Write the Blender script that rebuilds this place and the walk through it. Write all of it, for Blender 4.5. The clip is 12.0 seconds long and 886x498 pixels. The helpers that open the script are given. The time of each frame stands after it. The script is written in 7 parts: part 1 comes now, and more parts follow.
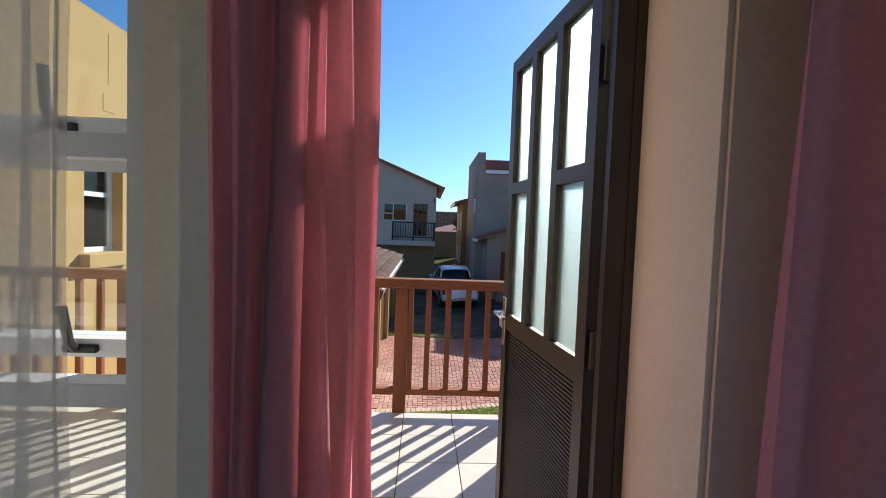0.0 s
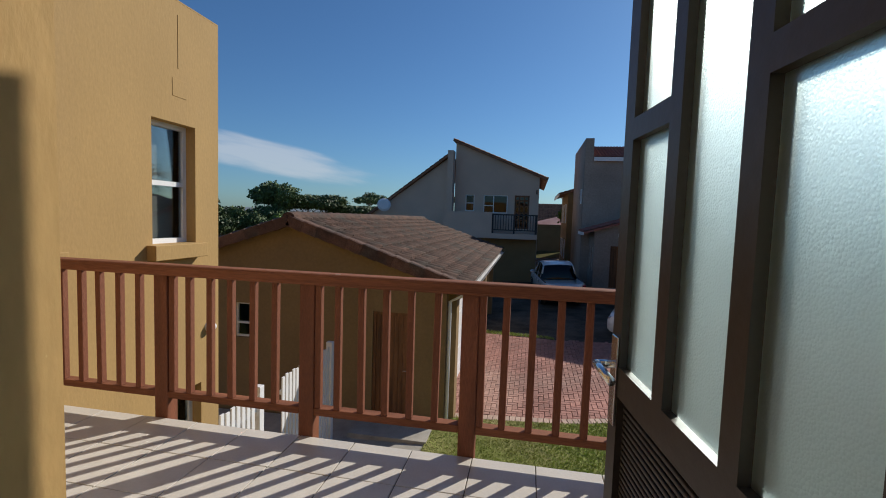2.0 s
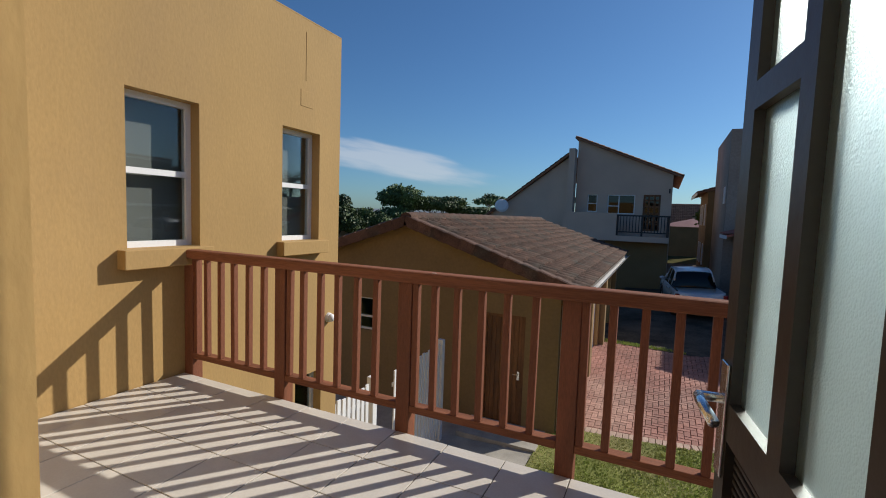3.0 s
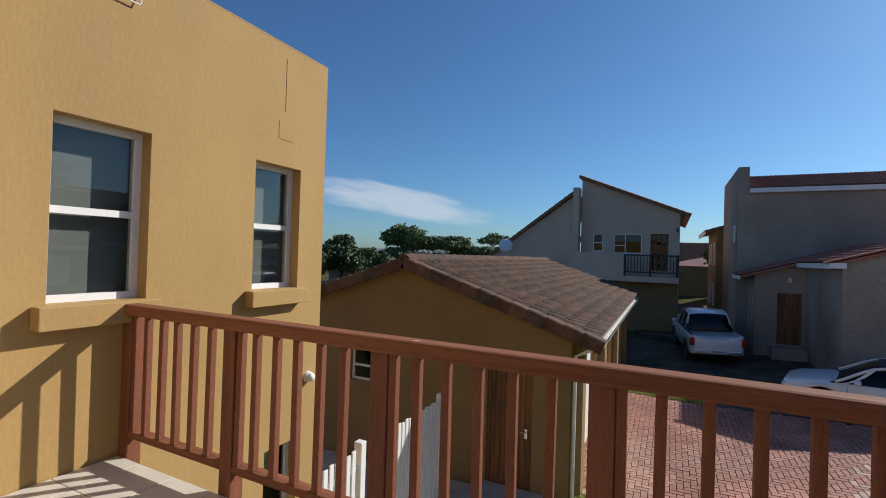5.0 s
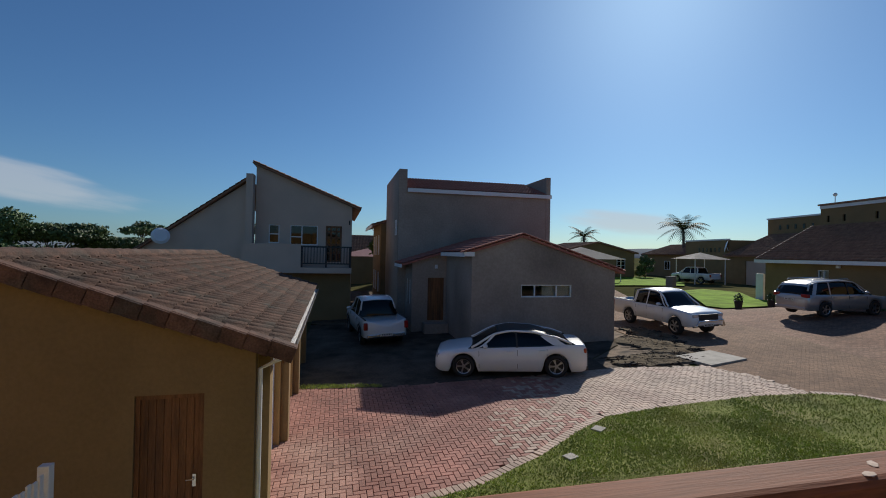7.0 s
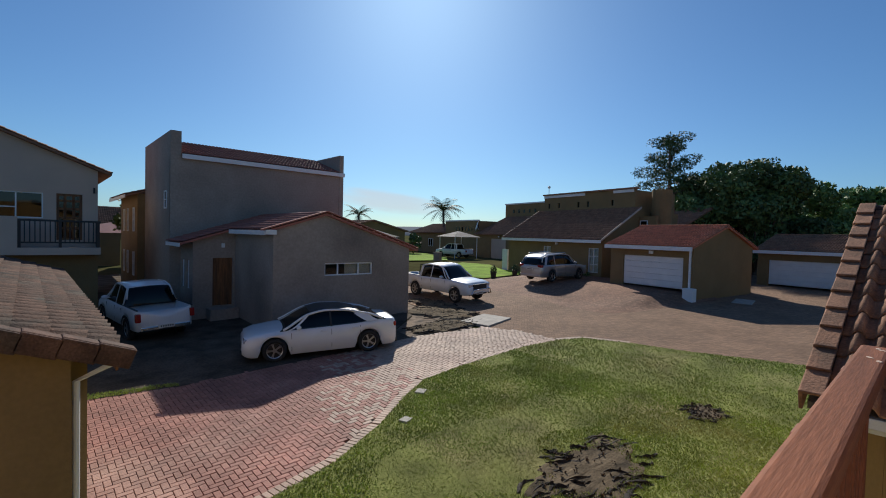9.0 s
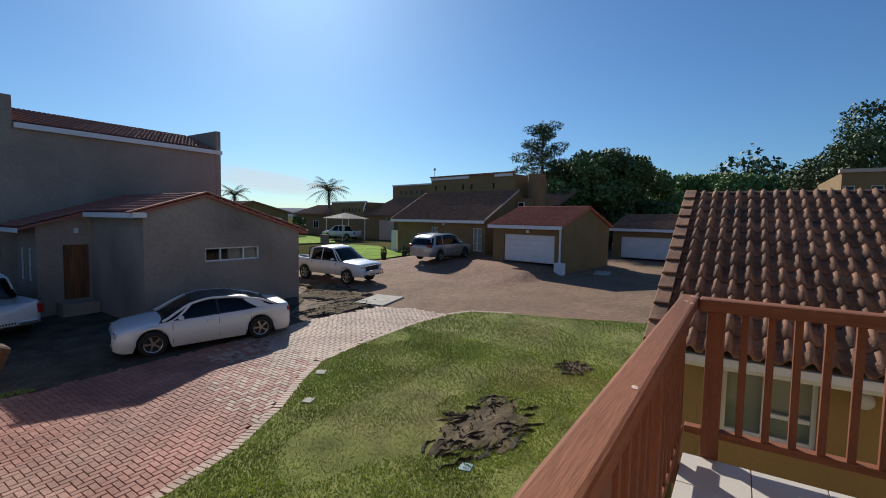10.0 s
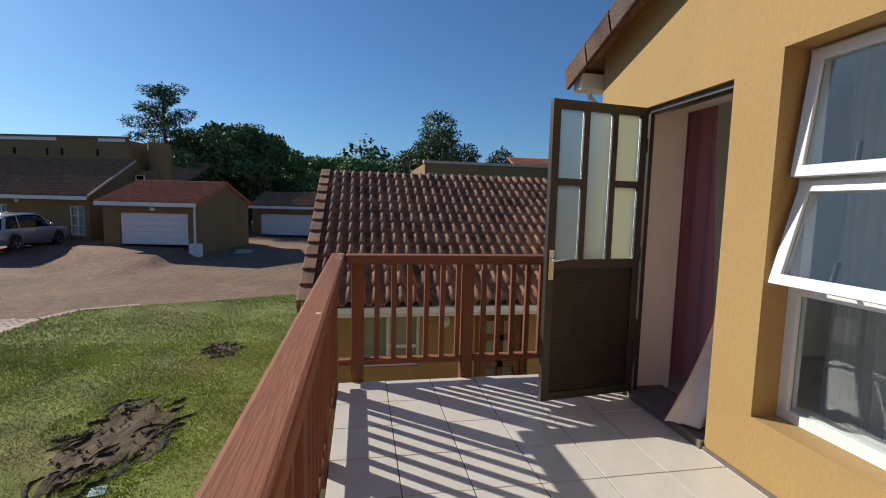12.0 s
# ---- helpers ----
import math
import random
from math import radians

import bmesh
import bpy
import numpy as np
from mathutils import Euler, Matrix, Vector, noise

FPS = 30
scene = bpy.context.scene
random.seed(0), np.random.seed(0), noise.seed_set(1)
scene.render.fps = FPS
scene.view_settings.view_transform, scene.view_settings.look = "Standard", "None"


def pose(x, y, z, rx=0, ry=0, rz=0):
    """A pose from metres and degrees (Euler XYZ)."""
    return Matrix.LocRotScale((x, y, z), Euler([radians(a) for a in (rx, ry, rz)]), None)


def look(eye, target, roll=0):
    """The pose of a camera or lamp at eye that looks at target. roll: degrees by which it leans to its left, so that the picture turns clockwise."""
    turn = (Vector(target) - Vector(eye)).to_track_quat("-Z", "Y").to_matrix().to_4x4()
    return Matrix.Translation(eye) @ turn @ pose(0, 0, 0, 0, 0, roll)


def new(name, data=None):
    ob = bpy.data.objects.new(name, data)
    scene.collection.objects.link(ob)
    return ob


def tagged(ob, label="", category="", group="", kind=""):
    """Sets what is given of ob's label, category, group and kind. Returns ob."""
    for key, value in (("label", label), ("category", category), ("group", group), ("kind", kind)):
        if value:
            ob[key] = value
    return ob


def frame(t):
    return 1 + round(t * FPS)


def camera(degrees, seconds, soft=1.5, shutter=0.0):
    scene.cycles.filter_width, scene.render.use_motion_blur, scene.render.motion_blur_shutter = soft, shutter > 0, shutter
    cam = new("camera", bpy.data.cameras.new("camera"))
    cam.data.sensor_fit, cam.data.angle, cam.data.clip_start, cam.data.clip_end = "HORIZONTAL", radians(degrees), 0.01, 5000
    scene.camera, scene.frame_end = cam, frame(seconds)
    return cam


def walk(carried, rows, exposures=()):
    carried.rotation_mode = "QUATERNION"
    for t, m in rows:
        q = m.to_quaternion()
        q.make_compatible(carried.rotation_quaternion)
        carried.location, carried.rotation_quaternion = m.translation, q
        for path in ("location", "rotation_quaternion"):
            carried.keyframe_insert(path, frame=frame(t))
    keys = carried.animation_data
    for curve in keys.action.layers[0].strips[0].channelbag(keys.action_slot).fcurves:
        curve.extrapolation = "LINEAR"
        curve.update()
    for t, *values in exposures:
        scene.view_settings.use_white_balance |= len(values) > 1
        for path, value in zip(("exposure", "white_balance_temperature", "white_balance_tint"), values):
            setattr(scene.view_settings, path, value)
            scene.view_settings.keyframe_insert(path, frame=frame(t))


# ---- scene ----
cam = camera(88.6, 12.0, soft=1.0)
PATH = [
    (0, (-0.943, -3.264, 1.359), (-0.857, -1.268, 1.265), 2.1),
    (0.5, (-0.871, -2.936, 1.358), (-0.745, -0.943, 1.25), 1.8),
    (1, (-0.856, -2.702, 1.338), (-0.769, -0.707, 1.215), 1.8),
    (1.5, (-0.835, -2.561, 1.324), (-0.89, -0.566, 1.195), 1.8),
    (2, (-0.799, -2.44, 1.329), (-1.162, -0.478, 1.19), 1.9),
    (2.5, (-0.744, -2.382, 1.324), (-1.392, -0.495, 1.177), 1.9),
    (3, (-0.715, -2.305, 1.319), (-1.571, -0.504, 1.167), 2.0),
    (3.2, (-0.717, -2.255, 1.307), (-1.646, -0.49, 1.159), 2.0),
    (4.8, (-0.863, -1.808, 1.358), (-1.848, -0.068, 1.35), 1.8),
    (5, (-0.89, -1.738, 1.367), (-1.771, 0.057, 1.387), 1.8),
    (5.5, (-0.915, -1.575, 1.391), (-1.471, 0.346, 1.43), 2.0),
    (6, (-1.006, -1.331, 1.363), (-1.201, 0.659, 1.41), 1.7),
    (6.5, (-1.142, -1.034, 1.376), (-1.004, 0.961, 1.412), 1.4),
    (7, (-1.262, -0.655, 1.374), (-0.79, 1.289, 1.394), 1.1),
    (7.2, (-1.32, -0.535, 1.376), (-0.711, 1.37, 1.39), 1.0),
    (9, (-2.624, -0.159, 1.409), (-1.272, 1.313, 1.35), 1.5),
    (9.5, (-2.901, -0.143, 1.361), (-1.389, 1.162, 1.268), 1.3),
    (10, (-3.109, -0.229, 1.417), (-1.437, 0.861, 1.287), 1.1),
    (10.5, (-3.23, -0.168, 1.406), (-1.408, 0.641, 1.25), 1.0),
    (11, (-3.327, -0.154, 1.396), (-1.371, 0.227, 1.223), 1.0),
    (11.5, (-3.373, -0.165, 1.376), (-1.382, -0.21, 1.192), 1.2),
    (12, (-3.384, -0.153, 1.354), (-1.426, -0.513, 1.163), 1.4),
]
walk(cam, [(t, look(eye, target, roll)) for t, eye, target, roll in PATH],
     [(0, 0.88), (1.0, 0.7), (2.0, -0.1), (2.5, -0.2), (3.0, -0.05), (5.0, 0.08), (5.5, 0.2), (6.0, 0.0), (6.5, -0.35), (9.0, -0.12), (10.5, 0.02), (12.0, 0.05)])

# ---- sky, sun ----
SUN_AZ, SUN_EL = radians(39.0), radians(32.0)          # azimuth from +y towards +x
world = bpy.data.worlds.new("world")
scene.world = world
world.use_nodes = True
wn, wl = world.node_tree.nodes, world.node_tree.links
sky = wn.new("ShaderNodeTexSky")
sky.sky_type, sky.sun_disc = "NISHITA", False
sky.sun_elevation, sky.sun_rotation = SUN_EL, SUN_AZ
sky.air_density, sky.dust_density, sky.ozone_density = 1.0, 0.5, 4.0
bg = wn["Background"]
bg.inputs["Strength"].default_value = 0.080
tone = wn.new("ShaderNodeMix")
tone.data_type, tone.blend_type = "RGBA", "MULTIPLY"
tone.inputs["Factor"].default_value = 1.0
tone.inputs["B"].default_value = (0.64, 0.935, 1.18, 1)
wl.new(sky.outputs["Color"], tone.inputs["A"])


def cloud_streak(color_in, bearing, elevation, half_width, half_height, tilt, strength, seed):
    """A thin wisp of cloud in the sky round one direction (degrees)."""
    tc, rot = wn.new("ShaderNodeTexCoord"), wn.new("ShaderNodeVectorRotate")
    rot.rotation_type = "Z_AXIS"
    rot.inputs["Angle"].default_value = radians(bearing)
    wl.new(tc.outputs["Generated"], rot.inputs["Vector"])
    sep = wn.new("ShaderNodeSeparateXYZ")
    wl.new(rot.outputs[0], sep.inputs[0])

    def m(op, a, b):
        q = wn.new("ShaderNodeMath")
        q.operation = op
        for i, v in ((0, a), (1, b)):
            if isinstance(v, (int, float)):
                q.inputs[i].default_value = v
            else:
                wl.new(v, q.inputs[i])
        return q.outputs[0]

    sx, sz = sep.outputs["X"], m("SUBTRACT", sep.outputs["Z"], math.sin(radians(elevation)))
    sz = m("ADD", sz, m("MULTIPLY", sx, tilt))
    r = m("ADD", m("POWER", m("ABSOLUTE", m("DIVIDE", sx, half_width), 0), 2.0), m("POWER", m("ABSOLUTE", m("DIVIDE", sz, half_height), 0), 2.0))
    cmb = wn.new("ShaderNodeCombineXYZ")
    wl.new(m("MULTIPLY", sx, 9.0), cmb.inputs[0]), wl.new(m("MULTIPLY", sz, 55.0), cmb.inputs[1])
    cmb.inputs[2].default_value = seed
    nz = wn.new("ShaderNodeTexNoise")
    nz.inputs["Scale"].default_value, nz.inputs["Detail"].default_value = 1.0, 6.0
    wl.new(cmb.outputs[0], nz.inputs["Vector"])
    body = m("SUBTRACT", m("ADD", nz.outputs["Fac"], 0.35), r)
    front = m("GREATER_THAN", sep.outputs["Y"], 0.0)
    mask = wn.new("ShaderNodeMapRange")
    mask.interpolation_type = "SMOOTHSTEP"
    mask.inputs["From Min"].default_value, mask.inputs["From Max"].default_value, mask.inputs["To Max"].default_value = 0.05, 0.75, strength
    wl.new(m("MULTIPLY", body, front), mask.inputs["Value"])
    mx = wn.new("ShaderNodeMix")
    mx.data_type = "RGBA"
    mx.inputs["B"].default_value = (8.2, 8.6, 9.2, 1)
    wl.new(mask.outputs["Result"], mx.inputs["Factor"]), wl.new(color_in, mx.inputs["A"])
    return mx.outputs["Result"]


tinted = cloud_streak(tone.outputs["Result"], -32.0, 6.3, 0.25, 0.042, 0.14, 0.55, 1.0)
tinted = cloud_streak(tinted, 36.0, 4.0, 0.16, 0.03, 0.10, 0.6, 4.0)
wl.new(tinted, bg.inputs["Color"])

sun_data = bpy.data.lights.new("sun", "SUN")
sun_data.energy, sun_data.angle, sun_data.color = 5.0, radians(0.55), (1.0, 0.94, 0.84)
sun = new("sun", sun_data)
sun.matrix_world = look((math.sin(SUN_AZ) * 60, math.cos(SUN_AZ) * 60, math.tan(SUN_EL) * 60), (0, 0, 0))
scene.view_settings.exposure = 0.0


# ---- materials ----
def mat(name, color, rough=0.7, metal=0.0, var=0.18, scale=3.0, fine=60.0, bump=0.15, bump_scale=40.0, tint=None, tint_amount=0.0,
        tint_scale=1.2, per_object=0.0, stretch=(1, 1, 1), spec=0.4, coat=0.0):
    """A painted or natural surface: base colour, varied at two scales, with stains of a second colour and fine relief."""
    m = bpy.data.materials.new(name)
    m.use_nodes = True
    n, l = m.node_tree.nodes, m.node_tree.links
    b = n["Principled BSDF"]
    b.inputs["Roughness"].default_value, b.inputs["Metallic"].default_value = rough, metal
    b.inputs["Specular IOR Level"].default_value, b.inputs["Coat Weight"].default_value = spec, coat
    b.inputs["Coat Roughness"].default_value = 0.06
    tc = n.new("ShaderNodeTexCoord")
    mp = n.new("ShaderNodeMapping")
    mp.inputs["Scale"].default_value = stretch
    l.new(tc.outputs["Object"], mp.inputs["Vector"])

    def noise_at(s, detail=4.0):
        t = n.new("ShaderNodeTexNoise")
        t.inputs["Scale"].default_value, t.inputs["Detail"].default_value = s, detail
        l.new(mp.outputs["Vector"], t.inputs["Vector"])
        return t.outputs["Fac"]

    def ramp(fac, lo, hi):
        t = n.new("ShaderNodeMapRange")
        t.inputs["From Min"].default_value, t.inputs["From Max"].default_value = 0.3, 0.7
        t.inputs["To Min"].default_value, t.inputs["To Max"].default_value = lo, hi
        l.new(fac, t.inputs["Value"])
        return t.outputs["Result"]

    def times(a, c):
        t = n.new("ShaderNodeMath")
        t.operation = "MULTIPLY"
        l.new(a, t.inputs[0]), l.new(c, t.inputs[1])
        return t.outputs[0]

    value = times(ramp(noise_at(scale), 1 - var, 1 + var), ramp(noise_at(fine, 2.0), 1 - var * 0.6, 1 + var * 0.6))
    if per_object:
        info = n.new("ShaderNodeObjectInfo")
        t = n.new("ShaderNodeMapRange")
        t.inputs["To Min"].default_value, t.inputs["To Max"].default_value = 1 - per_object, 1 + per_object
        l.new(info.outputs["Random"], t.inputs["Value"])
        value = times(value, t.outputs["Result"])
        geo = n.new("ShaderNodeNewGeometry")
        t = n.new("ShaderNodeMapRange")
        t.inputs["To Min"].default_value, t.inputs["To Max"].default_value = 1 - per_object, 1 + per_object
        l.new(geo.outputs["Random Per Island"], t.inputs["Value"])
        value = times(value, t.outputs["Result"])
    mix = n.new("ShaderNodeMix")
    mix.data_type = "RGBA"
    mix.inputs["A"].default_value = (*color, 1)
    mix.inputs["B"].default_value = (*(tint or color), 1)
    if tint:
        st = n.new("ShaderNodeMapRange")
        st.inputs["From Min"].default_value, st.inputs["From Max"].default_value = 0.5, 0.72
        st.inputs["To Max"].default_value = tint_amount
        l.new(noise_at(tint_scale, 6.0), st.inputs["Value"])
        l.new(st.outputs["Result"], mix.inputs["Factor"])
    else:
        mix.inputs["Factor"].default_value = 0
    sc = n.new("ShaderNodeVectorMath")
    sc.operation = "SCALE"
    l.new(mix.outputs["Result"], sc.inputs[0]), l.new(value, sc.inputs["Scale"])
    l.new(sc.outputs["Vector"], b.inputs["Base Color"])
    if bump:
        bp = n.new("ShaderNodeBump")
        bp.inputs["Strength"].default_value, bp.inputs["Distance"].default_value = bump, 0.02
        l.new(noise_at(bump_scale, 5.0), bp.inputs["Height"])
        l.new(bp.outputs["Normal"], b.inputs["Normal"])
    return m


def glass_mat(name, tint=(0.9, 0.95, 0.95), rough=0.0, see=0.6, bump=0.0):
    """A pane: glossy on the surface, clear behind."""
    m = bpy.data.materials.new(name)
    m.use_nodes = True
    n, l = m.node_tree.nodes, m.node_tree.links
    n.remove(n["Principled BSDF"])
    gl, tr, mx, fr = (n.new("ShaderNode" + k) for k in ("BsdfGlossy", "BsdfTransparent", "MixShader", "Fresnel"))
    gl.inputs["Roughness"].default_value = rough
    tr.inputs["Color"].default_value = (*tint, 1)
    fr.inputs["IOR"].default_value = 1.33
    mul = n.new("ShaderNodeMath")
    mul.operation, mul.inputs[1].default_value = "ADD", 0.015
    l.new(fr.outputs[0], mul.inputs[0]), l.new(mul.outputs[0], mx.inputs[0])
    l.new(tr.outputs[0], mx.inputs[1]), l.new(gl.outputs[0], mx.inputs[2])
    l.new(mx.outputs[0], n["Material Output"].inputs["Surface"])
    return m


def frosted_mat(name):
    """Patterned obscure glass that scatters the daylight behind it."""
    m = bpy.data.materials.new(name)
    m.use_nodes = True
    n, l = m.node_tree.nodes, m.node_tree.links
    b = n["Principled BSDF"]
    b.inputs["Base Color"].default_value = (0.52, 0.68, 0.70, 1)
    b.inputs["Roughness"].default_value, b.inputs["IOR"].default_value = 0.5, 1.3
    b.inputs["Transmission Weight"].default_value = 0.9
    tc, vo, bp = n.new("ShaderNodeTexCoord"), n.new("ShaderNodeTexVoronoi"), n.new("ShaderNodeBump")
    vo.inputs["Scale"].default_value = 260.0
    bp.inputs["Strength"].default_value, bp.inputs["Distance"].default_value = 0.25, 0.002
    l.new(tc.outputs["Object"], vo.inputs["Vector"]), l.new(vo.outputs["Distance"], bp.inputs["Height"]), l.new(bp.outputs["Normal"], b.inputs["Normal"])
    return m


def cloth_mat(name, color, see=0.5, clear=0.0):
    """Thin cloth that lets light through; clear: how much of it is open weave."""
    m = bpy.data.materials.new(name)
    m.use_nodes = True
    n, l = m.node_tree.nodes, m.node_tree.links
    n.remove(n["Principled BSDF"])
    di, tl, mx = n.new("ShaderNodeBsdfDiffuse"), n.new("ShaderNodeBsdfTranslucent"), n.new("ShaderNodeMixShader")
    tc, no, hs = n.new("ShaderNodeTexCoord"), n.new("ShaderNodeTexNoise"), n.new("ShaderNodeHueSaturation")
    no.inputs["Scale"].default_value, no.inputs["Detail"].default_value = 90.0, 3.0
    hs.inputs["Color"].default_value = (*color, 1)
    l.new(tc.outputs["Object"], no.inputs["Vector"])
    mr = n.new("ShaderNodeMapRange")
    mr.inputs["To Min"].default_value, mr.inputs["To Max"].default_value = 0.86, 1.14
    l.new(no.outputs["Fac"], mr.inputs["Value"]), l.new(mr.outputs["Result"], hs.inputs["Value"])
    l.new(hs.outputs["Color"], di.inputs["Color"]), l.new(hs.outputs["Color"], tl.inputs["Color"])
    mx.inputs[0].default_value = see
    l.new(di.outputs[0], mx.inputs[1]), l.new(tl.outputs[0], mx.inputs[2])
    out = mx.outputs[0]
    if clear:
        tr, m2 = n.new("ShaderNodeBsdfTransparent"), n.new("ShaderNodeMixShader")
        m2.inputs[0].default_value = clear
        l.new(out, m2.inputs[1]), l.new(tr.outputs[0], m2.inputs[2])
        out = m2.outputs[0]
    l.new(out, n["Material Output"].inputs["Surface"])
    return m


def brick_courses(m, width, height, turn, dark, bump):
    """Adds a bond of small paving bricks, joints and shade from brick to brick, to a surface seen from afar."""
    n, l = m.node_tree.nodes, m.node_tree.links
    b = n["Principled BSDF"]
    tc, mp, br, mx, bp = n.new("ShaderNodeTexCoord"), n.new("ShaderNodeMapping"), n.new("ShaderNodeTexBrick"), n.new("ShaderNodeMix"), n.new("ShaderNodeBump")
    mp.inputs["Rotation"].default_value = (0, 0, radians(turn))
    l.new(tc.outputs["Object"], mp.inputs["Vector"]), l.new(mp.outputs["Vector"], br.inputs["Vector"])
    br.inputs["Scale"].default_value, br.inputs["Brick Width"].default_value, br.inputs["Row Height"].default_value = 1.0, width, height
    br.inputs["Mortar Size"].default_value, br.inputs["Mortar Smooth"].default_value = 0.008, 0.3
    br.inputs["Color1"].default_value, br.inputs["Color2"].default_value, br.inputs["Mortar"].default_value = (1.18, 1.15, 1.12, 1), (0.80, 0.80, 0.82, 1), (dark, dark, dark, 1)
    mx.data_type, mx.blend_type = "RGBA", "MULTIPLY"
    mx.inputs["Factor"].default_value = 1.0
    src = b.inputs["Base Color"].links[0].from_socket
    l.new(src, mx.inputs["A"]), l.new(br.outputs["Color"], mx.inputs["B"]), l.new(mx.outputs["Result"], b.inputs["Base Color"])
    bp.invert = True
    bp.inputs["Strength"].default_value, bp.inputs["Distance"].default_value = bump, 0.012
    l.new(br.outputs["Fac"], bp.inputs["Height"]), l.new(b.inputs["Normal"].links[0].from_socket, bp.inputs["Normal"]), l.new(bp.outputs["Normal"], b.inputs["Normal"])


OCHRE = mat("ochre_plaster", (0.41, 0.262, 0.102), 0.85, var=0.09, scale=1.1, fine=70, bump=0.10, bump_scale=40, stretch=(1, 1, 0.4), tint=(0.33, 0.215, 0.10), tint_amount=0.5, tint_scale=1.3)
# darker copy of OCHRE: shade on walls turned from the sun, put into the colour
OCHRE_SHADED = mat("shaded_ochre_plaster", (0.25, 0.165, 0.075), 0.88, var=0.1, scale=0.9, fine=18, bump=0.2, tint=(0.20, 0.13, 0.066), tint_amount=0.5, tint_scale=0.5)
CREAM = mat("cream_plaster", (0.58, 0.45, 0.36), 0.85, var=0.06, scale=0.8, bump=0.12, tint=(0.45, 0.37, 0.31), tint_amount=0.4, tint_scale=0.5)
GREY_PLASTER = mat("raw_cement_plaster", (0.35, 0.285, 0.235), 0.92, var=0.16, scale=0.6, fine=12, bump=0.3, bump_scale=14, tint=(0.15, 0.12, 0.10), tint_amount=0.95, tint_scale=0.30)
INNER = mat("inner_wall_paint", (0.80, 0.73, 0.63), 0.75, var=0.05, scale=1.5, bump=0.12, bump_scale=50)
CEIL = mat("ceiling_paint", (0.72, 0.70, 0.66), 0.8, var=0.04)
WHITE = mat("white_paint", (0.78, 0.78, 0.78), 0.45, var=0.05, scale=2, bump=0.05)
WHITE_ALU = mat("white_aluminium", (0.78, 0.79, 0.80), 0.35, var=0.04, scale=4, bump=0.0)
TIMBER = mat("stained_rail_timber", (0.24, 0.094, 0.05), 0.72, var=0.3, scale=6, fine=90, bump=0.14, bump_scale=110, tint=(0.17, 0.066, 0.034), tint_amount=0.8, tint_scale=3.0, stretch=(0.14, 2.0, 2.0), spec=0.2)
TIMBER_Y = mat("stained_rail_timber_across", (0.24, 0.094, 0.05), 0.72, var=0.3, scale=6, fine=90, bump=0.14, bump_scale=110, tint=(0.17, 0.066, 0.034), tint_amount=0.8, tint_scale=3.0, stretch=(2.0, 0.14, 2.0), spec=0.2)
TIMBER_Z = mat("stained_post_timber", (0.215, 0.075, 0.038), 0.65, var=0.25, scale=5, fine=120, bump=0.25, bump_scale=170, tint=(0.17, 0.065, 0.033), tint_amount=0.7, tint_scale=3.0, stretch=(1.6, 1.6, 0.25))
DOOR_WOOD = mat("weathered_door_timber", (0.20, 0.085, 0.032), 0.6, var=0.35, scale=6, fine=50, bump=0.4, tint=(0.07, 0.035, 0.02), tint_amount=0.8, tint_scale=2.5, stretch=(2.5, 2.5, 0.2))
STEEL = mat("brown_painted_steel", (0.040, 0.032, 0.024), 0.42, var=0.12, scale=5, bump=0.05, spec=0.5)
CHROME = mat("brushed_chrome", (0.72, 0.72, 0.72), 0.25, 1.0, var=0.05, bump=0.0)
FLOOR_TILE = mat("glazed_floor_tile", (0.62, 0.58, 0.52), 0.32, var=0.06, scale=4, fine=80, bump=0.04, per_object=0.03, tint=(0.47, 0.42, 0.36), tint_amount=0.3, tint_scale=5, spec=0.5)
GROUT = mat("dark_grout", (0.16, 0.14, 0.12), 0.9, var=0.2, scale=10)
CONCRETE = mat("concrete", (0.42, 0.39, 0.34), 0.9, var=0.15, scale=4, bump=0.3, tint=(0.30, 0.27, 0.23), tint_amount=0.5)
BLACK = mat("black_plastic", (0.025, 0.025, 0.027), 0.5, var=0.1, bump=0.0)
RUBBER = mat("tyre_rubber", (0.022, 0.022, 0.022), 0.85, var=0.2, bump=0.2)
TILE_OLD = mat("weathered_roof_tile", (0.27, 0.135, 0.078), 0.85, var=0.35, scale=4, fine=45, bump=0.4, per_object=0.2, tint=(0.085, 0.062, 0.045), tint_amount=0.8, tint_scale=2.2)
TILE_DARK = mat("lichened_roof_tile", (0.095, 0.050, 0.034), 0.9, var=0.4, scale=4, fine=40, bump=0.5, per_object=0.22, tint=(0.06, 0.055, 0.045), tint_amount=0.9, tint_scale=1.8)
TILE_RED = mat("terracotta_roof_tile", (0.56, 0.18, 0.095), 0.8, var=0.2, scale=5, bump=0.25, per_object=0.12, tint=(0.42, 0.15, 0.09), tint_amount=0.5)
TILE_PINK = mat("new_red_roof_tile", (0.36, 0.13, 0.095), 0.7, var=0.15, scale=5, bump=0.2, per_object=0.1)
TILE_BROWN = mat("brown_roof_tile", (0.30, 0.15, 0.09), 0.85, var=0.25, scale=4, bump=0.3, per_object=0.12)
PAVER = mat("red_clay_paver", (0.35, 0.16, 0.122), 0.75, var=0.26, scale=0.8, fine=30, bump=0.3, per_object=0.15, tint=(0.42, 0.29, 0.225), tint_amount=0.6, tint_scale=0.4)
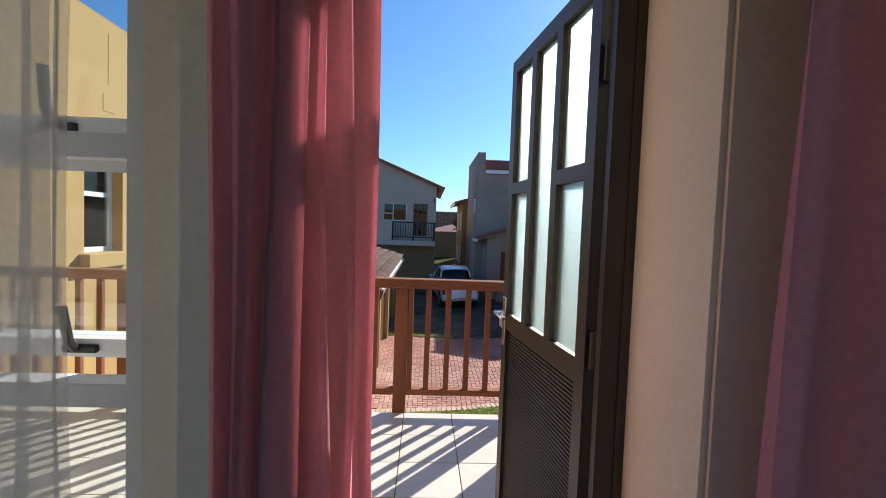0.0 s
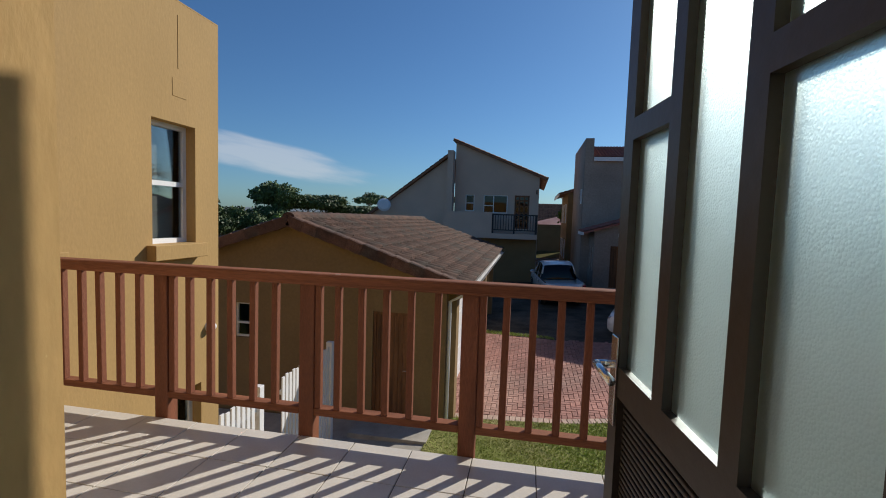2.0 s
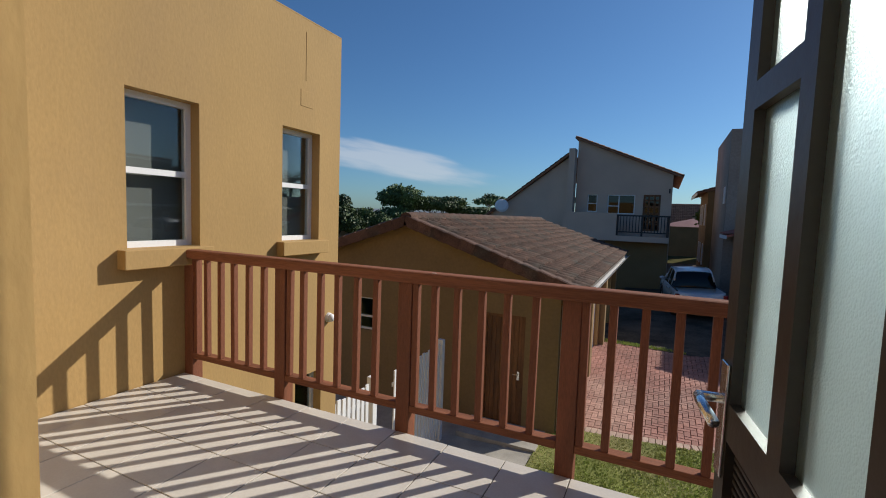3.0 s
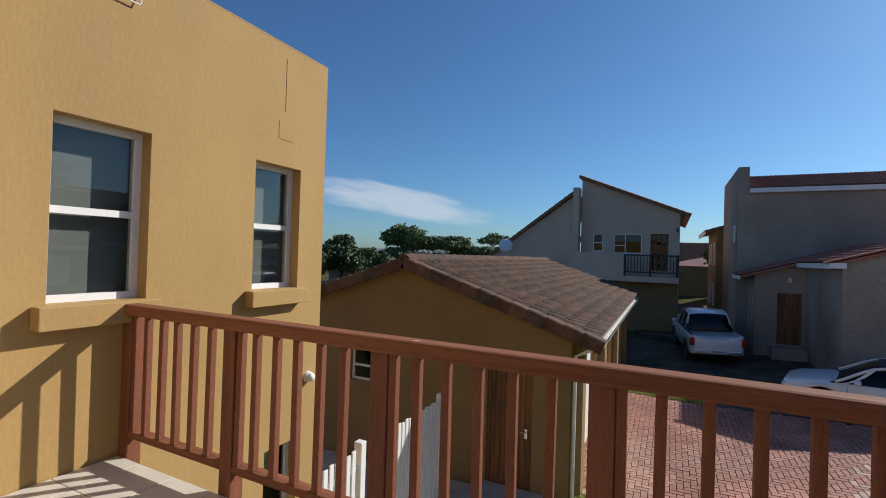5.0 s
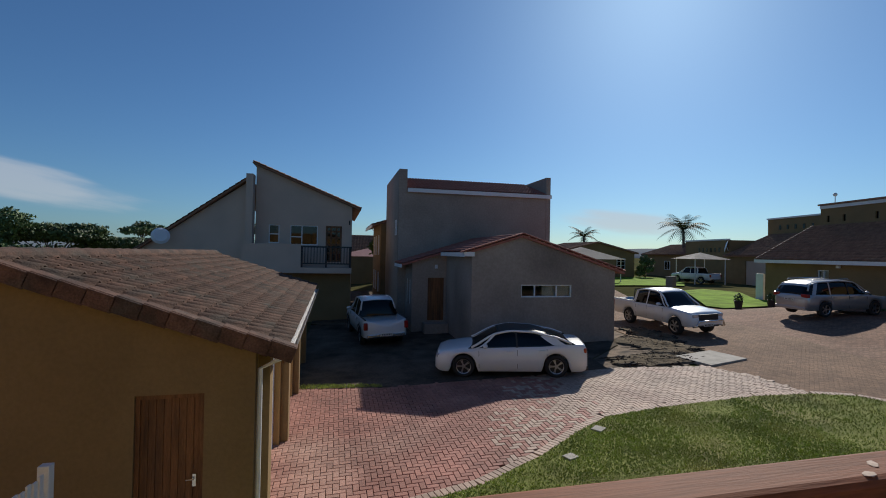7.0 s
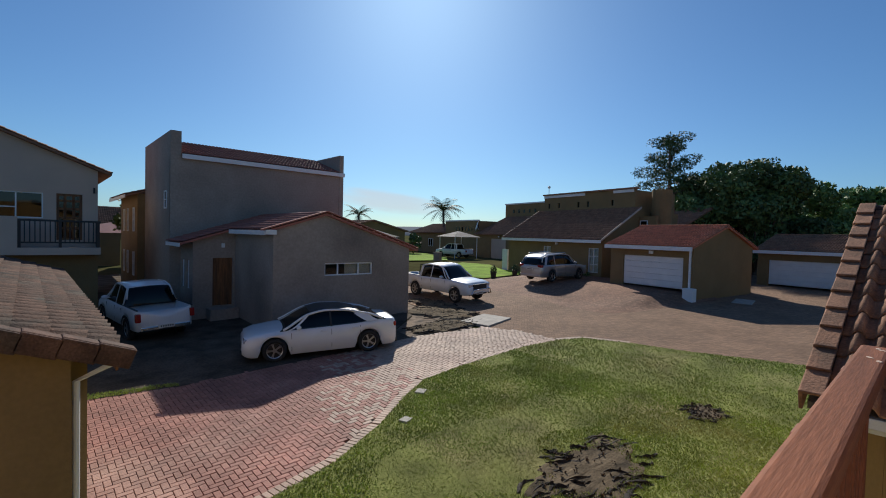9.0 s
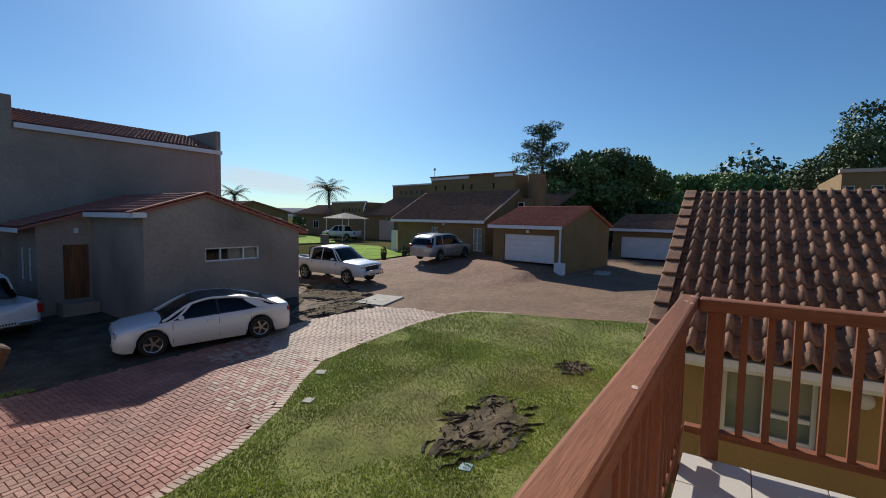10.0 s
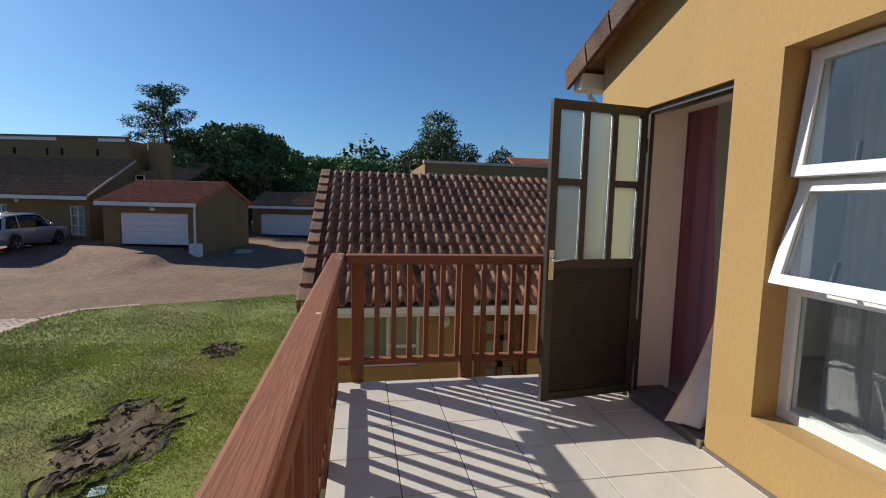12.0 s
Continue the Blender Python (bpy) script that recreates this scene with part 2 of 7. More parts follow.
PAVER_TAN = mat("tan_road_paver", (0.32, 0.21, 0.142), 0.9, var=0.2, scale=0.5, fine=9, bump=0.3, bump_scale=20, per_object=0.12, tint=(0.20, 0.135, 0.095), tint_amount=0.6, tint_scale=0.25, spec=0.15)
brick_courses(PAVER_TAN, 0.22, 0.11, 52, 0.55, 0.6)
PAVER_WORN = mat("dusty_worn_paver", (0.42, 0.305, 0.235), 0.75, var=0.2, scale=0.8, fine=30, bump=0.3, per_object=0.13, tint=(0.42, 0.27, 0.21), tint_amount=0.7, tint_scale=0.5)
JOINT = mat("sandy_joint", (0.13, 0.095, 0.07), 0.95, var=0.25, scale=6)
GRASS = mat("lawn_turf", (0.20, 0.215, 0.06), 0.9, var=0.35, scale=1.2, fine=50, bump=0.8, bump_scale=60, tint=(0.27, 0.22, 0.11), tint_amount=0.75, tint_scale=0.45, spec=0.1)
BLADE = mat("grass_blade", (0.34, 0.41, 0.085), 0.75, var=0.3, scale=1.0, bump=0.0, per_object=0.25, tint=(0.36, 0.30, 0.14), tint_amount=0.85, tint_scale=0.5)
TURF_FAR = mat("watered_turf", (0.19, 0.31, 0.035), 0.9, var=0.3, scale=1.0, fine=20, bump=0.5, bump_scale=30, tint=(0.25, 0.31, 0.07), tint_amount=0.6, tint_scale=0.4, spec=0.04)
PAVER_RAMP = mat("red_brown_drive_paver", (0.25, 0.145, 0.10), 0.85, var=0.2, scale=0.5, fine=9, bump=0.3, bump_scale=20, tint=(0.28, 0.19, 0.135), tint_amount=0.6, tint_scale=0.25, spec=0.15)
brick_courses(PAVER_RAMP, 0.22, 0.11, 10, 0.55, 0.6)
SOIL = mat("churned_soil", (0.19, 0.135, 0.09), 0.95, var=0.4, scale=2.5, fine=25, bump=0.9, bump_scale=14, tint=(0.035, 0.025, 0.02), tint_amount=1.0, tint_scale=1.6, stretch=(0.8, 1.8, 1))
SOIL_DARK = mat("dug_dark_soil", (0.125, 0.088, 0.06), 0.95, var=0.5, scale=3.5, fine=25, bump=1.0, bump_scale=12, tint=(0.022, 0.017, 0.014), tint_amount=1.0, tint_scale=2.6, stretch=(0.7, 2.2, 1))
SOIL_WET = mat("wet_turned_soil", (0.032, 0.025, 0.02), 0.9, var=0.5, scale=9, fine=60, bump=0.9, bump_scale=30)
SOIL_DRY = mat("trampled_soil", (0.15, 0.115, 0.075), 0.95, var=0.4, scale=3.0, fine=25, bump=0.8, bump_scale=18, tint=(0.05, 0.04, 0.028), tint_amount=1.0, tint_scale=2.2, stretch=(0.7, 1.6, 1), spec=0.1)
DIRT = mat("trodden_dark_earth", (0.105, 0.082, 0.062), 0.95, var=0.4, scale=1.4, fine=18, bump=0.7, bump_scale=16, tint=(0.05, 0.042, 0.032), tint_amount=0.9, tint_scale=0.6, spec=0.1)
EARTH = mat("dry_ground", (0.10, 0.095, 0.045), 1.0, var=0.25, scale=0.05, fine=1.5, bump=0.4, bump_scale=2, tint=(0.055, 0.08, 0.03), tint_amount=0.9, tint_scale=0.03, spec=0.0)
GLASS = glass_mat("window_glass")
GLASS_DARK = glass_mat("tinted_car_glass", (0.10, 0.11, 0.12), 0.02)
FROST = frosted_mat("obscure_glass")
PINK_CLOTH = cloth_mat("pink_curtain_cloth", (0.85, 0.42, 0.48), 0.55)
PINK_DARK = cloth_mat("rose_curtain_cloth", (0.66, 0.33, 0.38), 0.4)
LINING = cloth_mat("white_lining_cloth", (0.85, 0.80, 0.81), 0.25)
SHEER = cloth_mat("sheer_voile", (0.90, 0.88, 0.85), 0.55, 0.5)
# net colour lowered to give panes the dark look of reflecting glass
NET_DARKENED = cloth_mat("darkened_net_cloth", (0.22, 0.22, 0.21), 0.3)
NET = cloth_mat("net_curtain_cloth", (0.75, 0.74, 0.70), 0.4, 0.1)


# ---- building helpers ----
def gz(x, y):
    """Height of the ground: it rises gently to the north-east and levels off."""
    u = 0.0375 * x + 0.0167 * y
    if u > 0.9:
        u = 0.9 + 0.5 * (1 - math.exp(-(u - 0.9) / 0.5))
    if u < -0.1:
        u = -0.1 - 0.3 * (1 - math.exp((u + 0.1) / 0.3))
    return -2.762 + u


def part(name, bm, material, parent=None, label="", smooth=False):
    """Links a bmesh as one mesh object, under a thing or part where one is given."""
    me = bpy.data.meshes.new(name)
    bmesh.ops.recalc_face_normals(bm, faces=bm.faces[:])
    bm.to_mesh(me)
    bm.free()
    if material:
        me.materials.append(material)
    if smooth:
        for p in me.polygons:
            p.use_smooth = True
    ob = new(name, me)
    if parent:
        ob.parent = parent
    if label:
        ob["label"] = label
    return ob


def thing(name, label, category, place=None, group="", kind=""):
    ob = new(name)
    ob.empty_display_size = 0.2
    if place:
        ob.matrix_world = place
    return tagged(ob, label, category, group, kind)


def structure(name, bm, material, label, smooth=False):
    return tagged(part(name, bm, material, None, label, smooth), kind="structure")


def box(bm, x0, x1, y0, y1, z0, z1, m=None, bevel=0.0):
    """An axis-aligned block, turned by m, with rounded edges where bevel is given."""
    vs = [bm.verts.new((x, y, z)) for x in (x0, x1) for y in (y0, y1) for z in (z0, z1)]
    fs = [bm.faces.new([vs[i] for i in q]) for q in ((0, 1, 3, 2), (4, 6, 7, 5), (0, 4, 5, 1), (2, 3, 7, 6), (0, 2, 6, 4), (1, 5, 7, 3))]
    if bevel:
        es = list({e for f in fs for e in f.edges})
        out = bmesh.ops.bevel(bm, geom=es, offset=bevel, segments=2, affect="EDGES", profile=0.5)
        vs = list({v for f in out["faces"] for v in f.verts} | {v for v in vs if v.is_valid})
    if m is not None:
        bmesh.ops.transform(bm, matrix=m, verts=[v for v in vs if v.is_valid])


def slab(*a, **k):
    bm = bmesh.new()
    box(bm, *a, **k)
    return bm


def cells(bm, xs, ys, zs, gaps):
    """A block cut along xs, ys, zs; gaps: boxes (x0, x1, y0, y1, z0, z1) that are left open. Only outer faces are made."""
    mid = lambda s, i: (s[i] + s[i + 1]) / 2
    solid = {}
    for i in range(len(xs) - 1):
        for j in range(len(ys) - 1):
            for k in range(len(zs) - 1):
                c = (mid(xs, i), mid(ys, j), mid(zs, k))
                solid[i, j, k] = not any(g[0] < c[0] < g[1] and g[2] < c[1] < g[3] and g[4] < c[2] < g[5] for g in gaps)
    verts = {}

    def v(i, j, k):
        if (i, j, k) not in verts:
            verts[i, j, k] = bm.verts.new((xs[i], ys[j], zs[k]))
        return verts[i, j, k]

    for (i, j, k), full in solid.items():
        if not full:
            continue
        for d, q in (((-1, 0, 0), ((0, 0, 0), (0, 0, 1), (0, 1, 1), (0, 1, 0))), ((1, 0, 0), ((1, 0, 0), (1, 1, 0), (1, 1, 1), (1, 0, 1))),
                     ((0, -1, 0), ((0, 0, 0), (1, 0, 0), (1, 0, 1), (0, 0, 1))), ((0, 1, 0), ((0, 1, 0), (0, 1, 1), (1, 1, 1), (1, 1, 0))),
                     ((0, 0, -1), ((0, 0, 0), (0, 1, 0), (1, 1, 0), (1, 0, 0))), ((0, 0, 1), ((0, 0, 1), (1, 0, 1), (1, 1, 1), (0, 1, 1)))):
            if not solid.get((i + d[0], j + d[1], k + d[2]), False):
                bm.faces.new([v(i + a, j + b, k + c) for a, b, c in q])


def wall(x0, x1, y0, y1, z0, z1, gaps=()):
    """A straight wall with openings right through it."""
    along_x = abs(x1 - x0) >= abs(y1 - y0)
    full = [(a, b, y0 - 1, y1 + 1, c, d) if along_x else (x0 - 1, x1 + 1, a, b, c, d) for a, b, c, d in gaps]
    us = sorted({x0 if along_x else y0, x1 if along_x else y1, *(g for a, b, _, _ in gaps for g in (a, b))})
    zs = sorted({z0, z1, *(g for _, _, c, d in gaps for g in (c, d))})
    bm = bmesh.new()
    cells(bm, us if along_x else [x0, x1], [y0, y1] if along_x else us, zs, full)
    return bm


def prism(bm, outline, depth, m):
    """An outline in local x, z carried back by depth along local y, then placed by m."""
    a = [bm.verts.new(m @ Vector((x, 0, z))) for x, z in outline]
    b = [bm.verts.new(m @ Vector((x, depth, z))) for x, z in outline]
    bm.faces.new(a), bm.faces.new(b[::-1])
    for i in range(len(a)):
        j = (i + 1) % len(a)
        bm.faces.new((a[i], b[i], b[j], a[j]))


def tube(bm, points, radius, sides=8, taper=None):
    """A round bar along points; taper: the radius at the end."""
    pts = [Vector(p) for p in points]
    rings = []
    for i, p in enumerate(pts):
        d = (pts[min(i + 1, len(pts) - 1)] - pts[max(i - 1, 0)]).normalized()
        side = d.cross(Vector((0.31, 0.17, 0.93))).normalized()
        up = side.cross(d)
        r = radius if taper is None else radius + (taper - radius) * i / (len(pts) - 1)
        rings.append([bm.verts.new(p + r * (math.cos(a) * side + math.sin(a) * up)) for a in (2 * math.pi * k / sides for k in range(sides))])
    for a, b in zip(rings, rings[1:]):
        for k in range(sides):
            bm.faces.new((a[k], a[(k + 1) % sides], b[(k + 1) % sides], b[k]))
    bm.faces.new(rings[0][::-1]), bm.faces.new(rings[-1])


def frame_bars(bm, x0, x1, z0, z1, w, y0, y1, m, uprights=(), rails=()):
    """A flat frame in local x, z with bars of width w, uprights at x and rails at z (rails may carry their own span)."""
    box(bm, x0, x0 + w, y0, y1, z0, z1, m)
    box(bm, x1 - w, x1, y0, y1, z0, z1, m)
    box(bm, x0 + w, x1 - w, y0, y1, z0, z0 + w, m)
    box(bm, x0 + w, x1 - w, y0, y1, z1 - w, z1, m)
    for u in uprights:
        box(bm, u - w / 2, u + w / 2, y0, y1, z0 + w, z1 - w, m)
    for r in rails:
        a, b, z = r if isinstance(r, tuple) else (x0 + w, x1 - w, r)
        box(bm, a, b, y0, y1, z - w / 2, z + w / 2, m)


def roof_tile_mesh(name, width, length, rolls, height, thick, material, lip=0.03):
    """One roof tile: x across, y up the slope from its lower edge, with rounded rolls."""
    bm = bmesh.new()
    n = rolls * 6
    top, low = [], []
    for r, y in enumerate((0.0, length)):
        row_t, row_b = [], []
        for i in range(n + 1):
            s = i / n * rolls
            f = s - math.floor(s) if i < n else 1.0
            z = height * max(0.0, math.sin(math.pi * min(1.0, f / 0.62))) if f < 0.62 else 0.0
            lift = lip if r == 0 else 0.0
            row_t.append(bm.verts.new((i / n * width, y, z + lift + thick)))
            row_b.append(bm.verts.new((i / n * width, y, z + lift)))
        top.append(row_t), low.append(row_b)
    for i in range(n):
        bm.faces.new((top[0][i], top[0][i + 1], top[1][i + 1], top[1][i]))
        bm.faces.new((low[0][i + 1], low[0][i], top[0][i], top[0][i + 1])[::-1])
    for f in bm.faces:
        f.smooth = True
    bmesh.ops.recalc_face_normals(bm, faces=bm.faces[:])
    me = bpy.data.meshes.new(name)
    bm.to_mesh(me)
    bm.free()
    me.materials.append(material)
    return me


def tile_slope(parent, me, origin, along, up, columns, rows, width, exposure, material, keep=lambda c, r: True, single=lambda c, r: False, name="tile"):
    """Covers a slope with tiles from its lower corner; those that single() names become objects, the rest one mesh."""
    u, v = Vector(along).normalized(), Vector(up).normalized()
    w = u.cross(v)
    if w.z < 0:
        w = -w
    turn = Matrix((u, v, w)).transposed().to_4x4()
    flip = turn.determinant() < 0
    base = [tuple(p.co) for p in me.vertices]
    faces = [tuple(p.vertices) for p in me.polygons]
    pts, fcs = [], []
    for r in range(rows):
        for c in range(columns):
            if not keep(c, r):
                continue
            jig = random.uniform(-0.006, 0.006)
            at = Vector(origin) + u * (c * width) + v * (r * exposure + jig) + w * random.uniform(0, 0.006)
            m = Matrix.Translation(at) @ turn
            if single(c, r) and not flip:
                ob = new(name, me)
                ob.parent, ob.matrix_local = parent, m
            else:
                k = len(pts)
                pts += [m @ Vector(p) for p in base]
                fcs += [tuple(k + i for i in f) for f in faces]
    if pts:
        rest = bpy.data.meshes.new("tiling")
        rest.from_pydata(pts, [], fcs)
        for p in rest.polygons:
            p.use_smooth = True
        rest.materials.append(material)
        ob = new("tiling", rest)
        ob.parent = parent
        ob["kind"] = "stuff"


def settle(before, m):
    """Moves every top-level object made since before by m."""
    for ob in list(scene.objects):
        if ob not in before and ob.parent is None:
            ob.matrix_world = m @ ob.matrix_world


ESTATE = pose(-2.9, -0.15, 0, 0, 0, -0.5) @ pose(2.9, 0.15, 0)   # the estate stands half a degree off the house
before_ground = set(scene.objects)


# ---- ground, lawns and paving ----
def sheet(name, outline, lift, material, label, step=0.6):
    """A flat area with the given outline, laid on the ground."""
    bm = bmesh.new()
    vs = [bm.verts.new((x, y, 0)) for x, y in outline]
    bmesh.ops.triangulate(bm, faces=[bm.faces.new(vs)])
    xs, ys = [p[0] for p in outline], [p[1] for p in outline]
    for lo, hi, axis in ((min(xs), max(xs), 0), (min(ys), max(ys), 1)):
        n = int((hi - lo) / step)
        for i in range(1, n):
            co, no = [0, 0, 0], [0, 0, 0]
            co[axis], no[axis] = lo + (hi - lo) * i / n, 1
            bmesh.ops.bisect_plane(bm, geom=bm.verts[:] + bm.edges[:] + bm.faces[:], plane_co=co, plane_no=no)
    for v in bm.verts:
        v.co.z = gz(v.co.x, v.co.y) + lift + 0.012 * noise.noise((v.co.x * 0.7, v.co.y * 0.7, lift * 40))
    for f in bm.faces:
        f.smooth = True
    return structure(name, bm, material, label)


def inside(x, y, outline):
    hit = False
    for (x0, y0), (x1, y1) in zip(outline, outline[1:] + outline[:1]):
        if (y0 > y) != (y1 > y) and x < x0 + (y - y0) / (y1 - y0) * (x1 - x0):
            hit = not hit
    return hit


bm = bmesh.new()
ring = [0, 6, 12, 20, 30, 45, 70, 110, 180, 320, 600, 1200, 2500]
rows = []
for r in ring:
    rows.append([bm.verts.new((5 + r * math.cos(a), 8 + r * math.sin(a), gz(5 + r * math.cos(a), 8 + r * math.sin(a)) - 0.06))
                 for a in (2 * math.pi * k / 48 for k in range(48 if r else 1))])
for a, b in zip(rows, rows[1:]):
    for k in range(48):
        j = (k + 1) % 48
        bm.faces.new((a[0], b[k], b[j]) if len(a) == 1 else (a[k], b[k], b[j], a[j]))
structure("ground", bm, EARTH, "dry grassy ground that reaches to the horizon", True)

LAWN = [(-2.5, -2.0), (-2.5, 6.45), (0.0, 6.55), (1.24, 6.83), (2.7, 7.54), (3.9, 8.35), (5.0, 8.95), (6.7, 9.15), (9.6, 9.2), (11.2, 8.95), (12.1, 8.5),
        (12.8, 7.0), (13.3, 5.2), (14.4, 2.5), (15.0, -1.0), (15.0, -8.0), (7.2, -8.0), (7.2, 0.6), (2.0, 0.6), (0.2, -2.0)]
sheet("lawn", LAWN, 0.02, GRASS, "mown green lawn with worn brown patches")
DRIVE = [(-2.5, 6.35), (13.2, 6.35), (10.6, 12.0), (7.4, 12.6), (3.5, 16.0), (2.0, 20.0), (2.0, 40.0), (-2.3, 40.0), (-2.5, 24.0)]
sheet("driveway_bed", DRIVE, -0.035, JOINT, "sandy bed under the red paved driveway")
ROAD = [(9.0, 8.7), (12.2, 5.0), (14.0, -9.0), (60.0, -9.0), (60.0, 17.0), (26.0, 17.4), (25.0, 20.6), (19.0, 21.6), (20.0, 29.0), (26.0, 42.0), (15.0, 46.0), (11.6, 20.0), (12.4, 12.6), (10.8, 11.9)]
sheet("road", ROAD, -0.012, PAVER_TAN, "tan brick-paved estate road", 1.5)
YARD = [(9.6, 11.8), (10.4, 12.4), (12.6, 12.4), (12.8, 16.0), (13.0, 24.0), (9.8, 24.0), (9.8, 15.5), (7.6, 13.8), (7.4, 12.5)]
sheet("bare_yard", YARD, -0.03, SOIL, "bare churned dark soil beside the grey house", 0.3)
BARE = [(-2.5, 13.14), (-1.2, 12.86), (0.05, 12.6), (2.5, 12.55), (5.0, 12.5), (7.4, 12.55), (7.6, 13.8), (9.8, 15.5), (9.8, 24.0), (2.1, 24.0), (2.0, 40.0), (-2.3, 40.0), (-2.5, 24.0)]
sheet("bare_ground", BARE, 0.012, DIRT, "bare dark earth between the houses", 0.5)
LAWN_FAR = [(21.3, 23.3), (21.5, 22.1), (26.2, 22.4), (27.9, 23.2), (28.2, 26.2), (31.8, 30.9), (31.2, 34.2), (28.1, 33.0)]
sheet("far_lawn", LAWN_FAR, 0.07, TURF_FAR, "bright green front lawn across the road", 1.0)
LAWN_FAR2 = [(24.5, 39.0), (28.0, 38.9), (32.4, 37.8), (36.5, 42.5), (41.0, 52.0), (36.0, 58.0)]
sheet("far_lawn_beyond", LAWN_FAR2, 0.07, TURF_FAR, "bright green lawn by the shade carport", 1.0)


def terrace(x, y):
    """How far the raised drives before the houses across the road stand above the ground."""
    dx, dy = x - 26.8, y - 15.9
    a, b = dx * 0.1736 + dy * 0.9848, dx * 0.9848 - dy * 0.1736
    ease = lambda t: (lambda u: u * u * (3 - 2 * u))(max(0.0, min(1.0, t)))
    return 0.42 * ease((b + 9.4 + 0.2 * math.sin(a * 0.9)) / 6.0) * ease((a + 7.9) / 1.2) * ease((5.6 - a) / 2.6)


bm = bmesh.new()
nodes = [[bm.verts.new((x, y, gz(x, y) + terrace(x, y) - 0.02)) for x, y in ((26.8 + 0.1736 * a + 0.9848 * b, 15.9 + 0.9848 * a - 0.1736 * b) for b in (-9.8 + 0.4 * j for j in range(26)))] for a in (-8.0 + 0.4 * i for i in range(36))]
for p, q in zip(nodes, nodes[1:]):
    for j in range(25):
        bm.faces.new((p[j], p[j + 1], q[j + 1], q[j]))
structure("drive_ramp", bm, PAVER_RAMP, "red-brown paved drives that rise to the garages", True)
sheet("side_yard", [(-9.5, 2.0), (-2.52, 2.0), (-2.52, 6.0), (-9.5, 6.0)], 0.0, CONCRETE, "shaded concrete yard by the garage")


settle(before_ground, ESTATE)


# ---- own house: walls, floor, ceiling ----
WY0, WY1 = -2.46, -2.10            # inner and outer face of the front wall
DX0, DX1, DZ = -1.215, -0.405, 2.06  # doorway
NX0, NX1, NZ0, NZ1 = -3.35, -1.50, 0.33, 2.13  # window
WYM = -2.335
structure("wall_front", wall(-4.04, 0.14, WYM, WY1, -2.8, 2.62, [(DX0, DX1, 0.0, DZ), (NX0, NX1, NZ0, NZ1)]), OCHRE, "ochre plastered balcony wall with doorway and window")
bm = bmesh.new()
prism(bm, [(0.14, 2.62), (-4.04, 2.62), (-4.04, 3.5), (-2.6, 3.56)], WY1 - WY0, pose(0, WY0, 0))
structure("wall_gable", bm, OCHRE, "ochre plastered gable over the balcony wall")
structure("wall_front_inner", wall(-4.04, 0.14, WY0, WYM - 0.001, -0.2, 2.62, [(DX0, DX1, 0.0, DZ), (NX0 - 0.1, NX1 + 0.14, NZ0, NZ1)]), INNER, "beige inner leaf of the balcony wall")
structure("window_reveal", slab(NX1 + 0.001, NX1 + 0.139, WYM - 0.006, WYM - 0.002, NZ0 + 0.001, NZ1 - 0.001), INNER, "beige painted step beside the window frame")
# plain room behind the doorway
bm = wall(-4.04, 0.14, WY0 - 0.012, WY0 - 0.003, 0.0, 2.5, [(DX0, DX1, 0.0, DZ), (NX0 - 0.1, NX1 + 0.14, NZ0, NZ1)])
structure("wall_lining", bm, INNER, "beige painted inner wall face")
structure("wall_room_side", slab(0.143, 0.30, -6.2, WY0 - 0.013, 0.0, 2.5), INNER, "plain beige room wall")
structure("wall_room_left", slab(-4.2, -4.043, -6.2, WY0 - 0.013, 0.0, 2.5), INNER, "plain beige room wall")
# unseen back wall; its opening is added only to brighten the room with daylight
structure("wall_room_back", wall(-4.2, 0.30, -6.35, -6.203, 0.0, 2.5, [(-3.4, -0.6, 0.9, 2.2)]), INNER, "plain beige room wall")
structure("floor", slab(-4.2, 0.30, -6.35, WY1 - 0.02, -0.2, -0.004), CONCRETE, "dark room floor behind the doorway")
structure("ceiling", slab(-4.2, 0.30, -6.35, WY0 - 0.003, 2.503, 2.6), CEIL, "white room ceiling")
bm = bmesh.new()
for x in (DX1 - 0.012,):
    box(bm, x, x + 0.012, WY0, WY1 - 0.056, 0.0, DZ)
structure("door_reveal", bm, INNER, "beige painted door reveal")
structure("threshold", slab(DX0 + 0.004, DX1 - 0.004, WY0 + 0.05, WY1 + 0.02, -0.02, 0.045, bevel=0.008), GROUT, "worn dark door threshold")
structure("wall_house_below", slab(-0.02, 0.14, -6.35, WY0 - 0.002, -2.8, -0.205), OCHRE, "plain ochre house wall")

# own roof edge over the balcony wall
roof = thing("house_roof", "weathered brown tiled roof edge above the balcony door", "roof")
bm = bmesh.new()
n_up = Vector((-0.9468, 0, 0.3219))
lo = Vector((0.46, WY1 + 0.14, 2.50))
hi = lo + n_up * 3.3
for a, b, c in ((0.0, 0.06, 0.14),):
    vs = []
    for p in (lo, hi):
        for y in (0.0, -4.0):
            for z in (0.0, 0.05):
                vs.append(bm.verts.new(p + Vector((0, y, z))))
    for q in ((0, 1, 3, 2), (4, 6, 7, 5), (0, 4, 5, 1), (2, 3, 7, 6), (0, 2, 6, 4), (1, 5, 7, 3)):
        bm.faces.new([vs[i] for i in q])
part("roof_deck", bm, TILE_OLD, roof)
